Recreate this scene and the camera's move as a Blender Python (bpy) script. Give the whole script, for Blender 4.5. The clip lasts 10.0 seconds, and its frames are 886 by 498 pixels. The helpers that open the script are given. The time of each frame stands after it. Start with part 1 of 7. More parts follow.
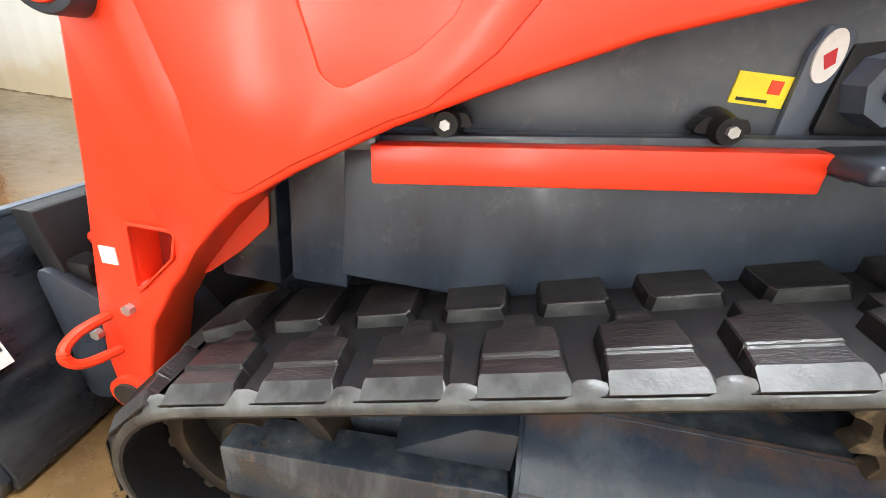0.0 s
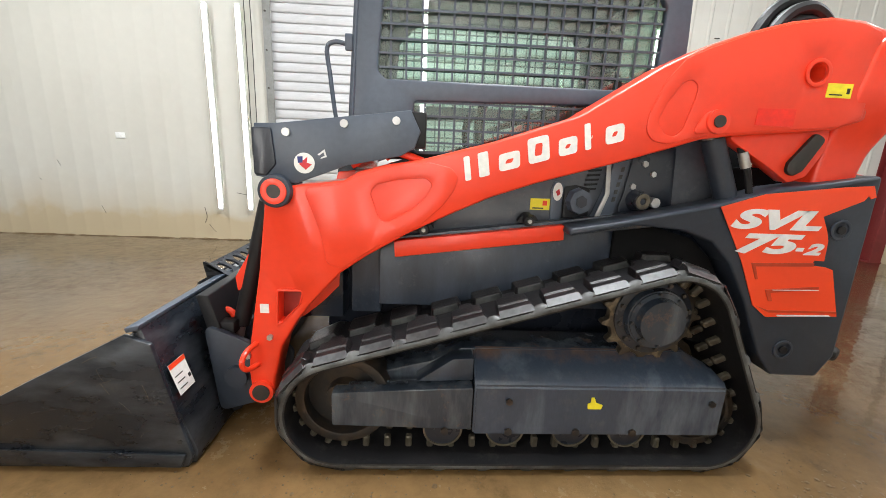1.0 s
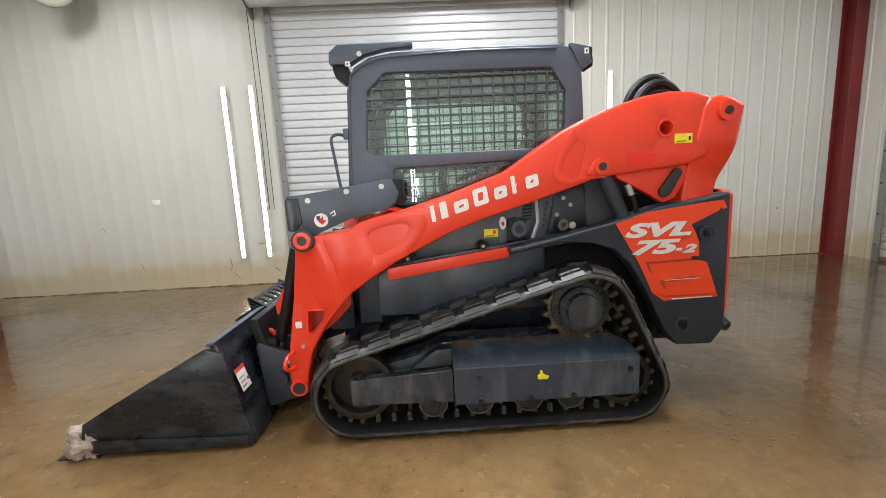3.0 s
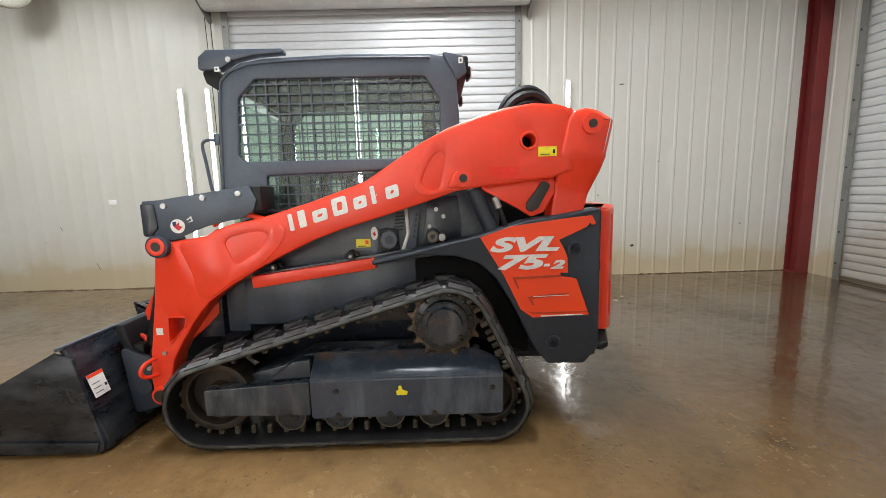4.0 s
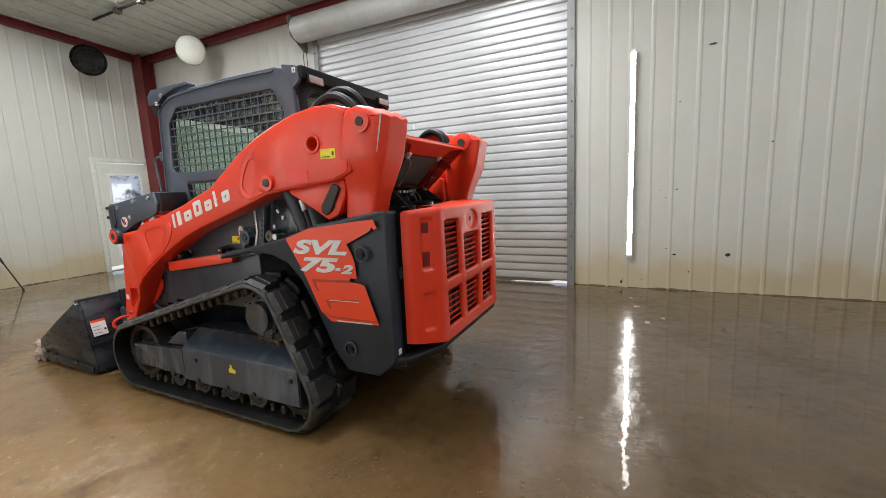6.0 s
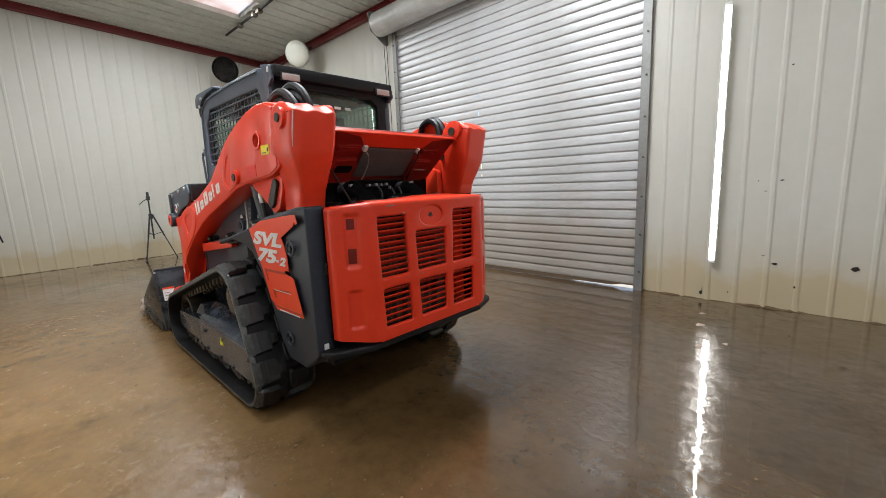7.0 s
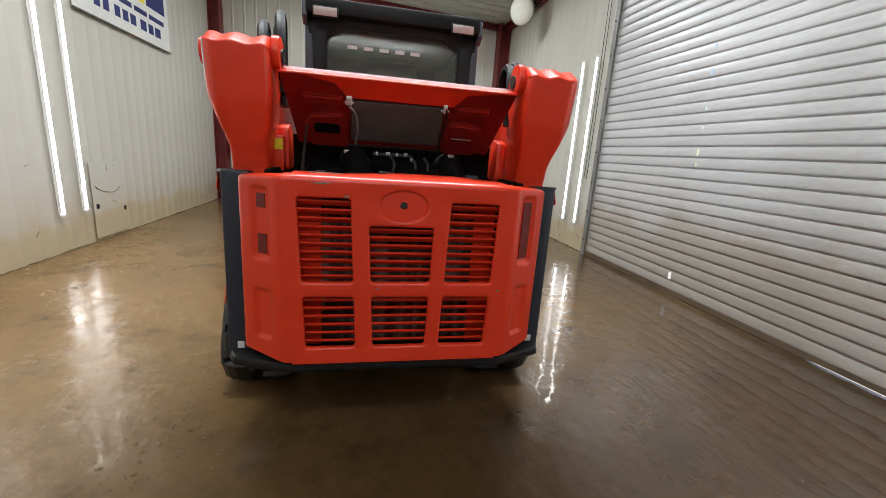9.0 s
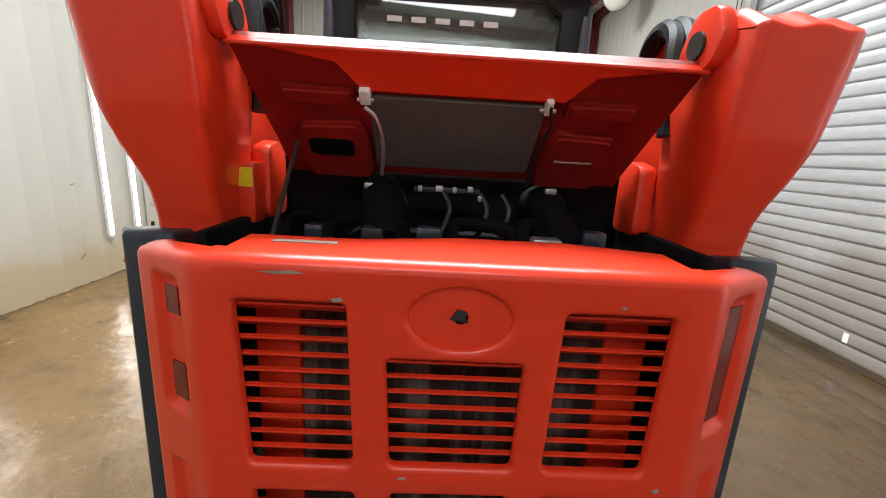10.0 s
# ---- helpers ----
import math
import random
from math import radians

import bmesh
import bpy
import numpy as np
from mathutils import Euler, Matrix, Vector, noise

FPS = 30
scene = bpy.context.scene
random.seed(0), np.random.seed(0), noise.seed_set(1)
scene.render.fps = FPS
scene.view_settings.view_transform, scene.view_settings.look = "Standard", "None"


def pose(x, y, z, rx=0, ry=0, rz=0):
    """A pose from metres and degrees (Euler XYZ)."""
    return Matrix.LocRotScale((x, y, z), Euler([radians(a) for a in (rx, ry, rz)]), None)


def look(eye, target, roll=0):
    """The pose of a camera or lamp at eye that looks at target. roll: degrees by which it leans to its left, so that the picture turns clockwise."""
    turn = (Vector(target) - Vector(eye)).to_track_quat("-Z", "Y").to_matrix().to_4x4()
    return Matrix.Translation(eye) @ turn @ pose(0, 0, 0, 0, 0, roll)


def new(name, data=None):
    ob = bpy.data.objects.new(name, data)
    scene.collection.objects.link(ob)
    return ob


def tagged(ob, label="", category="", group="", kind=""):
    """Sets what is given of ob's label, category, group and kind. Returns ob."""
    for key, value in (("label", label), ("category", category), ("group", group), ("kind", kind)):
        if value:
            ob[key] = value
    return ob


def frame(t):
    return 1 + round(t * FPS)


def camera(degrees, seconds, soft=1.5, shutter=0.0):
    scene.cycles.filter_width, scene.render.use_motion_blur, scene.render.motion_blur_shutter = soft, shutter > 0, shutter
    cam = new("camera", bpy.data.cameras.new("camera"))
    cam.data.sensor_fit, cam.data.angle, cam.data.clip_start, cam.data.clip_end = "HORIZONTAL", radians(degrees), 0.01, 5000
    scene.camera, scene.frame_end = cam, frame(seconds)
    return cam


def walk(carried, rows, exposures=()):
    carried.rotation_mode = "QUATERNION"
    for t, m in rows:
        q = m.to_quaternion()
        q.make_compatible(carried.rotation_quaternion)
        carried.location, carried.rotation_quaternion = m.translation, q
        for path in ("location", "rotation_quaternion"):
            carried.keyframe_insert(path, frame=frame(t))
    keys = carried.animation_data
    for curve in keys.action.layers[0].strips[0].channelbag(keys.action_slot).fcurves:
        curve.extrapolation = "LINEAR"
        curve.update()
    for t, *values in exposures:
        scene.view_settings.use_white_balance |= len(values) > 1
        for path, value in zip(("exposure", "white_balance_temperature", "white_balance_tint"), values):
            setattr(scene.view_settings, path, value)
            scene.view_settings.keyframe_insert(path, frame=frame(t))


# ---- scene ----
cam = camera(95.4, 10.0, soft=0.6)
EXPOSURES = [(0.0, 1.4), (0.4, 1.02), (1.0, 0.58), (1.5, 0.36), (2.0, 0.22), (4.5, 0.17), (5.5, 0.0), (7.0, -0.08), (8.5, -0.1), (9.0, -0.12), (9.5, -0.1), (10.0, 0.15)]
PATH = [
    (0, (-0.712, -0.561, 1.029), (-0.863, 1.23, 0.152), 7.5),
    (0.2, (-0.703, -0.705, 1.076), (-0.747, 1.142, 0.31), 6.7),
    (0.3, (-0.717, -0.78, 1.115), (-0.688, 1.075, 0.366), 6.3),
    (0.5, (-0.724, -0.986, 1.14), (-0.61, 0.921, 0.547), 5.7),
    (1, (-0.788, -1.47, 1.222), (-0.691, 0.473, 0.76), 2.4),
    (1.2, (-0.864, -1.637, 1.246), (-0.729, 0.299, 0.763), 1.3),
    (1.5, (-0.89, -1.818, 1.258), (-0.781, 0.139, 0.859), 0.4),
    (2, (-0.851, -2.058, 1.308), (-0.749, -0.088, 0.978), -1.3),
    (3.3, (-0.504, -2.099, 1.315), (-0.454, -0.123, 1.008), -3.0),
    (3.5, (-0.363, -2.058, 1.311), (-0.317, -0.082, 1.009), -2.6),
    (4, (0.108, -2.068, 1.309), (0.131, -0.088, 1.026), -1.5),
    (4.5, (0.572, -2.033, 1.305), (0.48, -0.058, 1.005), -1.1),
    (5, (1.098, -1.922, 1.327), (0.776, 0.028, 1.021), -1.3),
    (5.5, (1.57, -1.819, 1.331), (0.964, 0.063, 1.034), -2.1),
    (5.7, (1.759, -1.731, 1.296), (1.053, 0.117, 1.006), -2.3),
    (6.8, (2.671, -1.109, 1.28), (1.396, 0.401, 0.975), -2.4),
    (7, (2.778, -0.918, 1.291), (1.41, 0.504, 0.968), -2.3),
    (7.5, (3.042, -0.472, 1.273), (1.437, 0.673, 0.934), -1.5),
    (8, (3.087, -0.02, 1.284), (1.337, 0.872, 0.907), 0.4),
    (8.5, (2.937, 0.365, 1.289), (1.083, 0.978, 0.861), 2.5),
    (9, (2.638, 0.555, 1.318), (0.733, 0.954, 0.857), 4.0),
    (9.5, (2.197, 0.616, 1.333), (0.266, 0.845, 0.863), 4.4),
    (9.8, (1.915, 0.679, 1.35), (-0.016, 0.801, 0.844), 3.1),
    (10, (1.773, 0.653, 1.39), (-0.172, 0.717, 0.93), 3.3),
]
walk(cam, [(t, look(eye, aim, roll)) for t, eye, aim, roll in PATH], EXPOSURES)

# ---- world, sun, large lights ----
world = bpy.data.worlds.new("world")
scene.world = world
world.use_nodes = True
_nt = world.node_tree
_sky = _nt.nodes.new("ShaderNodeTexSky")
_sky.sky_type = "NISHITA"
_sky.sun_disc = False
_sky.sun_elevation = radians(48)
_sky.sun_rotation = radians(340)
_nt.links.new(_sky.outputs[0], _nt.nodes["Background"].inputs[0])
_nt.nodes["Background"].inputs[1].default_value = 0.12

sun = new("sun", bpy.data.lights.new("sun", "SUN"))
sun.data.energy, sun.data.angle, sun.data.color = 4.5, radians(0.6), (1.0, 0.96, 0.9)
sun.matrix_world = look((0, 0, 10), (1.5, -4.2, 5.0))

# ---- plan of the shed, metres ----
XL, XR, YF, YB = -7.35, 5.49, -2.57, 3.84
EAVE, SLOPE = 4.30, 0.055
DX0, DX1, DTOP = -2.66, 1.25, 3.74
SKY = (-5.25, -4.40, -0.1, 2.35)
YC = 0.712


def roof(y):
    return EAVE + (YB - y) * SLOPE


# first strip is seen; the other two are added, unseen, to brighten the shed
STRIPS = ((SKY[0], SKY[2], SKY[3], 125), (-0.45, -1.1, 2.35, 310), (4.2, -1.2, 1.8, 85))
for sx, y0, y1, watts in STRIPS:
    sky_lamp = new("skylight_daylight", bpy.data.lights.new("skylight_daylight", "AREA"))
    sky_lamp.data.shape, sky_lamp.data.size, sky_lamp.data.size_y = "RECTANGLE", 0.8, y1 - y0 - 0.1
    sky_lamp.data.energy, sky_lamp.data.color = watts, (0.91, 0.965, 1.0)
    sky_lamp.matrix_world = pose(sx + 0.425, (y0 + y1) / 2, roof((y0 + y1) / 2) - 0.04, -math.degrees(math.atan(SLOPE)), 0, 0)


# ---- materials ----
def material(name):
    m = bpy.data.materials.new(name)
    m.use_nodes = True
    return m, m.node_tree.nodes, m.node_tree.links, m.node_tree.nodes["Principled BSDF"]


def noise_node(n, k, scale, detail=4.0, rough=0.55, stretch=None, coord="Object"):
    tc = n.new("ShaderNodeTexCoord")
    tex = n.new("ShaderNodeTexNoise")
    tex.inputs["Scale"].default_value = scale
    tex.inputs["Detail"].default_value = detail
    tex.inputs["Roughness"].default_value = rough
    if stretch:
        mp = n.new("ShaderNodeMapping")
        mp.inputs["Scale"].default_value = stretch
        k.new(tc.outputs[coord], mp.inputs[0])
        k.new(mp.outputs[0], tex.inputs[0])
    else:
        k.new(tc.outputs[coord], tex.inputs[0])
    return tex


def ramp(n, k, source, stops):
    r = n.new("ShaderNodeValToRGB")
    el = r.color_ramp.elements
    while len(el) < len(stops):
        el.new(0.5)
    for e, (p, c) in zip(el, stops):
        e.position = p
        e.color = c if len(c) == 4 else (*c, 1)
    k.new(source, r.inputs[0])
    return r


def grey(v):
    return (v, v, v)


def mixed(n, k, fac, a, b):
    mx = n.new("ShaderNodeMix")
    mx.data_type = "RGBA"
    k.new(fac, mx.inputs[0])
    for sock, val in ((mx.inputs[6], a), (mx.inputs[7], b)):
        if isinstance(val, tuple):
            sock.default_value = (*val, 1) if len(val) == 3 else val
        else:
            k.new(val, sock)
    return mx.outputs[2]


def surface(name, base, worn, rough=(0.4, 0.6), metal=0.0, big=3.0, fine=45.0, bump=0.08, where=(0.5, 0.75), stretch=None, coat=0.0, dust=None, jitter=0.0, spec=0.5, low=0.86):
    """Base colour broken by worn patches at two scales, uneven gloss, fine relief, and dust in spots."""
    m, n, k, b = material(name)
    n1 = noise_node(n, k, big, 5.0, 0.6, stretch)
    n2 = noise_node(n, k, fine, 3.0, 0.6, stretch)
    patch = ramp(n, k, n1.outputs[0], [(where[0], grey(0)), (where[1], grey(1))])
    grain = ramp(n, k, n2.outputs[0], [(0.35, grey(low)), (0.7, grey(1.0))])
    col = mixed(n, k, patch.outputs[0], base, worn)
    mul = n.new("ShaderNodeMix")
    mul.data_type, mul.blend_type = "RGBA", "MULTIPLY"
    mul.inputs[0].default_value = 1.0
    k.new(col, mul.inputs[6])
    k.new(grain.outputs[0], mul.inputs[7])
    col = mul.outputs[2]
    if dust:
        n3 = noise_node(n, k, 9.0, 8.0, 0.75)
        spot = ramp(n, k, n3.outputs[0], [(0.56, grey(0)), (0.72, grey(0.8))])
        col = mixed(n, k, spot.outputs[0], col, dust)
    if jitter:
        info = n.new("ShaderNodeObjectInfo")
        hsv = n.new("ShaderNodeHueSaturation")
        mr = n.new("ShaderNodeMapRange")
        mr.inputs[3].default_value, mr.inputs[4].default_value = 1 - jitter, 1 + jitter
        k.new(info.outputs["Random"], mr.inputs[0])
        k.new(mr.outputs[0], hsv.inputs["Value"])
        k.new(col, hsv.inputs["Color"])
        col = hsv.outputs[0]
    k.new(col, b.inputs["Base Color"])
    rr = n.new("ShaderNodeMapRange")
    rr.inputs[3].default_value, rr.inputs[4].default_value = rough
    k.new(n1.outputs[0], rr.inputs[0])
    k.new(rr.outputs[0], b.inputs["Roughness"])
    b.inputs["Metallic"].default_value = metal
    b.inputs["Specular IOR Level"].default_value = spec
    b.inputs["Coat Weight"].default_value = coat
    b.inputs["Coat Roughness"].default_value = 0.15
    if bump:
        bp = n.new("ShaderNodeBump")
        bp.inputs["Strength"].default_value = bump
        bp.inputs["Distance"].default_value = 0.004
        k.new(n2.outputs[0], bp.inputs["Height"])
        k.new(bp.outputs[0], b.inputs["Normal"])
    return m


RED = surface("orange_red_paint", (0.83, 0.046, 0.014), (0.79, 0.042, 0.013), (0.28, 0.4), big=2.2, fine=26, bump=0.012, coat=0.1, low=0.95)
# the same red paint darkened: shade under the lid and in the arm pocket
RED_SHADED = surface("red_underside_paint", (0.3, 0.015, 0.009), (0.2, 0.011, 0.008), (0.3, 0.45), bump=0.03)
GREY = surface("slate_grey_paint", (0.03, 0.038, 0.054), (0.042, 0.051, 0.069), (0.34, 0.5), bump=0.03, spec=0.4)
CABGREY = surface("cab_grey_paint", (0.064, 0.08, 0.11), (0.074, 0.091, 0.122), (0.3, 0.45), bump=0.02)
PANEL = surface("dusty_panel_paint", (0.06, 0.068, 0.085), (0.12, 0.13, 0.145), (0.25, 0.45), big=3.0, where=(0.45, 0.8), bump=0.04, dust=(0.16, 0.16, 0.16))
BLACK = surface("black_plastic", (0.009, 0.009, 0.0105), (0.016, 0.016, 0.018), (0.4, 0.6), bump=0.05, spec=0.3)
BODY = surface("dusty_dark_body_paint", (0.016, 0.02, 0.03), (0.034, 0.04, 0.055), (0.2, 0.38), big=2.5, where=(0.5, 0.85), bump=0.05, coat=0.2, dust=(0.06, 0.062, 0.07), spec=0.4)
HULLPAINT = surface("streaked_hull_paint", (0.016, 0.023, 0.037), (0.045, 0.059, 0.084), (0.26, 0.42), big=2.4, where=(0.36, 0.68), stretch=(2.2, 2.2, 0.7), bump=0.04, coat=0.1, dust=(0.1, 0.104, 0.11))
FRAME = surface("muddy_frame_paint", (0.03, 0.04, 0.057), (0.085, 0.1, 0.12), (0.12, 0.34), big=4.0, where=(0.46, 0.66), stretch=(2.6, 2.6, 0.6), dust=(0.17, 0.1, 0.055), coat=0.2)
RUBBER = surface("worn_rubber", (0.0065, 0.0065, 0.008), (0.015, 0.014, 0.016), (0.45, 0.65), big=6.0, fine=60, bump=0.2, where=(0.45, 0.75), dust=(0.04, 0.038, 0.036), spec=0.35)
RUBBER_EDGE = surface("scuffed_rubber_edge", (0.022, 0.0225, 0.024), (0.11, 0.114, 0.113), (0.3, 0.55), big=7.0, fine=50, bump=0.25, where=(0.4, 0.68), dust=(0.13, 0.125, 0.11))
LUG = surface("lug_rubber", (0.008, 0.0068, 0.0077), (0.026, 0.022, 0.023), (0.25, 0.5), big=7.0, fine=60, bump=0.3, where=(0.5, 0.72), stretch=(1.0, 5.0, 1.0), dust=(0.05, 0.045, 0.042), jitter=0.25)
RUST = surface("rusty_steel", (0.02, 0.018, 0.017), (0.07, 0.045, 0.027), (0.4, 0.7), metal=0.3, big=8, bump=0.2, where=(0.42, 0.68))
TOOTH = surface("worn_steel_teeth", (0.14, 0.12, 0.09), (0.05, 0.04, 0.03), (0.35, 0.6), metal=0.5, big=12, bump=0.15)
SPROCKET = surface("oily_sprocket_steel", (0.06, 0.047, 0.034), (0.3, 0.235, 0.15), (0.3, 0.55), metal=0.4, big=16, bump=0.15, where=(0.5, 0.7))
STEEL = surface("bright_bolt_steel", (0.5, 0.5, 0.5), (0.36, 0.35, 0.33), (0.3, 0.5), metal=0.8, bump=0.05)
PIN = surface("dark_pin_steel", (0.05, 0.046, 0.043), (0.1, 0.082, 0.065), (0.4, 0.6), metal=0.5, bump=0.1)
BUCKET = surface("scratched_black_steel", (0.015, 0.0185, 0.025), (0.06, 0.067, 0.078), (0.16, 0.4), metal=0.2, big=3.5, where=(0.5, 0.72), stretch=(1, 1, 3), bump=0.1, dust=(0.06, 0.055, 0.05))
def guard_paint():
    """Blue-grey paint with pale runs, and a rusty band along the ledge where mud collects."""
    m = surface("rust_topped_guard_paint", (0.04, 0.055, 0.084), (0.13, 0.155, 0.19), (0.1, 0.26), big=2.4, where=(0.52, 0.82), stretch=(2.6, 2.6, 0.7), dust=(0.075, 0.085, 0.1), coat=0.2)
    n, k, b = m.node_tree.nodes, m.node_tree.links, m.node_tree.nodes["Principled BSDF"]
    old = b.inputs["Base Color"].links[0].from_socket
    tc, sep = n.new("ShaderNodeTexCoord"), n.new("ShaderNodeSeparateXYZ")
    k.new(tc.outputs["Object"], sep.inputs[0])
    wob = noise_node(n, k, 7.0, 6.0, 0.7)
    add = n.new("ShaderNodeMath")
    add.operation = "MULTIPLY_ADD"
    add.inputs[1].default_value = 0.16
    k.new(wob.outputs[0], add.inputs[0])
    k.new(sep.outputs[2], add.inputs[2])
    band = ramp(n, k, add.outputs[0], [(0.512, grey(0)), (0.565, grey(0.62))])
    k.new(mixed(n, k, band.outputs[0], old, (0.2, 0.105, 0.05)), b.inputs["Base Color"])
    return m


GUARD = guard_paint()
CRUMB = surface("brown_mud_crumbs", (0.13, 0.088, 0.048), (0.22, 0.155, 0.09), (0.7, 0.9), big=20, bump=0.4, spec=0.15)
WETMUD = surface("wet_mud", (0.14, 0.088, 0.042), (0.21, 0.14, 0.072), (0.55, 0.8), big=30, fine=120, bump=0.5, spec=0.2)
MUD = surface("dried_mud", (0.34, 0.27, 0.22), (0.46, 0.36, 0.31), (0.8, 0.95), big=14, fine=60, bump=0.8)
WHITE = surface("white_vinyl", (0.85, 0.85, 0.83), (0.78, 0.78, 0.75), (0.4, 0.5), bump=0)
SILVER = surface("silver_decal", (0.72, 0.72, 0.73), (0.6, 0.6, 0.62), (0.3, 0.45), bump=0)
DECAL = surface("orange_decal", (0.82, 0.06, 0.012), (0.78, 0.055, 0.012), (0.3, 0.42), bump=0, low=0.97)
PATCH = surface("unfaded_red_paint", (0.85, 0.022, 0.007), (0.8, 0.02, 0.007), (0.28, 0.4), bump=0.01)
DECALDARK = surface("dark_red_decal", (0.5, 0.045, 0.012), (0.3, 0.03, 0.012), (0.3, 0.42), bump=0)
YELLOW = surface("yellow_label", (0.9, 0.77, 0.03), (0.84, 0.7, 0.03), (0.4, 0.5), bump=0)
INK = surface("black_ink", (0.02, 0.02, 0.02), (0.03, 0.03, 0.03), (0.5, 0.6), bump=0)
REDINK = surface("red_ink", (0.6, 0.02, 0.03), (0.5, 0.02, 0.03), (0.5, 0.6), bump=0)
BLUEINK = surface("navy_ink", (0.02, 0.03, 0.16), (0.02, 0.03, 0.12), (0.5, 0.6), bump=0)
LENS = surface("milky_lamp_lens", (0.62, 0.52, 0.5), (0.55, 0.45, 0.43), (0.15, 0.25), bump=0)
REDLENS = surface("dark_red_lens", (0.2, 0.012, 0.012), (0.14, 0.01, 0.01), (0.12, 0.2), bump=0)
FOAM = surface("grey_insulation", (0.09, 0.082, 0.075), (0.12, 0.11, 0.1), (0.9, 1.0), bump=0.4)
COOLER = surface("dusty_cooler_fins", (0.03, 0.016, 0.013), (0.24, 0.18, 0.155), (0.6, 0.8), metal=0.0, big=2.2, where=(0.46, 0.66), stretch=(1, 9, 0.8), bump=0.3)
# near-black: shade of the engine bay, gaps and holes is put into the colour
SHADE_BLACK = surface("sooty_black", (0.005, 0.005, 0.0055), (0.011, 0.01, 0.01), (0.7, 0.9), bump=0.2, spec=0.12)
SEAT = surface("black_vinyl", (0.02, 0.02, 0.021), (0.03, 0.03, 0.032), (0.5, 0.65), bump=0.15)

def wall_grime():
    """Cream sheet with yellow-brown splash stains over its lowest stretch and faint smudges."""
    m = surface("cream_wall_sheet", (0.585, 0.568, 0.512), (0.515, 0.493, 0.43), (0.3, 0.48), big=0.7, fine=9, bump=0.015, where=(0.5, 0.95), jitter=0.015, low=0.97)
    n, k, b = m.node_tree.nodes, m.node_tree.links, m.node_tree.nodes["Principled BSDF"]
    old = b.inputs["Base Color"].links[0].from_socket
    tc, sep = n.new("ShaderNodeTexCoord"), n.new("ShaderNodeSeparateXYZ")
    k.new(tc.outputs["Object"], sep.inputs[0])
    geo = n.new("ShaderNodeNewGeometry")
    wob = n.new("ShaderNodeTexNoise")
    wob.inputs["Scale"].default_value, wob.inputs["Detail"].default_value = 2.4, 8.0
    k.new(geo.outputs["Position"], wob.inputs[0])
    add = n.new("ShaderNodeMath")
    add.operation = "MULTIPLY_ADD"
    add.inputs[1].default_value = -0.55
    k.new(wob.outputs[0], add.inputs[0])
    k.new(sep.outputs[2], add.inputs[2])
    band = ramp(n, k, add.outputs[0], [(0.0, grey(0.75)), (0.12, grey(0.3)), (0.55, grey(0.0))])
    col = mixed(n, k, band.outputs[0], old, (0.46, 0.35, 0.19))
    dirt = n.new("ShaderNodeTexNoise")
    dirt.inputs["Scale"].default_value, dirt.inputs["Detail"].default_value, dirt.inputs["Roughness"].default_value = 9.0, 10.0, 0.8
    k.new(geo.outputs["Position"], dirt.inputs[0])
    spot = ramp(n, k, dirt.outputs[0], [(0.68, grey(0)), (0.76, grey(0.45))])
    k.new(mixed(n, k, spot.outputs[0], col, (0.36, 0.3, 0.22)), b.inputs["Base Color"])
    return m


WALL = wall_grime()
CEIL = surface("ceiling_sheet", (0.62, 0.63, 0.58), (0.5, 0.5, 0.44), (0.45, 0.6), big=0.8, fine=12, bump=0.04)
PRIMER = surface("red_oxide_steel", (0.19, 0.02, 0.02), (0.14, 0.017, 0.017), (0.4, 0.6), bump=0.06)
def slat_paint():
    """Dull galvanised sheet, streaked along its length, with brown splash dirt low down."""
    m = surface("galvanised_slat", (0.63, 0.63, 0.64), (0.5, 0.495, 0.485), (0.24, 0.4), metal=0.12, big=1.4, fine=30, bump=0.05, stretch=(0.4, 1, 3), jitter=0.05)
    n, k, b = m.node_tree.nodes, m.node_tree.links, m.node_tree.nodes["Principled BSDF"]
    old = b.inputs["Base Color"].links[0].from_socket
    geo, sep = n.new("ShaderNodeNewGeometry"), n.new("ShaderNodeSeparateXYZ")
    k.new(geo.outputs["Position"], sep.inputs[0])
    wob = n.new("ShaderNodeTexNoise")
    wob.inputs["Scale"].default_value, wob.inputs["Detail"].default_value = 1.6, 8.0
    k.new(geo.outputs["Position"], wob.inputs[0])
    add = n.new("ShaderNodeMath")
    add.operation = "MULTIPLY_ADD"
    add.inputs[1].default_value = -1.3
    k.new(wob.outputs[0], add.inputs[0])
    k.new(sep.outputs[2], add.inputs[2])
    band = ramp(n, k, add.outputs[0], [(0.0, grey(0.5)), (0.25, grey(0.15)), (0.7, grey(0.0))])
    k.new(mixed(n, k, band.outputs[0], old, (0.3, 0.225, 0.14)), b.inputs["Base Color"])
    return m


SLAT = slat_paint()
RAIL = surface("grey_guide_steel", (0.28, 0.28, 0.27), (0.2, 0.19, 0.17), (0.4, 0.6), metal=0.5, bump=0.1)
MUDBAR = surface("muddy_bar_steel", (0.15, 0.105, 0.065), (0.08, 0.06, 0.045), (0.5, 0.7), metal=0.2, big=2.0, bump=0.2)
DRUM = surface("pale_drum_steel", (0.6, 0.6, 0.58), (0.45, 0.44, 0.41), (0.35, 0.5), metal=0.15, big=2.5, bump=0.06)
DOORPAINT = surface("cream_door_paint", (0.72, 0.71, 0.64), (0.62, 0.6, 0.52), (0.4, 0.55), bump=0.03)
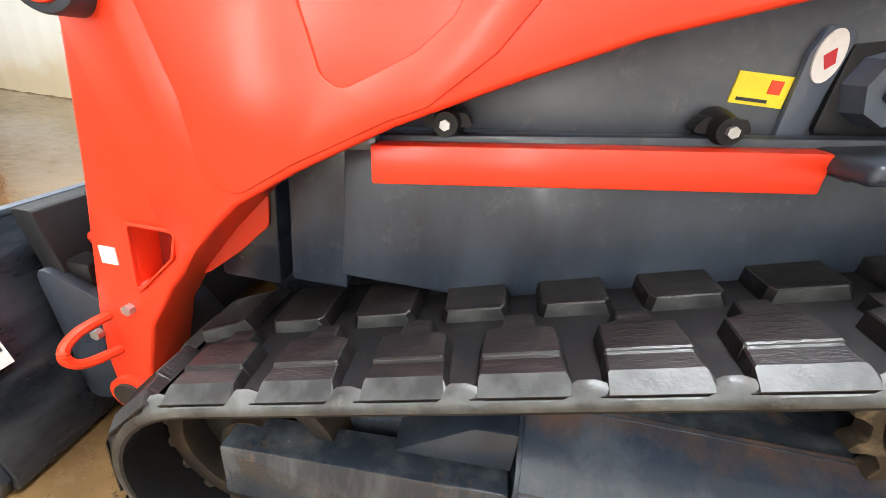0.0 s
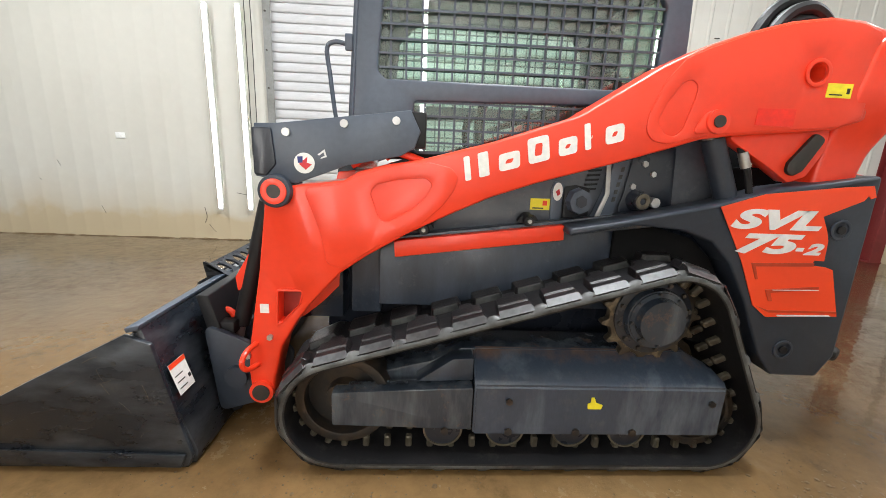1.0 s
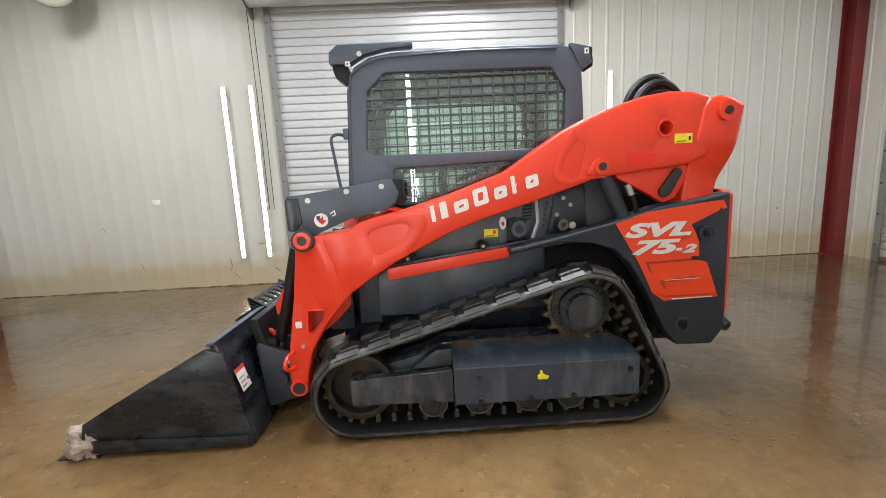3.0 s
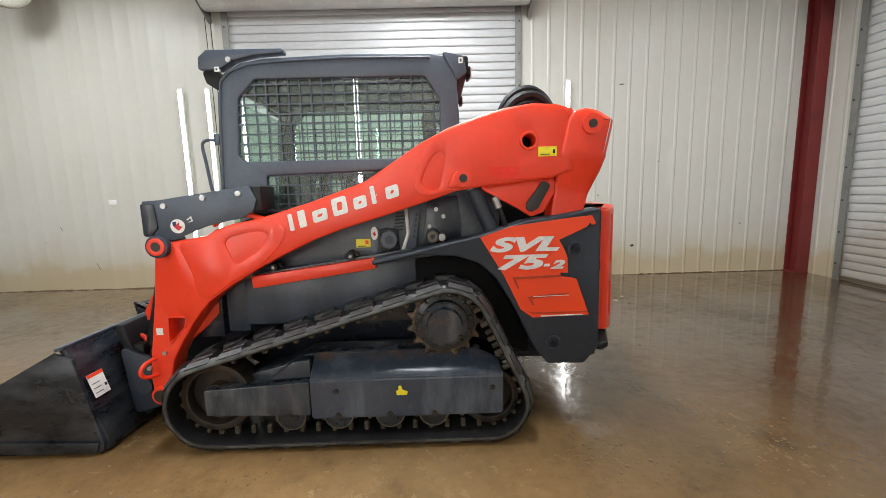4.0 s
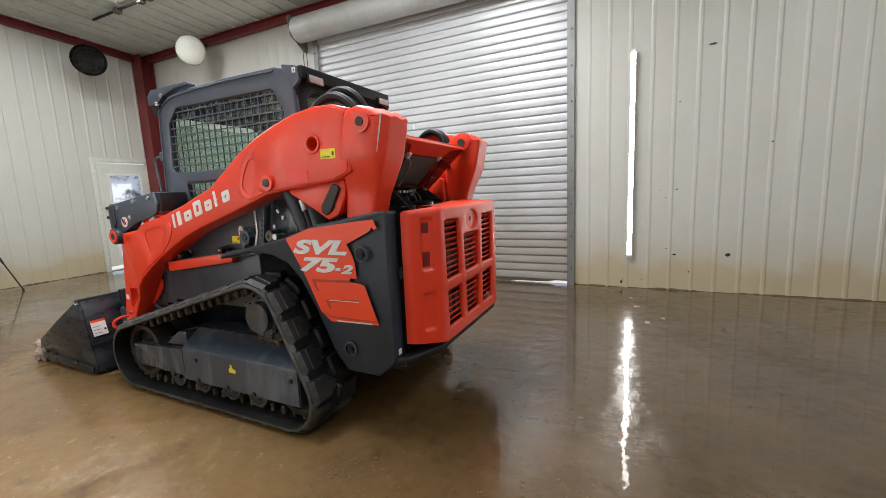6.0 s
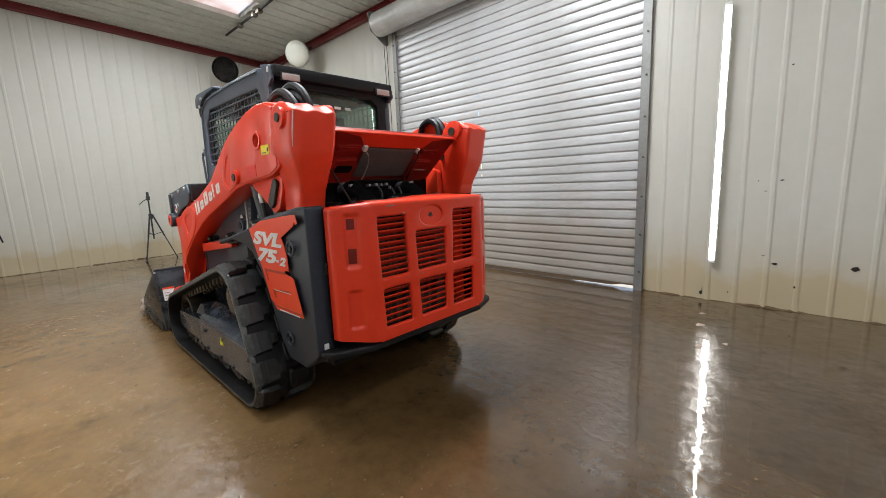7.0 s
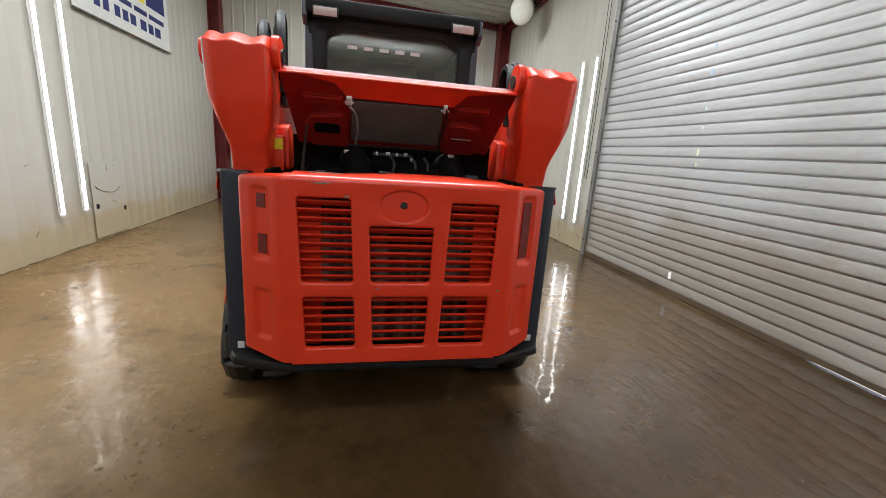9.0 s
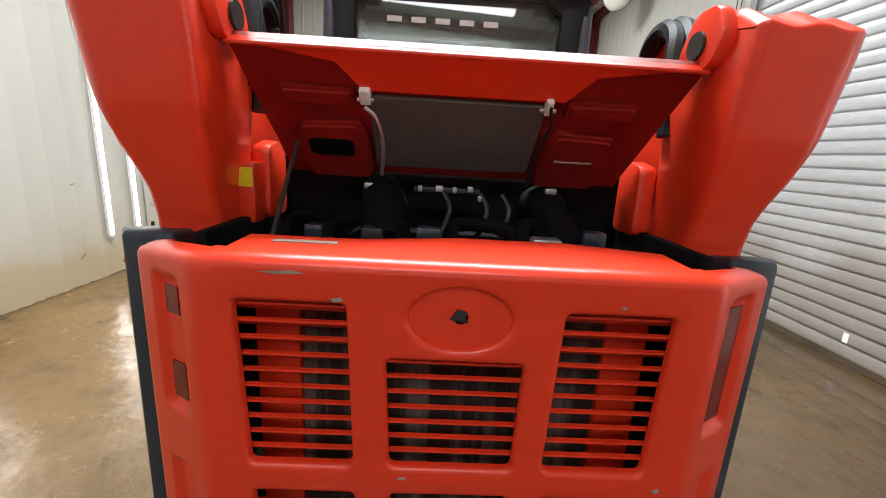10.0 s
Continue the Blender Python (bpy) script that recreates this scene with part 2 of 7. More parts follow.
TRIPODM = surface("black_tripod_paint", (0.015, 0.015, 0.016), (0.03, 0.03, 0.03), (0.4, 0.5), bump=0)
BLUECLOTH = surface("blue_cloth", (0.03, 0.045, 0.16), (0.05, 0.06, 0.2), (0.85, 0.95), bump=0.4)
REDCLOTH = surface("red_cloth", (0.42, 0.03, 0.025), (0.3, 0.02, 0.02), (0.8, 0.9), bump=0.5)
DARKMETAL = surface("dark_fan_metal", (0.02, 0.018, 0.016), (0.05, 0.04, 0.032), (0.4, 0.6), metal=0.4, bump=0.1)
BOWL = surface("off_white_enamel", (0.8, 0.79, 0.7), (0.74, 0.73, 0.64), (0.4, 0.5), bump=0)


def wet_concrete():
    """Brown concrete: ragged sheets of standing water over rougher wet mud."""
    m, n, k, b = material("wet_stained_concrete")
    a = noise_node(n, k, 0.5, 5.0, 0.6)
    c = noise_node(n, k, 2.6, 8.0, 0.7)
    d = noise_node(n, k, 85.0, 4.0, 0.65)
    w = noise_node(n, k, 0.75, 12.0, 0.66)
    e = noise_node(n, k, 14.0, 9.0, 0.72)
    col = ramp(n, k, a.outputs[0], [(0.34, (0.165, 0.096, 0.04)), (0.52, (0.228, 0.136, 0.058)), (0.7, (0.29, 0.182, 0.083))])
    stain = ramp(n, k, c.outputs[0], [(0.32, grey(0.45)), (0.4, grey(0.8)), (0.5, grey(0.98)), (0.62, grey(1.02)), (0.74, grey(1.3))])
    mul = n.new("ShaderNodeMix")
    mul.data_type, mul.blend_type = "RGBA", "MULTIPLY"
    mul.inputs[0].default_value = 1.0
    k.new(col.outputs[0], mul.inputs[6])
    k.new(stain.outputs[0], mul.inputs[7])
    # base colour dims away from the loader's front: light falloff painted in with wetness
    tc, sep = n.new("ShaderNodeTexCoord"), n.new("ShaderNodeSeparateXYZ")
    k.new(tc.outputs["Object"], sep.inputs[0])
    dim_soak = n.new("ShaderNodeMath")
    dim_soak.operation = "MULTIPLY_ADD"
    dim_soak.inputs[1].default_value = 2.4
    k.new(a.outputs[0], dim_soak.inputs[0])
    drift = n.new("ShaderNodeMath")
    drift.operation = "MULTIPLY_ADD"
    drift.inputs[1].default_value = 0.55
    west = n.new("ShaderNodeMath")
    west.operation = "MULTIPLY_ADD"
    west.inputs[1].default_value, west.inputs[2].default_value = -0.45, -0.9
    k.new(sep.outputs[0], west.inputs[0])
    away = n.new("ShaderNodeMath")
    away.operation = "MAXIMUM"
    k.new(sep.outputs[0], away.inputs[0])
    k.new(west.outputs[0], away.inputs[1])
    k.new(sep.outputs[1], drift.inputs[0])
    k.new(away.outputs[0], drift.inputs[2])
    k.new(drift.outputs[0], dim_soak.inputs[2])
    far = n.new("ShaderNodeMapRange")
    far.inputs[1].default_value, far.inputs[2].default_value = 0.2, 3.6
    k.new(dim_soak.outputs[0], far.inputs[0])
    dim_damp = ramp(n, k, far.outputs[0], [(0.0, grey(1.0)), (0.45, (0.74, 0.74, 0.74)), (1.0, (0.28, 0.262, 0.25))])
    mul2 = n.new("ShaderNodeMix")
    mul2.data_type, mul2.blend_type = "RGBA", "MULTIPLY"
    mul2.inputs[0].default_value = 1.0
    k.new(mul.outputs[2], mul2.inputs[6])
    k.new(dim_damp.outputs[0], mul2.inputs[7])
    grit = ramp(n, k, e.outputs[0], [(0.3, grey(0.82)), (0.5, grey(1.0)), (0.7, grey(1.12))])
    mul3 = n.new("ShaderNodeMix")
    mul3.data_type, mul3.blend_type = "RGBA", "MULTIPLY"
    mul3.inputs[0].default_value = 1.0
    k.new(mul2.outputs[2], mul3.inputs[6])
    k.new(grit.outputs[0], mul3.inputs[7])
    mul = mul3
    speck = ramp(n, k, d.outputs[0], [(0.62, grey(0)), (0.72, grey(0.35))])
    dry = ramp(n, k, w.outputs[0], [(0.52, grey(0)), (0.57, grey(1))])
    both = n.new("ShaderNodeMath")
    both.operation = "MULTIPLY"
    k.new(speck.outputs[0], both.inputs[0])
    k.new(dry.outputs[0], both.inputs[1])
    k.new(mixed(n, k, both.outputs[0], mul.outputs[2], (0.3, 0.23, 0.14)), b.inputs["Base Color"])
    fine = noise_node(n, k, 11.0, 7.0, 0.75)
    wf = n.new("ShaderNodeMath")
    wf.operation = "MULTIPLY_ADD"
    wf.inputs[1].default_value = 0.45
    k.new(fine.outputs[0], wf.inputs[0])
    half = n.new("ShaderNodeMath")
    half.operation = "MULTIPLY"
    half.inputs[1].default_value = 0.55
    k.new(w.outputs[0], half.inputs[0])
    k.new(half.outputs[0], wf.inputs[2])
    rg = ramp(n, k, wf.outputs[0], [(0.32, grey(0.08)), (0.45, grey(0.17)), (0.52, grey(0.26)), (0.68, grey(0.36))])
    calm = n.new("ShaderNodeMath")
    calm.operation = "MULTIPLY_ADD"
    calm.inputs[1].default_value, calm.inputs[2].default_value = -0.25, 1.0
    k.new(far.outputs[0], calm.inputs[0])
    gloss = n.new("ShaderNodeMath")
    gloss.operation = "MULTIPLY"
    k.new(rg.outputs[0], gloss.inputs[0])
    k.new(calm.outputs[0], gloss.inputs[1])
    k.new(gloss.outputs[0], b.inputs["Roughness"])
    b.inputs["Specular IOR Level"].default_value = 0.4
    # a broken film of clear water, thicker towards the rear door
    film_edge = ramp(n, k, wf.outputs[0], [(0.47, grey(1)), (0.55, grey(0.6)), (0.64, grey(0.0))])
    film = n.new("ShaderNodeMath")
    film.operation = "MULTIPLY"
    pooled = n.new("ShaderNodeMapRange")
    pooled.inputs[1].default_value, pooled.inputs[2].default_value = 0.4, 0.85
    k.new(far.outputs[0], pooled.inputs[0])
    k.new(film_edge.outputs[0], film.inputs[0])
    k.new(pooled.outputs[0], film.inputs[1])
    k.new(film.outputs[0], b.inputs["Coat Weight"])
    b.inputs["Coat Roughness"].default_value = 0.025
    b.inputs["Coat IOR"].default_value = 1.33
    h = n.new("ShaderNodeMath")
    h.operation = "MULTIPLY_ADD"
    h.inputs[1].default_value = 0.5
    k.new(d.outputs[0], h.inputs[0])
    k.new(e.outputs[0], h.inputs[2])
    h2 = n.new("ShaderNodeMath")
    h2.operation = "MULTIPLY"
    k.new(h.outputs[0], h2.inputs[0])
    k.new(dry.outputs[0], h2.inputs[1])
    bp1 = n.new("ShaderNodeBump")
    bp1.inputs["Strength"].default_value, bp1.inputs["Distance"].default_value = 0.3, 0.004
    k.new(h2.outputs[0], bp1.inputs["Height"])
    bp2 = n.new("ShaderNodeBump")
    bp2.inputs["Strength"].default_value, bp2.inputs["Distance"].default_value = 0.13, 0.02
    k.new(c.outputs[0], bp2.inputs["Height"])
    k.new(bp1.outputs[0], bp2.inputs["Normal"])
    # slow ripples and the unevenness of the trowelled slab break up what it mirrors
    r1 = noise_node(n, k, 7.0, 2.0, 0.5)
    bp3 = n.new("ShaderNodeBump")
    bp3.inputs["Strength"].default_value, bp3.inputs["Distance"].default_value = 0.3, 0.02
    k.new(r1.outputs[0], bp3.inputs["Height"])
    k.new(bp2.outputs[0], bp3.inputs["Normal"])
    k.new(bp3.outputs[0], b.inputs["Normal"])
    r2 = noise_node(n, k, 8.0, 2.0, 0.5)
    bp4 = n.new("ShaderNodeBump")
    bp4.inputs["Strength"].default_value, bp4.inputs["Distance"].default_value = 0.16, 0.01
    k.new(r2.outputs[0], bp4.inputs["Height"])
    k.new(bp4.outputs[0], b.inputs["Coat Normal"])
    return m


def glowing(name, colour, power):
    m, n, k, b = material(name)
    b.inputs["Base Color"].default_value = (*colour, 1)
    b.inputs["Emission Color"].default_value = (*colour, 1)
    b.inputs["Emission Strength"].default_value = power
    return m


def clear_glass(name, tint, rough=0.02, mirrored_veil=0.0):
    m, n, k, b = material(name)
    out = n["Material Output"]
    tr = n.new("ShaderNodeBsdfTransparent")
    tr.inputs[0].default_value = (*tint, 1)
    gl = n.new("ShaderNodeBsdfGlossy")
    gl.inputs["Roughness"].default_value = rough
    gl.inputs["Color"].default_value = (1, 1, 1, 1)
    lw = n.new("ShaderNodeLayerWeight")
    lw.inputs[0].default_value = 0.5
    pw = n.new("ShaderNodeMath")
    pw.operation = "POWER"
    pw.inputs[1].default_value = 4.0
    k.new(lw.outputs["Facing"], pw.inputs[0])
    fr = n.new("ShaderNodeMath")
    fr.operation = "MULTIPLY_ADD"
    fr.inputs[1].default_value, fr.inputs[2].default_value = 0.85, 0.08
    k.new(pw.outputs[0], fr.inputs[0])
    mx = n.new("ShaderNodeMixShader")
    k.new(fr.outputs[0], mx.inputs[0])
    k.new(tr.outputs[0], mx.inputs[1])
    k.new(gl.outputs[0], mx.inputs[2])
    if mirrored_veil:
        # pale diffuse mix paints in the bright walls mirrored by the glass
        film = n.new("ShaderNodeBsdfDiffuse")
        film.inputs[0].default_value = (0.42, 0.47, 0.43, 1)
        dusty = n.new("ShaderNodeMixShader")
        dusty.inputs[0].default_value = mirrored_veil
        k.new(mx.outputs[0], dusty.inputs[1])
        k.new(film.outputs[0], dusty.inputs[2])
        mx = dusty
    k.new(mx.outputs[0], out.inputs[0])
    return m


def translucent(name, c0, c1, scale, sharp=(0.35, 0.6)):
    m, n, k, b = material(name)
    out = n["Material Output"]
    tx = noise_node(n, k, scale, 7.0, 0.7)
    col = ramp(n, k, tx.outputs[0], [(sharp[0], c0), (sharp[1], c1)])
    tl = n.new("ShaderNodeBsdfTranslucent")
    k.new(col.outputs[0], tl.inputs[0])
    gl = n.new("ShaderNodeBsdfGlossy")
    gl.inputs["Roughness"].default_value = 0.25
    mx = n.new("ShaderNodeMixShader")
    mx.inputs[0].default_value = 0.06
    k.new(tl.outputs[0], mx.inputs[1])
    k.new(gl.outputs[0], mx.inputs[2])
    k.new(mx.outputs[0], out.inputs[0])
    return m


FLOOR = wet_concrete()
TUBE = glowing("lit_tube", (1.0, 0.985, 0.95), 26.0)
GLASS = clear_glass("tinted_cab_glass", (0.8, 0.9, 0.85), mirrored_veil=0.03)
DARKGLASS = clear_glass("dark_rear_glass", (0.66, 0.74, 0.7), mirrored_veil=0.14)
FIBRE = translucent("fibreglass_skylight", (0.8, 0.62, 0.58), (0.95, 0.9, 0.88), 1.2)
FROST = translucent("frosted_film_glass", (0.22, 0.24, 0.28), (0.9, 0.93, 0.98), 4.0, (0.36, 0.5))
GROUND = surface("pale_gravel", (0.6, 0.58, 0.54), (0.66, 0.64, 0.6), (0.8, 0.95), big=0.5, fine=20, bump=0.5)


# ---- building helpers ----
class Side:
    mirror = False


def finish(bm, name, mat, smooth=38):
    if Side.mirror:
        for v in bm.verts:
            v.co.y = 2 * YC - v.co.y
        bmesh.ops.reverse_faces(bm, faces=bm.faces)
    me = bpy.data.meshes.new(name)
    bm.to_mesh(me)
    bm.free()
    me.materials.append(mat)
    if smooth:
        me.shade_smooth()
        me.set_sharp_from_angle(angle=radians(smooth))
    return me


def part(name, bm, mat, parent, label="", smooth=38):
    """One mesh part under a thing or under a part."""
    ob = new(name, finish(bm, name, mat, smooth))
    ob.parent = parent
    if parent.type == "EMPTY":
        ob.matrix_parent_inverse = Matrix.Translation(-parent.location)
    return tagged(ob, label) if label else ob


def thing(name, at, label, category, group="", kind=""):
    ob = new(name)
    ob.empty_display_size = 0.1
    ob.location = at
    return tagged(ob, label, category, group, kind)


def solo(name, bm, mat, label, category="", kind="", group="", smooth=38):
    return tagged(new(name, finish(bm, name, mat, smooth)), label, category, group, kind)


def box(bm, x0, x1, y0, y1, z0, z1, bevel=0.0, seg=2):
    r = bmesh.ops.create_cube(bm, size=1)
    bmesh.ops.scale(bm, vec=(x1 - x0, y1 - y0, z1 - z0), verts=r["verts"])
    bmesh.ops.translate(bm, vec=((x0 + x1) / 2, (y0 + y1) / 2, (z0 + z1) / 2), verts=r["verts"])
    if bevel:
        es = list({e for v in r["verts"] for e in v.link_edges})
        bmesh.ops.bevel(bm, geom=es, offset=bevel, segments=seg, affect="EDGES", profile=0.5)
    return bm


def B(*a, **kw):
    return box(bmesh.new(), *a, **kw)


def rounded(pts, r, n=4):
    """Fillets the corners of a closed outline. r: one radius, or one a corner."""
    out, c = [], len(pts)
    for i, p in enumerate(pts):
        rad = r[i] if isinstance(r, (list, tuple)) else r
        p = Vector(p)
        a, b = Vector(pts[i - 1]) - p, Vector(pts[(i + 1) % c]) - p
        if rad <= 0 or a.length < 1e-6 or b.length < 1e-6:
            out.append(tuple(p))
            continue
        ang = a.angle(b)
        if ang > 3.0:
            out.append(tuple(p))
            continue
        d = min(rad / math.tan(ang / 2), a.length * 0.48, b.length * 0.48)
        s, e = p + a.normalized() * d, p + b.normalized() * d
        for j in range(n + 1):
            t = j / n
            out.append(tuple(s * (1 - t) ** 2 + p * 2 * t * (1 - t) + e * t * t))
    return out


def plate(bm, outer, d0, d1, holes=(), axis="y", bevel=0.0):
    """A plate with holes: outlines in the plane across the axis, from d0 to d1 along it."""
    def at(u, v, d):
        return {"y": (u, d, v), "x": (d, u, v), "z": (u, v, d)}[axis]
    before = set(bm.verts)
    edges = []
    for loop in (outer, *holes):
        vs = [bm.verts.new(at(u, v, d0)) for u, v in loop]
        edges += [bm.edges.new((vs[i - 1], vs[i])) for i in range(len(vs))]
    if holes:
        faces = [f for f in bmesh.ops.triangle_fill(bm, use_beauty=True, use_dissolve=False, edges=edges)["geom"] if isinstance(f, bmesh.types.BMFace)]
    else:
        faces = [bm.faces.new([e.verts[1] for e in edges])]
    r = bmesh.ops.extrude_face_region(bm, geom=faces)
    vs = [g for g in r["geom"] if isinstance(g, bmesh.types.BMVert)]
    delta = Vector(at(0, 0, d1)) - Vector(at(0, 0, d0))
    bmesh.ops.translate(bm, vec=delta, verts=vs)
    made = [v for v in bm.verts if v not in before]
    fs = list({f for v in made for f in v.link_faces})
    bmesh.ops.recalc_face_normals(bm, faces=fs)
    if bevel:
        es = [e for e in {e for v in made for e in v.link_edges} if len(e.link_faces) == 2 and e.calc_face_angle(0) > 0.9]
        bmesh.ops.bevel(bm, geom=es, offset=bevel, segments=2, affect="EDGES", profile=0.5)
    return bm


def P(*a, **kw):
    return plate(bmesh.new(), *a, **kw)


def rod(bm, p0, p1, r0, r1=None, seg=16):
    p0, p1 = Vector(p0), Vector(p1)
    d = p1 - p0
    m = Matrix.Translation((p0 + p1) / 2) @ d.to_track_quat("Z", "Y").to_matrix().to_4x4()
    bmesh.ops.create_cone(bm, cap_ends=True, segments=seg, radius1=r0, radius2=r0 if r1 is None else r1, depth=d.length, matrix=m)
    return bm


def R(*a, **kw):
    return rod(bmesh.new(), *a, **kw)


def sweep(bm, pts, r, seg=8):
    """A round bar along a line of points."""
    rings, pts = [], [Vector(p) for p in pts]
    up = Vector((0.13, 0.21, 0.97)).normalized()
    for i, p in enumerate(pts):
        d = (pts[min(i + 1, len(pts) - 1)] - pts[max(i - 1, 0)]).normalized()
        a = d.cross(up)
        if a.length < 0.05:
            a = d.cross(Vector((1, 0, 0)))
        a.normalize()
        b = d.cross(a)
        rings.append([bm.verts.new(p + a * math.cos(q) * r + b * math.sin(q) * r) for q in (2 * math.pi * j / seg for j in range(seg))])
    for u, v in zip(rings, rings[1:]):
        for j in range(seg):
            bm.faces.new((u[j], u[(j + 1) % seg], v[(j + 1) % seg], v[j]))
    bm.faces.new(rings[0][::-1])
    bm.faces.new(rings[-1])
    bmesh.ops.recalc_face_normals(bm, faces=bm.faces)
    return bm


def bend(pts, n=6):
    """A smooth line through points."""
    out, q = [], [Vector(p) for p in pts]
    for i in range(len(q) - 1):
        a, b, c, d = q[max(i - 1, 0)], q[i], q[i + 1], q[min(i + 2, len(q) - 1)]
        for j in range(n):
            t = j / n
            out.append(0.5 * ((2 * b) + (c - a) * t + (2 * a - 5 * b + 4 * c - d) * t * t + (3 * b - a - 3 * c + d) * t ** 3))
    return out + [q[-1]]


def disc_pts(cx, cz, r, n=24, rz=None):
    return [(cx + r * math.cos(2 * math.pi * i / n), cz + (rz or r) * math.sin(2 * math.pi * i / n)) for i in range(n)]


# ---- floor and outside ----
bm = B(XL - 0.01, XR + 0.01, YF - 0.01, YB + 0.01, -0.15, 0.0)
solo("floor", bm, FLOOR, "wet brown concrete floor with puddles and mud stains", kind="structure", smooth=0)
bm = bmesh.new()
bmesh.ops.create_grid(bm, x_segments=2, y_segments=2, size=400)
bmesh.ops.translate(bm, vec=(0, 0, -0.012), verts=bm.verts)
solo("ground", bm, GROUND, "pale gravel yard outside the shed", kind="structure", smooth=0)


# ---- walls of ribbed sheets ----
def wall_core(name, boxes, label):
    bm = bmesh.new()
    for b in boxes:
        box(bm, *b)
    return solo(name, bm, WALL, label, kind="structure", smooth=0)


PITCH = 0.2286
RIB0 = 1.49
DENTS = ((3.30, 1.62, 0.11, 0.2, 0.012), (3.52, 1.6, 0.07, 0.3, -0.009), (2.95, 2.0, 0.2, 0.5, 0.005), (-4.3, 0.9, 0.3, 0.4, 0.006), (-3.7, 1.6, 0.2, 0.6, -0.005))


def rib_profile(width, ribs, rise):
    """Across one sheet: (along, out), with a narrow rib at each offset."""
    pts = [(0.0, 0.0)]
    for s in ribs:
        for u, o in ((-0.026, 0.0), (-0.01, rise), (0.01, rise), (0.026, 0.0)):
            pts.append((s + u, o))
    pts.append((width, 0.0))
    return pts


def sheet(parent, origin, turn, width, z0, z1, ribs, rise):
    """One ribbed sheet standing at origin, slightly buckled; turn: degrees about z; it runs along local x and its ribs stand out along local -y."""
    bm = bmesh.new()
    m = pose(*origin, 0, 0, turn)
    rows, n = [], max(2, round((z1 - z0) / 0.16))
    for f in range(n + 1):
        z = z0 + (z1 - z0) * f / n
        row = []
        for u, o in rib_profile(width, ribs, rise):
            w = m @ Vector((u, 0, z))
            free = 1.0 if 0.01 < u < width - 0.01 else 0.0
            d = 0.0022 * noise.noise(Vector((w.x + w.y, 0.7 * z, 3.1)) * 1.3) + 0.0012 * noise.noise(Vector((w.x - w.y, z, 9.0)) * 4.0)
            if abs(w.y - YB) < 0.01:
                d += sum(a * math.exp(-((w.x - x) / sx) ** 2 - ((z - zc) / sz) ** 2) for x, zc, sx, sz, a in DENTS)
            side = 0.006 * free * noise.noise(Vector((w.x * 3, w.y * 3, z * 1.1)))
            row.append(bm.verts.new((u + side, -o - 0.008 + d * free, z)))
        rows.append(row)
    for a, b in zip(rows, rows[1:]):
        for i in range(len(a) - 1):
            bm.faces.new((a[i], a[i + 1], b[i + 1], b[i]))
    for row in (rows,):
        for e in (0, -1):
            edge = [r[e] for r in row]
            back = [bm.verts.new((v.co.x, 0.0, v.co.z)) for v in edge]
            for i in range(len(edge) - 1):
                q = (edge[i], edge[i + 1], back[i + 1], back[i])
                bm.faces.new(q if e == 0 else q[::-1])
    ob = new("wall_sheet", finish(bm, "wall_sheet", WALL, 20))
    ob.parent = parent
    ob.matrix_basis = m
    return ob


def cover(parent, a, b, z0, z1, place, turn, rise=0.0075):
    """Fills a stretch a..b of a wall with sheets 0.914 m wide, ribs 0.229 m apart, joints midway between ribs."""
    first = RIB0 + PITCH / 2
    k = math.ceil((a - first) / (4 * PITCH) + 0.05)
    cuts = [a]
    while first + k * 4 * PITCH < b - 0.1:
        cuts.append(first + k * 4 * PITCH)
        k += 1
    cuts.append(b)
    for s, e in zip(cuts, cuts[1:]):
        q = math.ceil((s + 0.04 - RIB0) / PITCH)
        ribs = []
        while RIB0 + q * PITCH < e - 0.04:
            r = RIB0 + q * PITCH
            ribs.append(r - s if turn in (0, 90) else e - r)
            q += 1
        sheet(parent, place(s, e - s), turn, e - s, z0, z1, sorted(ribs), rise)


H = 5.0
T = 0.14
back = wall_core("wall_back", [(XL - T, DX0, YB, YB + T, -0.1, H), (DX1, XR + T, YB, YB + T, -0.1, H), (DX0, DX1, YB, YB + T, DTOP + 0.2, H)], "cream ribbed metal wall with a roll-up door")
cover(back, XL, DX0, 0.0, H, lambda s, w: (s, YB, 0), 0, 0.0022)
cover(back, DX1, XR, 0.0, H, lambda s, w: (s, YB, 0), 0)
cover(back, DX0, DX1, DTOP + 0.2, H, lambda s, w: (s, YB, 0), 0)

front = wall_core("wall_front", [(XL - T, XR + T, YF - T, YF, -0.1, H)], "cream ribbed metal wall with vertical tube lights")
cover(front, XL, XR, 0.0, H, lambda s, w: (s + w, YF, 0), 180, 0.003)

WD = (2.62, 3.62, 2.17)
left = wall_core("wall_left", [(XL - T, XL, YF, WD[0], -0.1, H), (XL - T, XL, WD[1], YB, -0.1, H), (XL - T, XL, WD[0], WD[1], WD[2], H)], "cream ribbed metal end wall with a glazed door")
cover(left, YF, WD[0] - 0.06, 0.0, H, lambda s, w: (XL, s, 0), 90)
cover(left, WD[0] - 0.06, WD[1] + 0.06, WD[2] + 0.06, H, lambda s, w: (XL, s, 0), 90)
cover(left, WD[1] + 0.06, YB, 0.0, H, lambda s, w: (XL, s, 0), 90)

RD = (-0.76, 3.14, 3.74)
right = wall_core("wall_right", [(XR, XR + T, YF, RD[0], -0.1, H), (XR, XR + T, RD[1], YB, -0.1, H), (XR, XR + T, RD[0], RD[1], RD[2] + 0.2, H)], "cream ribbed metal end wall with a roll-up door")
cover(right, YF, RD[0], 0.0, H, lambda s, w: (XR, s + w, 0), -90)
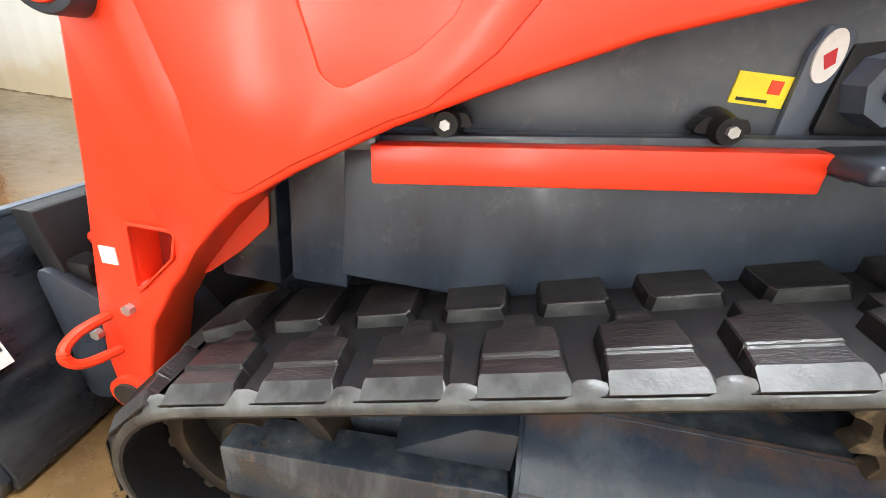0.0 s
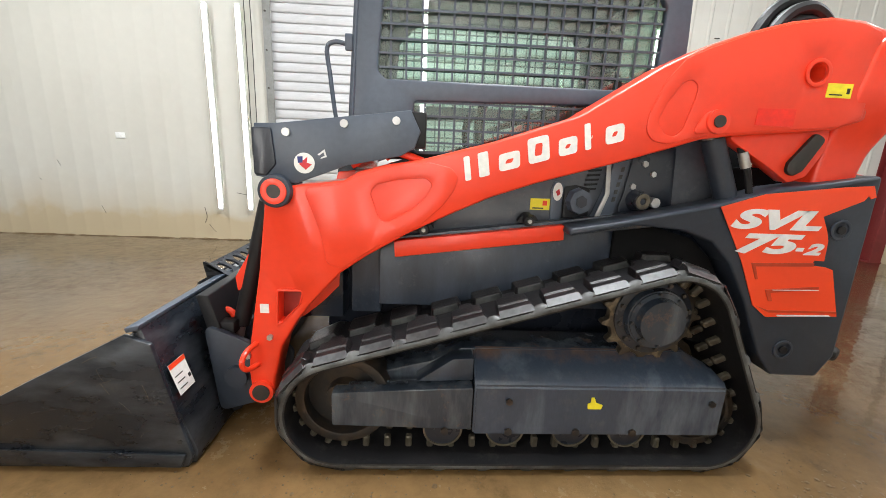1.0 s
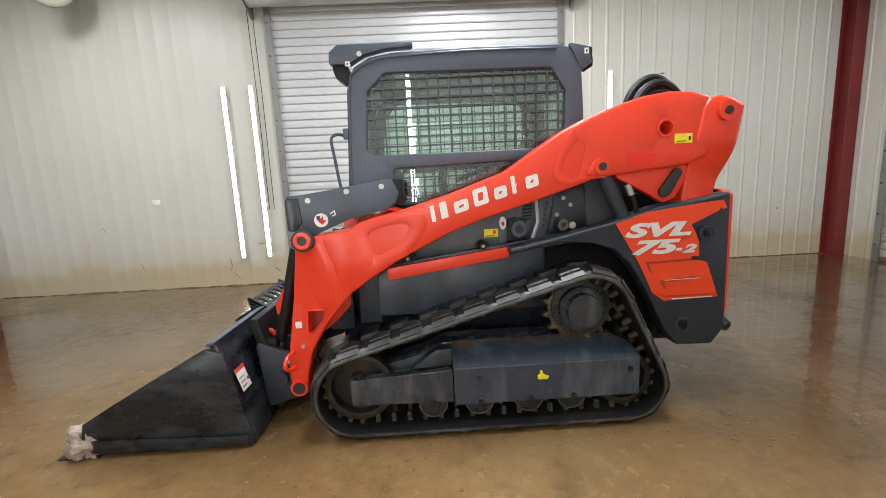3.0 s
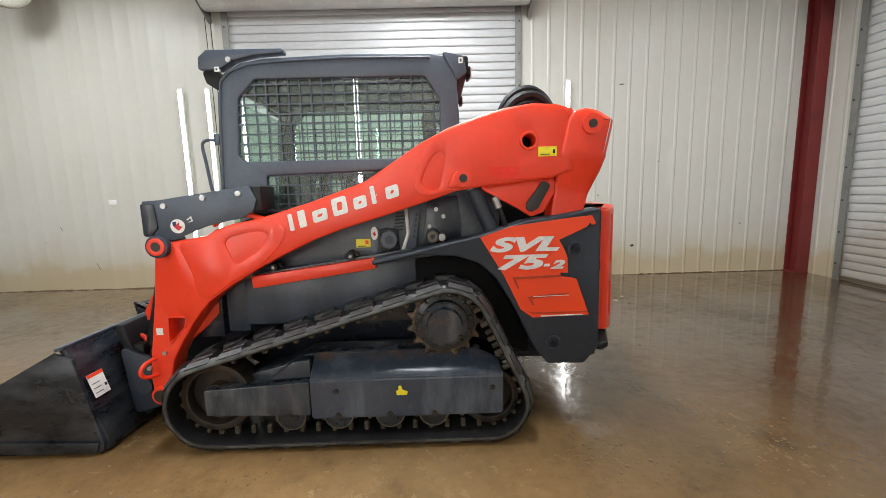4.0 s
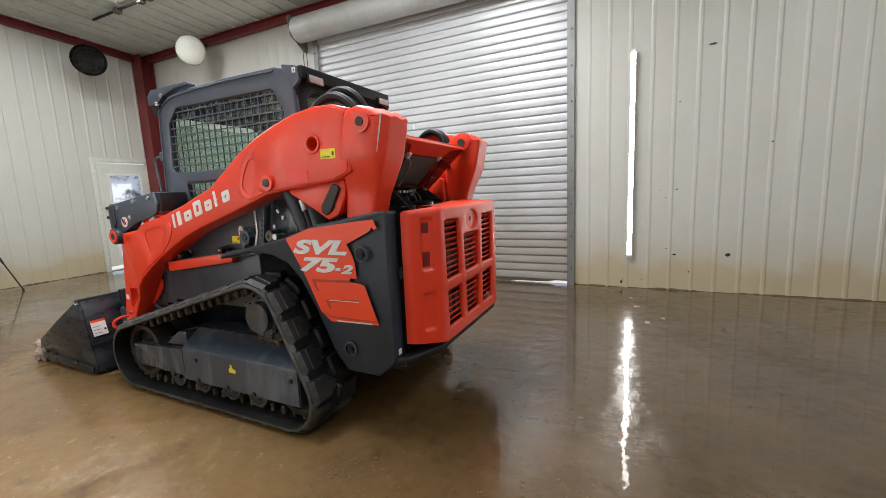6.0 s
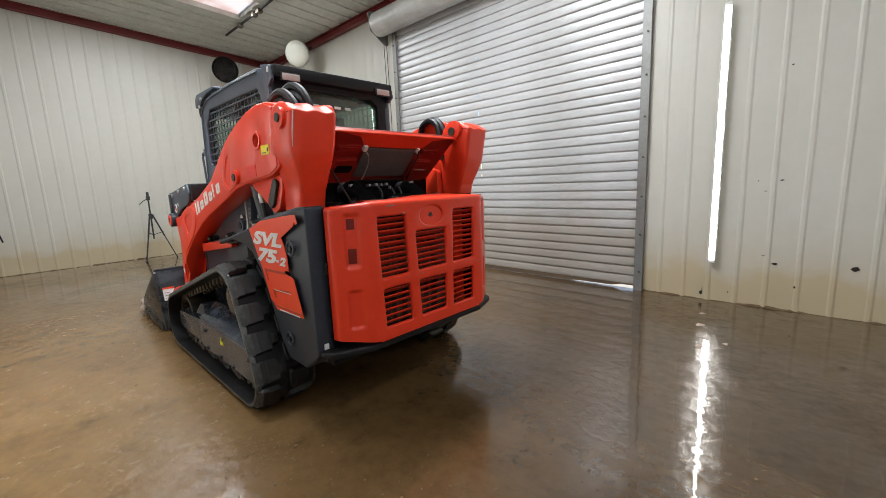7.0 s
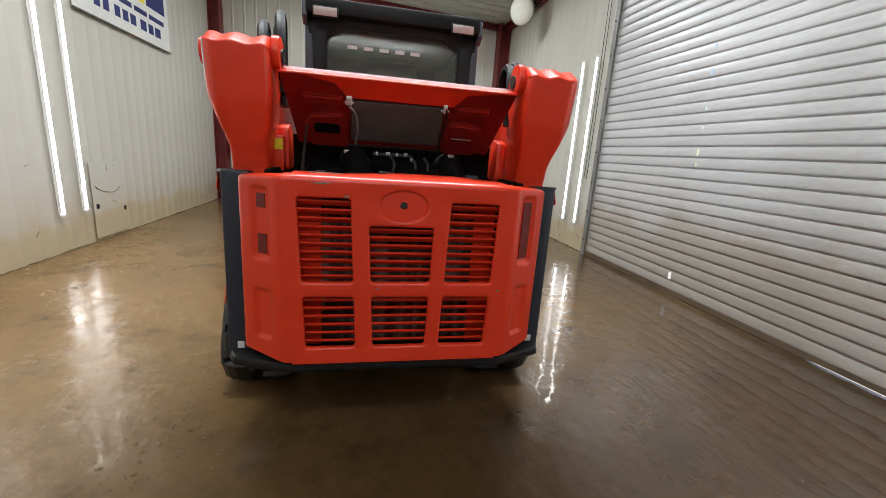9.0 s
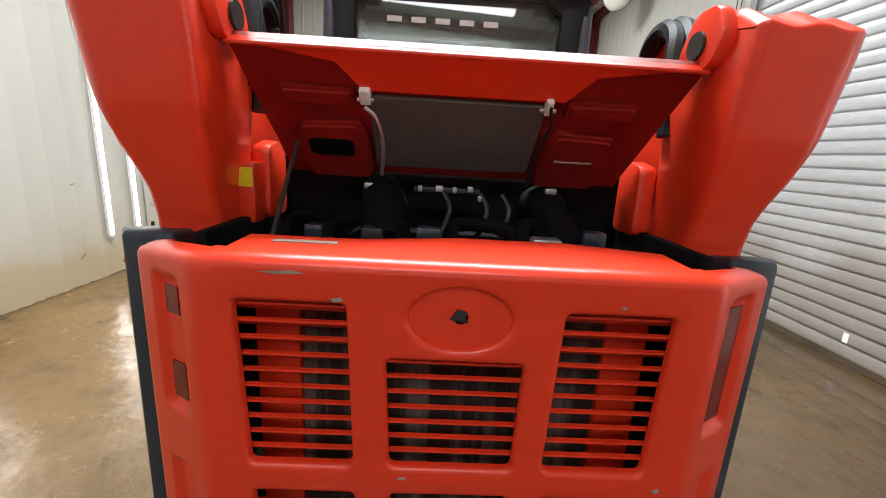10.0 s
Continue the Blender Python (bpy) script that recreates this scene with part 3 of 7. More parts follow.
cover(right, RD[1], YB, 0.0, H, lambda s, w: (XR, s + w, 0), -90)
cover(right, RD[0], RD[1], RD[2] + 0.2, H, lambda s, w: (XR, s + w, 0), -90)

# ---- sloping ceiling with one seen skylight strip and two added ones ----
bm = bmesh.new()


def ceiling_strip(bm, x0, x1, y0, y1):
    n = max(1, round((x1 - x0) / 0.3))
    for i in range(n):
        a, b = x0 + (x1 - x0) * i / n, x0 + (x1 - x0) * (i + 1) / n
        for u0, u1, o in ((a, b - 0.05, 0.0), (b - 0.05, b, -0.02)):
            vs = [bm.verts.new((x, y, roof(y) + o + h)) for h in (0, 0.1) for x, y in ((u0, y0), (u1, y0), (u1, y1), (u0, y1))]
            for f in ((0, 3, 2, 1), (4, 5, 6, 7), (0, 1, 5, 4), (1, 2, 6, 5), (2, 3, 7, 6), (3, 0, 4, 7)):
                bm.faces.new([vs[j] for j in f])


edge_x = XL - T
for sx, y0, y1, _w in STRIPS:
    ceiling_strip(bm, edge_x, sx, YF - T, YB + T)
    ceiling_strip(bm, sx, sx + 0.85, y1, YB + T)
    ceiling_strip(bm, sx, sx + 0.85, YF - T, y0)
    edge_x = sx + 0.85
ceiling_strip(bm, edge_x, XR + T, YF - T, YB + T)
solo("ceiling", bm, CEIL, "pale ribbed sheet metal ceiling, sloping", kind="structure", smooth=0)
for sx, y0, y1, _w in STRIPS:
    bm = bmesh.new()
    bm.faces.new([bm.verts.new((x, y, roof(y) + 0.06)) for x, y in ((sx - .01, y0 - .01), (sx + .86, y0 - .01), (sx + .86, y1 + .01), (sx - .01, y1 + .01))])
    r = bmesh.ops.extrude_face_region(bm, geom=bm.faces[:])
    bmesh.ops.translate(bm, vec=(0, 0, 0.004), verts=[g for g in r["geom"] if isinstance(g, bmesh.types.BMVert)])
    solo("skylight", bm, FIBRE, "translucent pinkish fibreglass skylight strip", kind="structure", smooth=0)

# eave beams and columns
def beam(name, a, b, w, h, label):
    a, b = Vector(a), Vector(b)
    bm = bmesh.new()
    d = (b - a)
    L_ = d.length
    for (y0, y1, z0, z1) in ((-w / 2, w / 2, -h / 2, -h / 2 + 0.014), (-w / 2, w / 2, h / 2 - 0.014, h / 2), (-0.006, 0.006, -h / 2 + 0.014, h / 2 - 0.014)):
        box(bm, 0, L_, y0, y1, z0, z1)
    m = Matrix.Translation(a) @ d.to_track_quat("X", "Z").to_matrix().to_4x4()
    bmesh.ops.transform(bm, matrix=m, verts=bm.verts)
    return solo(name, bm, PRIMER, label, kind="structure", smooth=0)


beam("eave_beam", (XL, YB - 0.08, roof(YB) - 0.08), (XR, YB - 0.08, roof(YB) - 0.08), 0.1, 0.13, "dark red steel eave beam")
beam("gable_beam", (XL + 0.08, YF, roof(YF) - 0.08), (XL + 0.08, YB, roof(YB) - 0.08), 0.1, 0.13, "dark red sloping steel beam along the end wall")
beam("gable_beam", (XR - 0.08, YF, roof(YF) - 0.08), (XR - 0.08, YB, roof(YB) - 0.08), 0.1, 0.13, "dark red sloping steel beam along the end wall")
beam("eave_beam", (XL, YF + 0.08, roof(YF) - 0.08), (XR, YF + 0.08, roof(YF) - 0.08), 0.1, 0.13, "dark red steel eave beam")


def column(x, y, w, d, along):
    bm = bmesh.new()
    z1 = roof(y) - 0.02
    if along == "x":
        box(bm, x - w / 2, x + w / 2, y - d / 2, y - d / 2 + 0.016, 0.012, z1, bevel=0.003)
        box(bm, x - w / 2, x + w / 2, y + d / 2 - 0.016, y + d / 2, 0.012, z1)
        box(bm, x - 0.008, x + 0.008, y - d / 2 + 0.016, y + d / 2 - 0.016, 0.012, z1)
    else:
        box(bm, x - d / 2, x - d / 2 + 0.016, y - w / 2, y + w / 2, 0.012, z1)
        box(bm, x + d / 2 - 0.016, x + d / 2, y - w / 2, y + w / 2, 0.012, z1, bevel=0.003)
        box(bm, x - d / 2 + 0.016, x + d / 2 - 0.016, y - 0.008, y + 0.008, 0.012, z1)
    box(bm, x - w / 2 - 0.03, x + w / 2 + 0.03, y - d / 2 - 0.0, y + d / 2, 0.0, 0.012)
    return solo("column", bm, PRIMER, "dark red steel building column", "column", kind="structure", smooth=0)


column(5.385, YB - 0.115, 0.17, 0.22, "x")
column(XL + 0.17, YB - 0.15, 0.3, 0.24, "x")
column(XL + 0.145, YF + 0.11, 0.28, 0.22, "x")


# ---- roll-up doors ----
def roll_up_door(name, a, b, top, place, label, gap=0.0, drum_over=0.36, holes=()):
    """Built along local x at y = 0 with the room at -y; place: its pose."""
    th = tagged(new(name), label, kind="structure")
    th.matrix_basis = place

    def add(nm, bm, mat, parent=None, lab="", smooth=38):
        ob = new(nm, finish(bm, nm, mat, smooth))
        ob.parent = parent or th
        return tagged(ob, lab) if lab else ob
    pitch, w = 0.108, b - a
    prof = [(0.0, 0.0), (-0.006, 0.004), (-0.0088, 0.016), (-0.0095, 0.05), (-0.0088, 0.082), (-0.006, 0.093), (0.012, 0.096), (0.012, 0.105), (0.0, 0.108)]
    bm = bmesh.new()
    ends = [[bm.verts.new((x, y, z)) for y, z in prof] for x in (0, w)]
    for i in range(len(prof) - 1):
        bm.faces.new((ends[0][i], ends[1][i], ends[1][i + 1], ends[0][i + 1]))
    for f in bm.faces:
        f.smooth = True
    me = finish(bm, "slat", SLAT, 60)
    count = int((top - 0.03) / pitch) + 2
    torn = {}
    for i, x, half, rows in holes:
        bm = bmesh.new()
        cols = [[bm.verts.new((u, y, z)) for y, z in prof] for u in (0, x - a - half, x - a + half, w)]
        for q in range(3):
            for k in range(len(prof) - 1):
                if q != 1 or k not in rows:
                    bm.faces.new((cols[q][k], cols[q + 1][k], cols[q + 1][k + 1], cols[q][k + 1]))
        torn[i] = finish(bm, "slat", SLAT, 60)
    for i in range(count):
        s = new("slat", torn.get(i, me))
        s.parent = th
        s.location = (a, 0.0, 0.05 + i * pitch)
    add("bottom_bar", P([(a, 0.004), (b - 0.8, 0.004), (b - 0.7, 0.004 + gap * 0.25), (b - 0.27, 0.004 + gap * 0.35), (b - 0.17, 0.004 + gap), (b, 0.004 + gap), (b, 0.054), (a, 0.054)], -0.014, 0.01), MUDBAR, lab="steel bottom bar of the door curtain")
    for x0, x1 in ((a - 0.075, a + 0.012), (b - 0.012, b + 0.075)):
        inner = x1 if x0 < a else x0
        outer = x0 if x0 < a else x1
        bm = B(x0, x1, -0.055, -0.045, 0.0, top + 0.1)
        box(bm, min(outer, outer + (0.006 if outer == x0 else -0.006)), max(outer, outer + (0.006 if outer == x0 else -0.006)), -0.045, 0.03, 0.0, top + 0.1)
        g = add("guide_rail", bm, RAIL, lab="grey steel guide rail with bolts", smooth=0)
        me_b = finish(R((0, -0.068, 0), (0, -0.055, 0), 0.011, seg=6), "bolt", PIN, 0)
        for i in range(9):
            o = new("bolt", me_b)
            o.parent = g
            o.location = ((x0 + x1) / 2 + (0.012 if outer == x1 else -0.012), 0, 0.22 + i * 0.42)
    bm = bmesh.new()
    rod(bm, (a - drum_over * 0.55, -0.22, top + 0.17), (b + drum_over * 0.4, -0.22, top + 0.17), 0.19, seg=28)
    add("drum", bm, DRUM, lab="pale coiled door drum above the opening")
    for x in (a - drum_over * 0.62, b + drum_over * 0.45):
        bm = P(rounded([(-0.42, top + 0.34), (-0.02, top + 0.4), (-0.02, top - 0.12), (-0.1, top - 0.12), (-0.38, top + 0.06)], 0.05), x - 0.008, x + 0.008, axis="x")
        add("drum_bracket", bm, RAIL, lab="dark steel end bracket", smooth=0)
    return th


roll_up_door("door_1", DX0, DX1, DTOP, pose(0, YB - 0.0, 0), "closed corrugated galvanised roll-up door", gap=0.036,
             holes=((1, -0.985, 0.021, (1, 2, 3)), (12, -0.94, 0.009, (2,)), (13, -0.945, 0.012, (2, 3)), (15, -0.95, 0.0105, (3,)), (17, -0.955, 0.009, (2,)), (20, -0.975, 0.012, (2, 3)), (22, -0.985, 0.009, (3,)), (27, -1.0, 0.0105, (2,))))
roll_up_door("door_2", -RD[1], -RD[0], RD[2], pose(XR, 0, 0, 0, 0, -90), "closed corrugated galvanised roll-up door in the end wall")


# ---- glazed door in the end wall ----
def glazed_door():
    th = tagged(new("door_3"), "cream steel door with a tall frosted window, closed", kind="structure")
    x1 = XL + 0.02
    y0, y1, zt = WD
    rect = lambda a, b, c, d: [(a, c), (b, c), (b, d), (a, d)]
    win = rect(y0 + 0.23, y1 - 0.215, 0.26, 1.89)
    part("door_leaf", P(rect(y0 + 0.045, y1 - 0.045, 0.09, zt - 0.06), x1 - 0.045, x1, [win], axis="x", bevel=0.002), DOORPAINT, th, smooth=0)
    for nm, b in (("door_jamb", (y0 - 0.05, y0 + 0.035, 0, zt + 0.05)), ("door_jamb", (y1 - 0.035, y1 + 0.05, 0, zt + 0.05)), ("door_head", (y0 + 0.035, y1 - 0.035, zt - 0.035, zt + 0.05))):
        part(nm, B(XL - 0.1, XL + 0.03, *b, bevel=0.003), DOORPAINT, th)
    part("threshold", B(XL - 0.1, XL + 0.06, y0 + 0.035, y1 - 0.035, 0.0, 0.008, bevel=0.002), RAIL, th)
    a, b, c, d = y0 + 0.23, y1 - 0.215, 0.26, 1.89
    inner = rect(a + 0.02, b - 0.02, c + 0.02, d - 0.02)
    part("glazing_bead", P(rect(a - 0.025, b + 0.025, c - 0.025, d + 0.025), x1, x1 + 0.012, [inner], axis="x"), WHITE, th, smooth=0)
    pane = part("pane", P(rect(a, b, c, d), x1 - 0.03, x1 - 0.022, axis="x"), FROST, th, "frosted pane with peeling film", smooth=0)
    pane.visible_shadow = False
    for z in (1.06, 1.24):
        bm = R((x1, y0 + 0.12, z), (x1 + 0.012, y0 + 0.12, z), 0.032, seg=20)
        rod(bm, (x1 + 0.012, y0 + 0.12, z), (x1 + 0.05, y0 + 0.12, z), 0.014 if z < 1.1 else 0.02)
        if z < 1.1:
            bmesh.ops.create_uvsphere(bm, u_segments=16, v_segments=10, radius=0.028, matrix=Matrix.Translation((x1 + 0.062, y0 + 0.12, z)))
        part("door_knob" if z < 1.1 else "deadbolt", bm, PIN, th)


glazed_door()


# ---- vertical tube lights ----
def tube_light(x, y, face):
    """face: +1 when the room lies towards +y."""
    th = thing("tube_light", (x, y, 0.40), "lit bare vertical LED tube clipped to the wall", "tube light", "vertical wall tubes")
    yy = y + face * 0.035
    bm = bmesh.new()
    turn = [radians(a) for a in range(-90, 91, 15)]
    rows = [[bm.verts.new((x + 0.025 * math.sin(a), yy + face * 0.0135 * math.cos(a), z)) for a in turn] for z in (0.43, 2.77)]
    for j in range(len(turn) - 1):
        bm.faces.new((rows[0][j], rows[0][j + 1], rows[1][j + 1], rows[1][j]))
    bm.faces.new((rows[0][-1], rows[0][0], rows[1][0], rows[1][-1]))
    bmesh.ops.recalc_face_normals(bm, faces=bm.faces)
    part("tube", bm, TUBE, th, "glowing white tube")
    back, front = sorted((yy - face * 0.02, yy - face * 0.002))
    part("heat_sink", B(x - 0.0235, x + 0.0235, back, front, 0.43, 2.77, bevel=0.003), WHITE, th, smooth=0)
    # unseen lips added to stop the tube brightening the wall beside it
    for side in (-1, 1):
        back, front = sorted((yy - face * 0.02, yy + face * 0.009))
        u0, u1 = sorted((x + side * 0.0255, x + side * 0.028))
        part("reflector_lip", B(u0, u1, back, front, 0.43, 2.77), WHITE, th, "white lip of the tube holder", smooth=0)
    for z in (0.40, 2.77):
        part("end_cap", B(x - 0.028, x + 0.028, yy - 0.018, yy + 0.018, z, z + 0.03, bevel=0.008), WHITE, th)
    for z in (0.7, 1.6, 2.5):
        part("clip", B(x - 0.012, x + 0.012, min(y, yy - face * 0.018), max(y, yy - face * 0.018), z, z + 0.02), STEEL, th)


for x in (-3.385, -3.01, 1.975):
    tube_light(x, YB - 0.030, -1)
for x in (-2.585, -2.215, -0.84):
    tube_light(x, YF + 0.030, 1)


# ---- compact track loader ----
loader = thing("compact_track_loader", (-0.35, YC, 0.0), "orange-red and slate grey track loader with its engine lid raised", "track loader")


def track_loop():
    """Hull of the three wheels that carry the belt, as points with normals, by length."""
    wheels = [(-1.085, 0.25, 0.25), (0.145, 0.62, 0.245), (0.36, 0.222, 0.222)]
    out = []
    cs = wheels
    dirs = []
    for i in range(3):
        (x0, z0, r0), (x1, z1, r1) = cs[i], cs[(i + 1) % 3]
        d = math.hypot(x1 - x0, z1 - z0)
        base = math.atan2(z1 - z0, x1 - x0)
        dirs.append(base + math.acos((r0 - r1) / d))
    for i in range(3):
        x, z, r = cs[i]
        a0, a1 = dirs[i - 1], dirs[i]
        while a1 > a0:
            a1 -= 2 * math.pi
        n = 14
        for j in range(n + 1):
            a = a0 + (a1 - a0) * j / n
            out.append((x + r * math.cos(a), z + r * math.sin(a), math.cos(a), math.sin(a)))
    return out


LOOP = track_loop()


def along_loop(step_count, shift=0.0):
    """Evenly spaced (x, z, nx, nz) along the loop, moved on by a share of a step."""
    seg, total = [], 0.0
    n = len(LOOP)
    for i in range(n):
        a, b = LOOP[i], LOOP[(i + 1) % n]
        d = math.hypot(b[0] - a[0], b[1] - a[1])
        seg.append((total, d, a, b))
        total += d
    res = []
    for q in range(step_count):
        s = total * ((q + shift) / step_count % 1.0)
        for t0, d, a, b in seg:
            if t0 <= s <= t0 + d and d > 1e-6:
                f = (s - t0) / d
                v = [a[j] + (b[j] - a[j]) * f for j in range(4)]
                l = math.hypot(v[2], v[3])
                res.append((v[0], v[1], v[2] / l, v[3] / l))
                break
    return res


def band(bm, ring, y0, y1, outer, inner):
    """A closed belt between two depths below the loop."""
    rows = []
    for x, z, nx, nz in ring:
        rows.append([bm.verts.new((x - nx * d, y, z - nz * d)) for y, d in ((y0, outer), (y1, outer), (y1, inner), (y0, inner))])
    for i in range(len(rows)):
        a, b = rows[i - 1], rows[i]
        for j in range(4):
            bm.faces.new((a[j], a[(j + 1) % 4], b[(j + 1) % 4], b[j]))
    bmesh.ops.recalc_face_normals(bm, faces=bm.faces)
    return bm


TY0, TY1 = -0.150, 0.215
LUGS = 27
PHASE = 0.325


def lug_mesh(outer):
    """One tread lug. Outer row: a stepped block with a sloping scuffed end and a narrow tongue inwards; inner row: a plain block with a square scuffed end."""
    bm = bmesh.new()
    if outer:
        prof = ((0.002, 0.064, 0.002), (0.03, 0.060, 0.019), (0.060, 0.057, 0.0215), (0.063, 0.057, 0.0275), (0.122, 0.054, 0.0275), (0.132, 0.026, 0.027), (0.166, 0.022, 0.026))
    else:
        prof = ((0.002, 0.062, 0.002), (0.03, 0.058, 0.021), (0.06, 0.056, 0.0275), (0.160, 0.055, 0.0275), (0.170, 0.046, 0.026))
    rows = [[bm.verts.new((-w - 0.009, v, -0.002)), bm.verts.new((-w, v, h)), bm.verts.new((w, v, h)), bm.verts.new((w + 0.009, v, -0.002))] for v, w, h in prof]
    pale = []
    for i, (a, b) in enumerate(zip(rows, rows[1:])):
        for j in range(3):
            f = bm.faces.new((a[j], a[j + 1], b[j + 1], b[j]))
            if i == 0 and j == 1:
                pale.append(f)
    end = bm.faces.new(rows[-1][::-1])
    if not outer:
        pale.append(end)
    bm.faces.new(rows[0])
    for f in pale:
        f.material_index = 1
    bmesh.ops.recalc_face_normals(bm, faces=bm.faces)
    edges = [e for e in bm.edges if len(e.link_faces) == 2 and e.calc_face_angle(0) > 0.6 and all(v.co.z > 0.012 for v in e.verts)]
    bmesh.ops.bevel(bm, geom=edges, offset=0.0022, segments=1, affect="EDGES")
    me = bpy.data.meshes.new("tread_lug")
    bm.to_mesh(me)
    bm.free()
    me.materials.append(LUG)
    me.materials.append(RUBBER_EDGE)
    return me


def scalloped_edge(bm, count):
    """The belt's outer rim: it rises beside each lug and dips between them."""
    steps = count * 8
    rows = []
    for i, (x, z, nx, nz) in enumerate(along_loop(steps)):
        away = abs((i % 8 - 8 * PHASE + 4) % 8 - 4)
        w = max(0.0, min(1.0, (3.1 - away) / 0.7))
        top = 0.011 + 0.014 * w
        rows.append([bm.verts.new((x - nx * d, y, z - nz * d)) for y, d in ((TY0 + 0.002, 0.052), (TY0, 0.046), (TY0, 0.036), (TY0 + 0.003, 0.030), (TY0 + 0.012 + 0.004 * w, top + 0.002), (TY0 + 0.022, top), (TY0 + 0.034, 0.034), (TY0 + 0.034, 0.052))])
    for i in range(len(rows)):
        a, b = rows[i - 1], rows[i]
        for j in range(8):
            bm.faces.new((a[j], a[(j + 1) % 8], b[(j + 1) % 8], b[j]))
    bmesh.ops.recalc_face_normals(bm, faces=bm.faces)
    return bm


OUTER_LUG, INNER_LUG = lug_mesh(True), lug_mesh(False)
TOOTHMESH = finish(B(-0.013, 0.013, -0.015, 0.015, -0.025, 0.025, bevel=0.006, seg=1), "guide_tooth", TOOTH, 0)


def undercarriage():
    ring = along_loop(150)
    belt = part("track_belt", band(bmesh.new(), ring, TY0 + 0.006, TY1, 0.026, 0.05), RUBBER, loader, "worn black rubber track belt")
    bm = scalloped_edge(bmesh.new(), LUGS)
    be = part("belt_edge", bm, RUBBER, belt, "scuffed scalloped outer edge of the rubber belt")
    be.data.materials.append(RUBBER_EDGE)
    for f in be.data.polygons:
        f.material_index = 1 if f.index % 8 in (1, 2, 3, 4) else 0
    for row in (0, 1):
        for x, z, nx, nz in along_loop(LUGS, PHASE + 0.55 * row):
            n = Vector((nx, 0, nz))
            across = Vector((0, 1, 0)) if row == 0 else Vector((0, -1, 0))
            tangent = across.cross(n)
            y = TY0 + 0.004 if row == 0 else TY1 - 0.004
            if Side.mirror:
                across, y = -across, 2 * YC - y
                tangent = across.cross(n)
            m = Matrix((tangent, across, n)).transposed().to_4x4()
            p = Vector((x, y, z)) - n * 0.026
            ob = new("tread_lug", INNER_LUG if row else OUTER_LUG)
            ob.parent = belt
            ob.matrix_basis = Matrix.Translation(p) @ m
    for x, z, nx, nz in along_loop(54):
        n = Vector((nx, 0, nz))
        m = Matrix((Vector((nz, 0, -nx)), Vector((0, 1, 0)), n)).transposed().to_4x4()
        for y in (-0.035, 0.07):
            ob = new("guide_tooth", TOOTHMESH)
            ob.parent = belt
            yy = 2 * YC - y if Side.mirror else y
            ob.matrix_basis = Matrix.Translation(Vector((x, yy, z)) - n * 0.07) @ m

    fr = part("undercarriage_frame", P(rounded([(-0.98, 0.16), (0.36, 0.16), (0.40, 0.30), (0.32, 0.46), (-0.62, 0.46), (-0.74, 0.40), (-0.98, 0.34)], 0.03), 0.02, 0.2, bevel=0.006), FRAME, loader, "grey steel track frame, muddy and scuffed")
    # long guard with a sloping top
    bm = bmesh.new()
    sec = [(-0.104, 0.15), (-0.104, 0.362), (-0.085, 0.385), (0.02, 0.462), (0.04, 0.462), (0.04, 0.15)]
    a = [bm.verts.new((-0.575, y, z)) for y, z in sec]
    b = [bm.verts.new((0.425, y, min(z, 0.40 + 0.0 * y)) if z > 0.4 else (0.425, y, z)) for y, z in sec]
    c = [bm.verts.new((0.30, y, z)) for y, z in sec]
    for p0, p1 in ((a, c), (c, b)):
        for i in range(6):
            bm.faces.new((p0[i - 1], p0[i], p1[i], p1[i - 1]))
    bm.faces.new(a)
    bm.faces.new(b[::-1])
    bmesh.ops.recalc_face_normals(bm, faces=bm.faces)
    bmesh.ops.bevel(bm, geom=[e for e in bm.edges if len(e.link_faces) == 2 and e.calc_face_angle(0) > 0.6], offset=0.008, segments=2, affect="EDGES")
    part("guard", bm, GUARD, fr, "long grey steel guard with mud runs")
    part("idler_bracket", P(rounded([(-1.12, 0.185), (-0.58, 0.17), (-0.58, 0.355), (-1.12, 0.325)], 0.012), -0.102, -0.02, bevel=0.006), FRAME, fr, "grey front idler bracket")
    bm = P([(-0.80, 0.352), (-0.58, 0.362), (-0.58, 0.455), (-0.66, 0.45)], -0.06, 0.02, bevel=0.004)
    part("gusset", bm, HULLPAINT, fr)
    for x in (-0.69, -0.44, -0.17, 0.06):
        bm = R((x, -0.075, 0.156), (x, -0.045, 0.156), 0.072, seg=28)
        rod(bm, (x, -0.045, 0.156), (x, 0.04, 0.156), 0.06, seg=24)
        rod(bm, (x, 0.04, 0.156), (x, 0.07, 0.156), 0.078, seg=28)
        rod(bm, (x, -0.09, 0.156), (x, -0.075, 0.156), 0.035, seg=16)
        w = part("track_roller", bm, BODY, fr, "dark steel track roller with a worn rim")
        part("roller_rim", P(disc_pts(x, 0.156, 0.079, 32), -0.08, -0.042, [disc_pts(x, 0.156, 0.071, 32)], bevel=0.002), TOOTH, w, "worn bright rim")
        part("bolt", R((x + 0.005, -0.113, 0.168), (x + 0.005, -0.1, 0.168), 0.016, seg=6), RUST, fr, smooth=0)
    # front idler: rim, web, hub
    cx, cz = -1.085, 0.262
    bm = P(disc_pts(cx, cz, 0.186, 40), -0.055, 0.09, [disc_pts(cx, cz, 0.15, 40)], bevel=0.004)
    plate(bm, disc_pts(cx, cz, 0.152, 40), 0.005, 0.03)
    rod(bm, (cx, -0.05, cz), (cx, 0.05, cz), 0.07, seg=24)
    part("idler_wheel", bm, RUST, fr, "rusty spoked front idler wheel")
    cx, cz = 0.36, 0.222
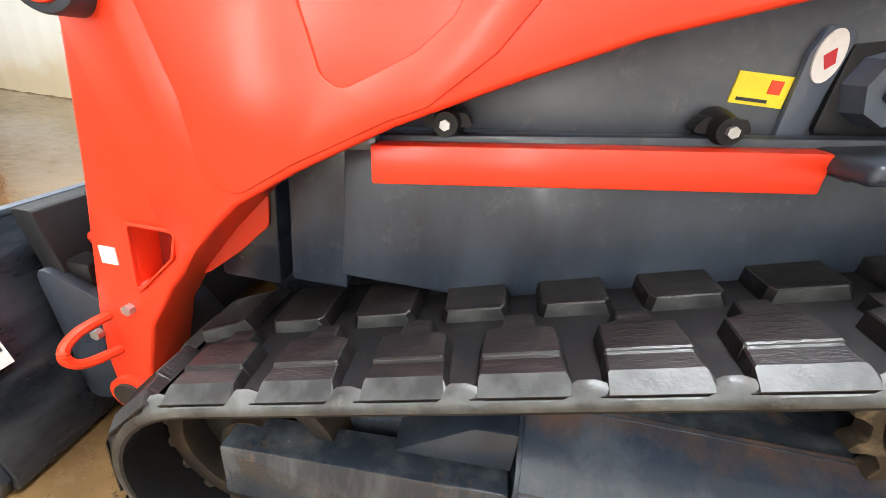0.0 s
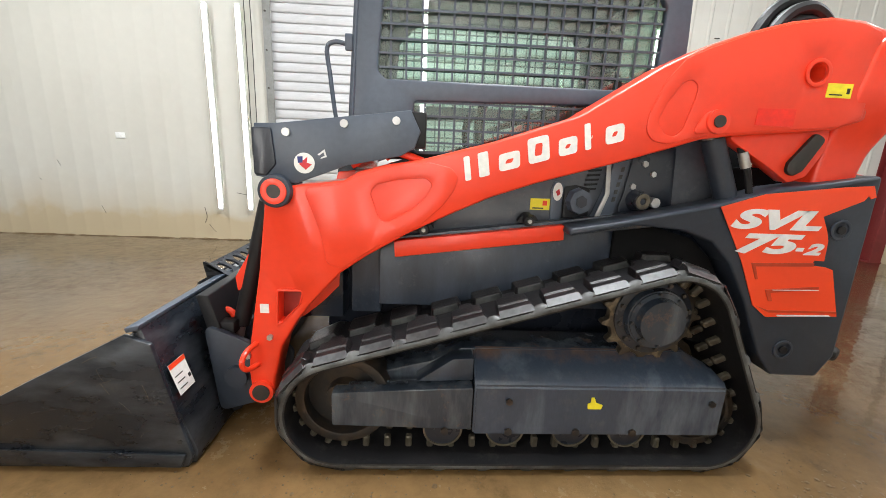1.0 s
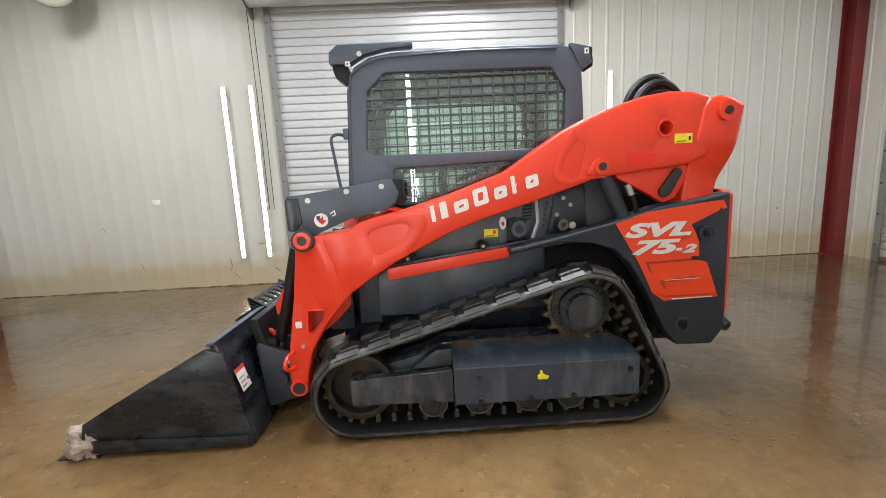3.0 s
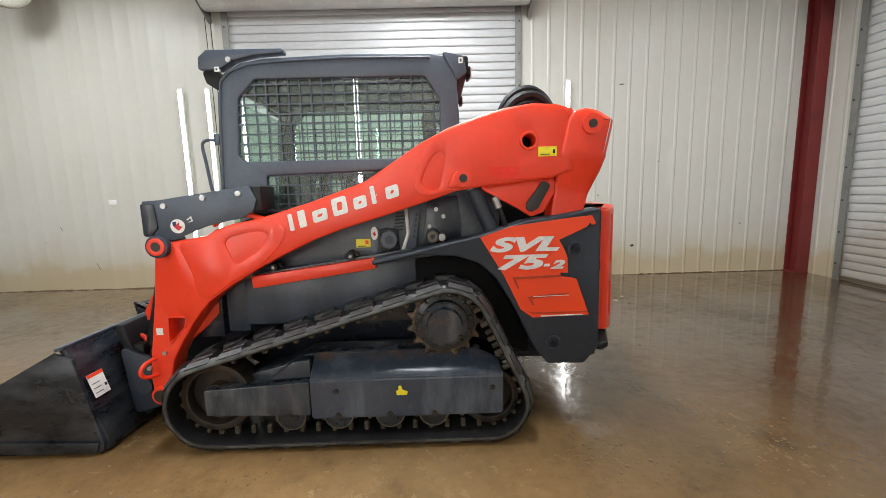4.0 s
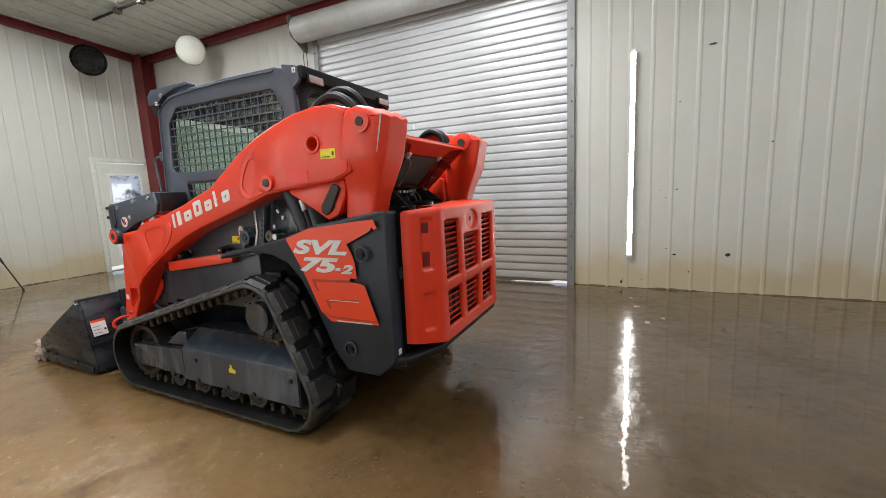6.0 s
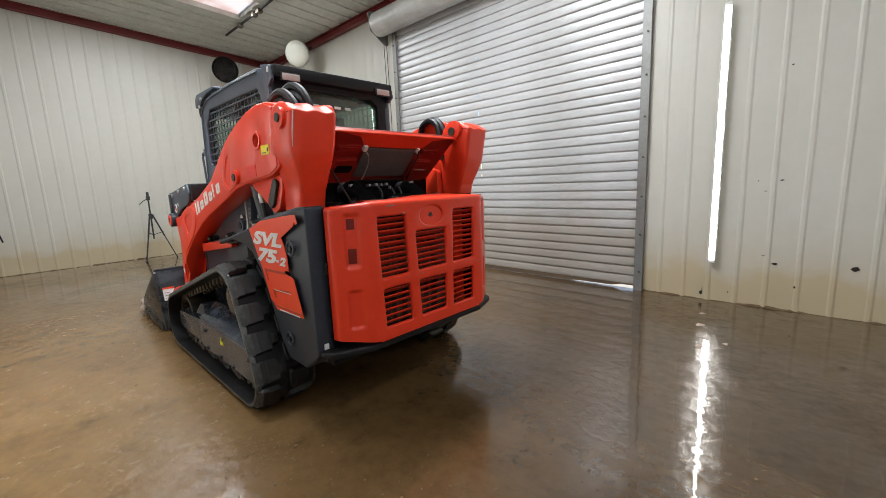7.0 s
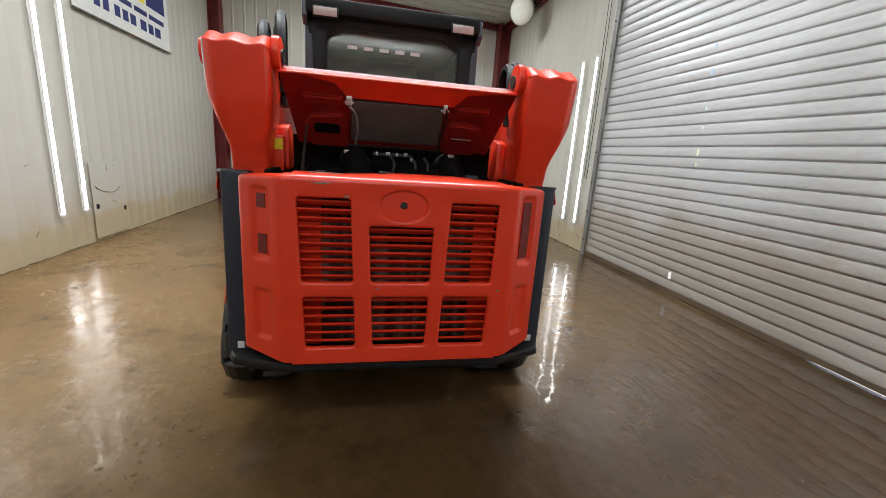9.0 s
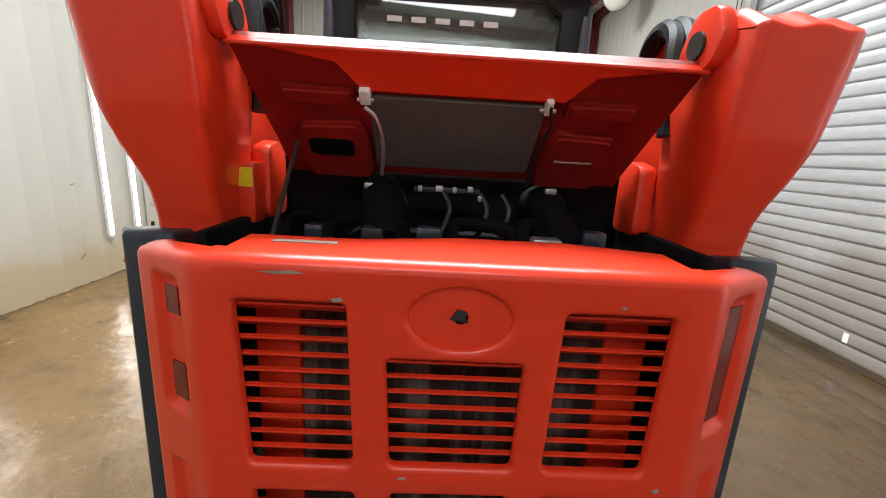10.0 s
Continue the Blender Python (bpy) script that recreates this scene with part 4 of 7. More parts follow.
    bm = P(disc_pts(cx, cz, 0.155, 36), -0.05, 0.09, [disc_pts(cx, cz, 0.12, 36)], bevel=0.004)
    plate(bm, disc_pts(cx, cz, 0.122, 36), 0.0, 0.03)
    part("rear_idler_wheel", bm, RUST, fr)
    for x in (-0.44, 0.37):
        part("bolt", R((x, -0.114, 0.30), (x, -0.103, 0.30), 0.014, seg=6), RUST, fr, smooth=0)
    if not Side.mirror:
        part("thumb_label", P(rounded([(-0.128, 0.272), (-0.075, 0.272), (-0.07, 0.29), (-0.098, 0.3), (-0.105, 0.322), (-0.118, 0.322), (-0.118, 0.3), (-0.13, 0.295)], 0.004), -0.1075, -0.1045), YELLOW, fr, "small yellow sticker on the guard", smooth=0)

    # drive sprocket and motor
    cx, cz = 0.13, 0.625
    teeth = []
    for i in range(15):
        a = 2 * math.pi * i / 15
        for da, rr in ((-0.17, 0.172), (-0.10, 0.176), (-0.075, 0.196), (-0.04, 0.205), (0.01, 0.2), (0.06, 0.182), (0.12, 0.171)):
            teeth.append((cx + rr * math.cos(a + da), cz + rr * math.sin(a + da)))
    sp = part("drive_sprocket", P(teeth, -0.004, 0.034, [disc_pts(cx, cz, 0.09, 30)], bevel=0.004), SPROCKET, loader, "worn toothed drive sprocket", smooth=30)
    part("sprocket_face", P(disc_pts(cx, cz, 0.156, 40), -0.014, 0.0, bevel=0.004), BODY, sp)
    bm = R((cx, -0.05, cz), (cx, -0.01, cz), 0.118, 0.124, seg=40)
    bmesh.ops.bevel(bm, geom=[e for e in bm.edges if e.calc_face_angle(0) > 1.0], offset=0.006, segments=2, affect="EDGES")
    rod(bm, (cx, -0.084, cz), (cx, -0.048, cz), 0.088, 0.094, seg=40)
    part("motor_cover", bm, FRAME, sp, "round grey drive motor cover, scuffed")
    for i in range(12):
        a = 2 * math.pi * i / 12 + 0.2
        p = (cx + 0.139 * math.cos(a), cz + 0.139 * math.sin(a))
        part("bolt", R((p[0], -0.026, p[1]), (p[0], -0.012, p[1]), 0.009, seg=6), PIN, sp, smooth=0)
    for i in range(8):
        a = 2 * math.pi * i / 8 + 0.1
        p = (cx + 0.106 * math.cos(a), cz + 0.106 * math.sin(a))
        part("bolt", R((p[0], -0.06, p[1]), (p[0], -0.05, p[1]), 0.007, seg=6), BODY, sp, smooth=0)


def arm():
    outline = [(-1.365, 1.075), (-1.25, 1.09), (-1.08, 1.113), (-1.03, 1.145), (-0.94, 1.172), (-0.80, 1.197), (-0.54, 1.27), (-0.25, 1.37), (-0.11, 1.46),
               (0.03, 1.55), (0.17, 1.62), (0.31, 1.67), (0.45, 1.71), (0.59, 1.73), (0.71, 1.725), (0.80, 1.70), (0.80, 1.40), (0.69, 1.36), (0.49, 1.342), (0.32, 1.325),
               (0.20, 1.307), (0.09, 1.27), (-0.12, 1.205), (-0.38, 1.13), (-0.55, 1.07), (-0.70, 1.0), (-0.85, 0.925), (-1.0, 0.835), (-1.10, 0.765), (-1.20, 0.655),
               (-1.28, 0.55), (-1.345, 0.44), (-1.38, 0.30), (-1.385, 0.225), (-1.43, 0.187), (-1.475, 0.215), (-1.482, 0.33), (-1.47, 0.45), (-1.415, 0.76), (-1.38, 1.02)]
    pocket = [(-1.345, 0.675), (-1.255, 0.675), (-1.27, 0.62), (-1.355, 0.53)]
    hole = disc_pts(0.575, 1.549, 0.034, 20)
    bm = P(outline, 0.0, 0.15, [rounded(pocket, 0.008), hole], bevel=0.009)
    p0, nb = Vector((-1.27, 0, 1.08)), Vector((-0.38, 0, -0.12)).normalized()
    for d in (0.0, 0.13):
        bmesh.ops.bisect_plane(bm, geom=bm.verts[:] + bm.edges[:] + bm.faces[:], plane_co=p0 + nb * d, plane_no=nb)
    for v in bm.verts:
        v.co.y += 0.042 * max(0.0, min(1.0, (v.co - p0).dot(nb) / 0.13)) * (1 - 0.5 * v.co.y / 0.15)
    am = part("loader_arm", bm, RED, loader, "orange-red box-section lift arm", smooth=50)
    bm = P(rounded(pocket, 0.008), 0.105, 0.115)
    part("pocket_floor", bm, RED_SHADED, am, smooth=0)
    ring = lambda pts, k: [(sum(p[0] for p in pts) / len(pts) + (x - sum(p[0] for p in pts) / len(pts)) * k, sum(p[1] for p in pts) / len(pts) + (z - sum(p[1] for p in pts) / len(pts)) * k) for x, z in pts]
    pk = rounded(pocket, 0.008)
    part("pocket_lip", P(ring(pk, 1.16), 0.036, 0.046, [pk], bevel=0.002), RED, am)
    # overlapping side plates with pressed recesses
    drop = rounded([(-0.986, 1.073), (-0.963, 1.104), (-0.883, 1.124), (-0.788, 1.132), (-0.762, 1.112), (-0.783, 1.068), (-0.827, 1.023), (-0.922, 0.967), (-0.952, 0.976), (-0.97, 1.029)], 0.03, 4)
    knuckle = rounded([(-0.805, 0.958), (-0.86, 0.932), (-1.0, 0.85), (-1.09, 0.788), (-1.145, 0.80), (-1.17, 0.93), (-1.225, 1.083), (-1.09, 1.1), (-1.03, 1.132), (-0.94, 1.16), (-0.865, 1.182), (-0.768, 1.187), (-0.698, 1.172), (-0.668, 1.142), (-0.683, 1.093), (-0.723, 1.034)], 0.03, 4)
    part("knuckle_plate", P(knuckle, -0.005, 0.002, [drop], bevel=0.0022), RED, am, smooth=50)
    oval = rounded([(0.03, 1.362), (0.052, 1.424), (0.098, 1.496), (0.132, 1.508), (0.157, 1.487), (0.152, 1.443), (0.126, 1.338), (0.1, 1.312), (0.06, 1.32)], 0.03, 4)
    rear = rounded([(0.10, 1.575), (0.04, 1.5), (-0.005, 1.38), (-0.008, 1.33), (0.02, 1.295), (0.08, 1.285), (0.2, 1.32), (0.32, 1.335), (0.49, 1.352), (0.69, 1.37), (0.78, 1.405), (0.78, 1.69), (0.70, 1.715), (0.59, 1.72), (0.45, 1.70), (0.31, 1.66), (0.18, 1.612)], [0.02, 0.06, 0.06, 0.05, 0.05, 0.05] + [0.02] * 11, 4)
    part("rear_plate", P(rear, -0.005, 0.002, [oval, disc_pts(0.575, 1.549, 0.033, 20)], bevel=0.0022), RED, am, smooth=50)
    part("boss_web", P(rounded([(0.15, 1.318), (0.2, 1.402), (0.25, 1.415), (0.285, 1.38), (0.26, 1.338)], 0.03, 4), -0.011, -0.003, bevel=0.004), RED, am, smooth=50)
    for cx, cz, s in ((0.3, 1.45, 0.008), (-0.2, 1.3, 0.005)):
        part("paint_scratch", P([(cx - 0.0015, cz - s), (cx + 0.0015, cz - s), (cx + 0.003, cz + s), (cx + 0.001, cz + s)], -0.0012, 0.0), WHITE, am, smooth=0)
    # black disc set behind the hole to paint its inside as shaded
    part("hole_back", P(disc_pts(0.575, 1.549, 0.04, 20), 0.12, 0.135), SHADE_BLACK, am, smooth=0)
    part("hole_collar", P(disc_pts(0.575, 1.549, 0.048, 28), -0.012, -0.003, [disc_pts(0.575, 1.549, 0.034, 28)], bevel=0.003), RED, am)
    for x, z, r in ((0.242, 1.371, 0.021), (-1.433, 0.24, 0.04)):
        lift = 0.0 if x > 0 else 0.048
        bm = R((x, lift - 0.022, z), (x, 0.06, z), r * (2.0 if x > 0 else 1.2), seg=28)
        part("pin_boss", bm, RED, am)
        bm = R((x, lift - 0.028, z), (x, 0.06, z), r * (1.0 if x > 0 else 0.85), seg=24)
        part("pivot_pin", bm, PIN, am, "dark steel pivot pin")
    for x, z in ((-1.387, 0.481), (-1.479, 0.397)):
        part("bolt", R((x, 0.028, z), (x, 0.043, z), 0.012, seg=6), STEEL, am, smooth=0)
    part("square_label", B(-1.42, -1.386, 0.0385, 0.0415, 0.583, 0.62), WHITE, am, "small square white tag", smooth=0)
    # looped hand bar at the foot of the arm
    part("hose_guard", sweep(bmesh.new(), bend([(-1.445, 0.045, 0.45), (-1.458, -0.01, 0.445), (-1.465, -0.042, 0.425), (-1.465, -0.046, 0.395), (-1.455, -0.02, 0.37), (-1.44, 0.045, 0.36)]), 0.011), RED, am, "looped red guard bar")
    # warning label and faded patch
    part("warning_label", B(0.622, 0.715, -0.0075, -0.004, 1.470, 1.518), YELLOW, am, "yellow warning label", smooth=0)
    part("label_mark", B(0.695, 0.706, -0.009, -0.007, 1.484, 1.503), INK, am, smooth=0)
    part("label_mark", B(0.632, 0.68, -0.009, -0.007, 1.478, 1.482), INK, am, smooth=0)
    part("clean_patch", P([(0.385, 1.365), (0.527, 1.365), (0.527, 1.425), (0.386, 1.423)], -0.007, -0.004), PATCH, am, "brighter patch where a label came off", smooth=0)
    # painted maker's mark, as plain white blocks along the arm
    sx, sz, ex, ez = -0.655, 1.165, -0.07, 1.335
    u = Vector((ex - sx, ez - sz)).normalized()
    v = Vector((-u.y, u.x))
    def blk(pts):
        return [tuple(Vector((sx, sz)) + u * a + v * b) for a, b in pts]
    slant = lambda a0, w_, lo, hi: [(a0, lo), (a0 + w_ - 0.012, lo), (a0 + w_, hi), (a0 + 0.012, hi)]
    for a0, w_, lo, hi, rim in ((0.0, 0.034, -0.04, 0.045, 0), (0.052, 0.05, -0.04, 0.045, 0), (0.125, 0.09, -0.038, 0.022, 0.023), (0.235, 0.09, -0.038, 0.05, 0.023), (0.345, 0.08, -0.038, 0.022, 0.023), (0.443, 0.034, -0.038, 0.052, 0), (0.517, 0.08, -0.038, 0.024, 0.023)):
        hole = [blk(rounded(slant(a0 + rim * 1.1, w_ - 2.2 * rim, lo + rim, hi - rim), 0.008, 3))] if rim else []
        part("maker_mark", P(blk(rounded(slant(a0, w_, lo, hi), 0.014 if rim else 0.006, 3)), -0.0035, -0.0005, hole), WHITE, am, smooth=0)
    # front pivot with grey collar
    x, z = -1.317, 1.068
    part("pivot_ring", P(disc_pts(x, z, 0.058, 36), -0.03, 0.14, bevel=0.006), GREY, am, "grey collar round the front pivot")
    part("pivot_face", P(disc_pts(x, z, 0.045, 36), -0.036, -0.028, [disc_pts(x, z, 0.024, 30)], bevel=0.002), RED, am)
    part("pivot_pin", R((x, -0.034, z), (x, 0.0, z), 0.026, seg=24), PIN, am)
    # rear casting at the back of the arm
    cast = [(0.735, 1.50), (0.765, 1.645), (0.80, 1.69), (0.86, 1.703), (0.94, 1.69), (1.012, 1.648), (1.005, 1.60), (0.975, 1.45), (0.90, 1.27), (0.885, 1.21), (0.88, 1.12), (0.70, 1.12), (0.725, 1.36)]
    bm = P(rounded(cast, [0.02, 0.03, 0.03, 0.03, 0.03, 0.014, 0.02, 0.16, 0.14, 0.03, 0.01, 0.01, 0.1], 6), -0.012, 0.215, bevel=0.018)
    for z in [1.51 - 0.02 * q for q in range(13)]:
        bmesh.ops.bisect_plane(bm, geom=bm.verts[:] + bm.edges[:] + bm.faces[:], plane_co=(0, 0, z), plane_no=(0, 0, 1))
    for q in range(1, 17):
        bmesh.ops.bisect_plane(bm, geom=bm.verts[:] + bm.edges[:] + bm.faces[:], plane_co=(0, 0.0125 * q, 0), plane_no=(0, 1, 0))
    for v in bm.verts:
        v.co.z -= 0.0062 * (1 - math.cos(2 * math.pi * max(0.0, min(0.2, v.co.y)) / 0.1)) * max(0.0, min(1.0, (v.co.z - 1.61) / 0.06))
    rc = part("rear_upright", bm, RED, loader, "orange-red rear upright carrying the lift arm", smooth=50)
    for v_ in rc.data.vertices:
        f = max(0.0, min(1.0, (1.51 - v_.co.z) / 0.24))
        o = v_.co.y if not Side.mirror else 2 * YC - v_.co.y
        o = o + 0.058 * f * f * (3 - 2 * f) * (1 - max(0, o) / 0.2) - 0.02 * f * max(0, o) / 0.2
        if o < 0.03 and v_.co.x > 0.9:
            v_.co.x -= 0.034 * (1 - max(0.0, o + 0.012) / 0.042)
        v_.co.y = o if not Side.mirror else 2 * YC - o
    part("pin_boss", R((0.886, -0.028, 1.622), (0.886, -0.01, 1.622), 0.05, seg=28), RED, rc)
    part("pivot_pin", R((0.886, -0.034, 1.622), (0.886, -0.01, 1.622), 0.021, seg=24), PIN, rc)
    bm = P(rounded([(0.80, 1.60), (0.86, 1.70), (0.93, 1.70), (0.96, 1.64), (0.93, 1.58)], 0.04, 6), 0.214, 0.245, bevel=0.006)
    part("inner_boss", bm, RED, rc)
    part("pivot_pin", R((0.885, 0.24, 1.632), (0.885, 0.252, 1.632), 0.027, seg=24), PIN, rc)
    part("worn_edge", sweep(bmesh.new(), bend([(0.984, 0.003, 1.645), (0.975, 0.0015, 1.595), (0.961, 0.0015, 1.53), (0.946, 0.005, 1.465), (0.926, 0.022, 1.41), (0.903, 0.041, 1.345)]), 0.0045, 8), SILVER, rc, "bare worn edge of the upright")
    part("inner_ear", P(rounded([(0.60, 1.2), (0.60, 1.36), (0.65, 1.40), (0.72, 1.385), (0.73, 1.2)], 0.03, 5), 0.19, 0.238, bevel=0.01), RED, rc, "rounded inner ear of the upright")
    if not Side.mirror:
        part("label_bracket", B(0.735, 0.795, 0.15, 0.228, 1.2, 1.345, bevel=0.006), RED, rc)
        part("rear_label", B(0.795, 0.7975, 0.19, 0.225, 1.288, 1.333), YELLOW, rc, "yellow label facing the rear", smooth=0)
    # triangular lug under the arm with its dark link
    part("cylinder_lug", P(rounded([(0.31, 1.33), (0.72, 1.37), (0.72, 1.29), (0.665, 1.19), (0.60, 1.165), (0.52, 1.215)], 0.02), 0.04, 0.1, bevel=0.004), RED, am)
    part("rear_link", P(rounded([(0.655, 1.352), (0.698, 1.33), (0.632, 1.21), (0.598, 1.19), (0.57, 1.205), (0.572, 1.24)], 0.02, 5), 0.022, 0.04, bevel=0.004), PIN, am, "dark steel rear link")
    # lift cylinder
    cy = part("lift_cylinder", R((0.30, 0.085, 1.32), (0.525, 0.085, 0.82), 0.041, seg=24), GREY, loader, "black hydraulic lift cylinder")
    part("cylinder_cap", R((0.288, 0.085, 1.345), (0.31, 0.085, 1.295), 0.03, seg=20), STEEL, cy)
    part("grease_hose", sweep(bmesh.new(), bend([(0.385, 0.06, 1.33), (0.415, 0.055, 1.25), (0.44, 0.05, 1.2), (0.47, 0.05, 1.1)]), 0.013), BLACK, cy)
    part("hose_fitting", R((0.41, 0.055, 1.272), (0.432, 0.052, 1.215), 0.018, seg=12), STEEL, cy, "bright hose fitting")
    # hose loops over the arm
    loops = ((0.01, -0.03, 0.0), (0.078, 0.012, 0.0), (0.072, -0.035, 0.03), (0.014, -0.075, 0.03), (0.075, -0.085, 0.05), (0.012, -0.125, 0.06)) if not Side.mirror else ((0.03, -0.08, 0.0), (0.065, -0.09, 0.02))
    for dy, dz, inset in loops:
        part("hydraulic_hose", sweep(bmesh.new(), bend([(0.42 + inset, 0.09 + dy, 1.6 + dz), (0.475 + inset, 0.10 + dy, 1.735 + dz), (0.535, 0.11 + dy, 1.805 + dz), (0.62, 0.12 + dy, 1.83 + dz), (0.70, 0.13 + dy, 1.79 + dz), (0.755 - inset, 0.14 + dy, 1.7 + dz), (0.78 - inset, 0.145 + dy, 1.55 + dz)]), 0.022), BLACK, loader, "black hydraulic hose looped over the arm")
    # side fender
    fend = [(-0.24, 0.965), (-0.04, 1.0), (0.32, 1.078), (0.55, 1.145), (0.92, 1.203), (0.96, 1.205), (0.968, 0.445), (0.88, 0.365), (0.685, 0.37), (0.61, 0.46), (0.50, 0.69), (0.41, 0.845), (0.32, 0.93), (0.20, 0.972), (0.02, 0.985), (-0.14, 0.955), (-0.24, 0.935)]
    fd = part("side_fender", P(rounded(fend, 0.02), 0.0, 0.13, bevel=0.01), GREY, loader, "slate grey plastic side fender over the track", smooth=50)
    for v_ in fd.data.vertices:
        if v_.co.x > 0.935:
            o = v_.co.y if not Side.mirror else 2 * YC - v_.co.y
            o += 0.024 * (1 - o / 0.13)
            v_.co.y = o if not Side.mirror else 2 * YC - o
    orange = [(0.325, 1.068), (0.49, 1.122), (0.79, 1.158), (0.905, 1.168), (0.925, 1.125), (0.905, 1.118), (0.895, 1.132), (0.88, 1.11), (0.735, 1.045), (0.765, 0.99), (0.78, 0.95), (0.785, 0.87), (0.745, 0.872), (0.735, 0.852), (0.80, 0.845), (0.83, 0.835), (0.90, 0.64), (0.60, 0.632), (0.535, 0.68), (0.45, 0.86)]
    part("decal", P(orange, -0.003, 0.0005), DECAL, fd, "torn orange decal sheet", smooth=0)
    for pts in ([(0.49, 0.855), (0.745, 0.862), (0.745, 0.848), (0.51, 0.842), (0.53, 0.79), (0.52, 0.79)], [(0.57, 0.748), (0.79, 0.765), (0.79, 0.755), (0.595, 0.735), (0.61, 0.70), (0.595, 0.70)], [(0.54, 0.682), (0.6, 0.662), (0.89, 0.662), (0.895, 0.654), (0.605, 0.652)]):
        part("decal_shade", P(pts, -0.0055, -0.003), DECALDARK, fd, smooth=0)
    for pts in ([(0.6, 0.7485), (0.79, 0.752), (0.79, 0.7495), (0.6, 0.746)], [(0.64, 0.643), (0.86, 0.646), (0.87, 0.64), (0.645, 0.637)]):
        part("decal_highlight", P(pts, -0.0075, -0.0055), SILVER, fd, smooth=0)
    for x, z in ((0.822, 0.994), (0.711, 0.487)):
        part("fender_recess", P(disc_pts(x, z, 0.042, 28), -0.004, 0.004, [disc_pts(x, z, 0.03, 28)], bevel=0.002), GREY, fd)
        part("bolt", R((x, -0.006, z), (x, 0.002, z), 0.016, seg=12), BLACK, fd)
    # tow loop beside the bumper
    part("corner_label", B(0.966, 0.97, 0.06, 0.086, 0.47, 0.5), WHITE, fd, "small white corner tag", smooth=0)
    # side of the hull between arm and track
    part("hull_side", P(rounded([(-0.965, 0.60), (-0.965, 0.878), (-0.9, 0.89), (-0.2, 0.982), (0.02, 1.012), (0.02, 0.60)], 0.008), 0.12, 0.16, bevel=0.004), HULLPAINT, loader, "streaked grey hull side above the track")
    part("hull_corner", P(rounded([(-1.08, 0.56), (-1.08, 0.855), (-0.96, 0.874), (-0.96, 0.56)], 0.006), 0.135, 0.165, bevel=0.004), HULLPAINT, loader, "grey corner plate of the hull")
    part("step_cover", P([(-0.90, 0.815), (-0.232, 0.905), (-0.236, 0.965), (-0.905, 0.88)], 0.075, 0.118, bevel=0.004), RED, loader, "red cover strip along the hull")
    part("hull_ledge", P([(-0.98, 0.86), (-0.98, 0.884), (-0.2, 0.974), (0.3, 1.05), (0.3, 1.02), (-0.2, 0.95)], 0.16, 0.252, bevel=0.003), HULLPAINT, loader, "dusty ledge along the top of the hull")
    up = part("side_panel", P(rounded([(-0.98, 0.88), (-0.98, 0.95), (-0.42, 1.2), (0.0, 1.3), (0.45, 1.345), (0.45, 1.05), (-0.2, 0.96)], 0.015), 0.25, 0.285, bevel=0.004), PANEL, loader, "grey side panel under the lift arm")
    part("yellow_label", B(-0.345, -0.257, 0.246, 0.2505, 1.021, 1.068), YELLOW, up, "square yellow warning label", smooth=0)
    part("label_mark", B(-0.29, -0.27, 0.244, 0.246, 1.04, 1.06), DECAL, up, smooth=0)
    part("label_line", B(-0.335, -0.285, 0.244, 0.246, 1.026, 1.031), INK, up, smooth=0)
    part("badge_plate", P(rounded([(-0.252, 0.965), (-0.212, 0.968), (-0.2, 1.135), (-0.245, 1.142), (-0.258, 1.1)], 0.012), 0.236, 0.25, bevel=0.002), CABGREY, up, "small bracket plate")
    part("round_badge", P(disc_pts(-0.23, 1.1, 0.021, 24, 0.037), 0.232, 0.237), WHITE, up, "round white sticker with a red mark", smooth=0)
    part("badge_mark", P([(-0.24, 1.1), (-0.226, 1.112), (-0.219, 1.092), (-0.23, 1.082)], 0.23, 0.2325), REDINK, up, smooth=0)
    part("plug_boss", R((-0.138, 0.19, 1.066), (-0.138, 0.25, 1.066), 0.05, 0.056, seg=8), CABGREY, up, "big dull grey hexagonal plug", smooth=0)
    part("plug_socket", R((-0.138, 0.184, 1.066), (-0.138, 0.2, 1.066), 0.026, seg=6), BODY, up, smooth=0)
    for i in range(6):
        part("louvre", P(rounded([(-0.115 + i * 0.004, 1.108 + i * 0.019), (-0.058 + i * 0.004, 1.113 + i * 0.019), (-0.056 + i * 0.004, 1.121 + i * 0.019), (-0.113 + i * 0.004, 1.117 + i * 0.019)], 0.002, 2), 0.24, 0.2505), BLACK, up)
    part("channel", P(rounded([(-0.075, 0.985), (0.015, 0.992), (0.032, 1.1), (0.066, 1.27), (-0.004, 1.255), (-0.028, 1.1)], 0.012), 0.205, 0.25, bevel=0.004), CABGREY, up, "bent grey channel with slots")
    for i in range(5):
        part("slot", P([(0.002 + i * 0.006, 1.07 + i * 0.03), (0.016 + i * 0.006, 1.072 + i * 0.03), (0.019 + i * 0.006, 1.09 + i * 0.03), (0.005 + i * 0.006, 1.088 + i * 0.03)], 0.202, 0.206), INK, up, smooth=0)
    part("bay_sheet", P(rounded([(0.05, 1.02), (0.07, 1.1), (0.1, 1.29), (0.28, 1.3), (0.3, 1.05)], 0.02), 0.238, 0.25, bevel=0.003), BODY, up, "dark cover sheet with three bolts")
    for x, z in ((0.147, 1.224), (0.19, 1.184), (0.105, 1.132)):
        part("bolt", R((x, 0.226, z), (x, 0.24, z), 0.013, seg=6), STEEL, up, smooth=0)
    part("arm_stop", R((0.124, 0.17, 1.078), (0.124, 0.25, 1.078), 0.036, 0.042, seg=24), BODY, up)
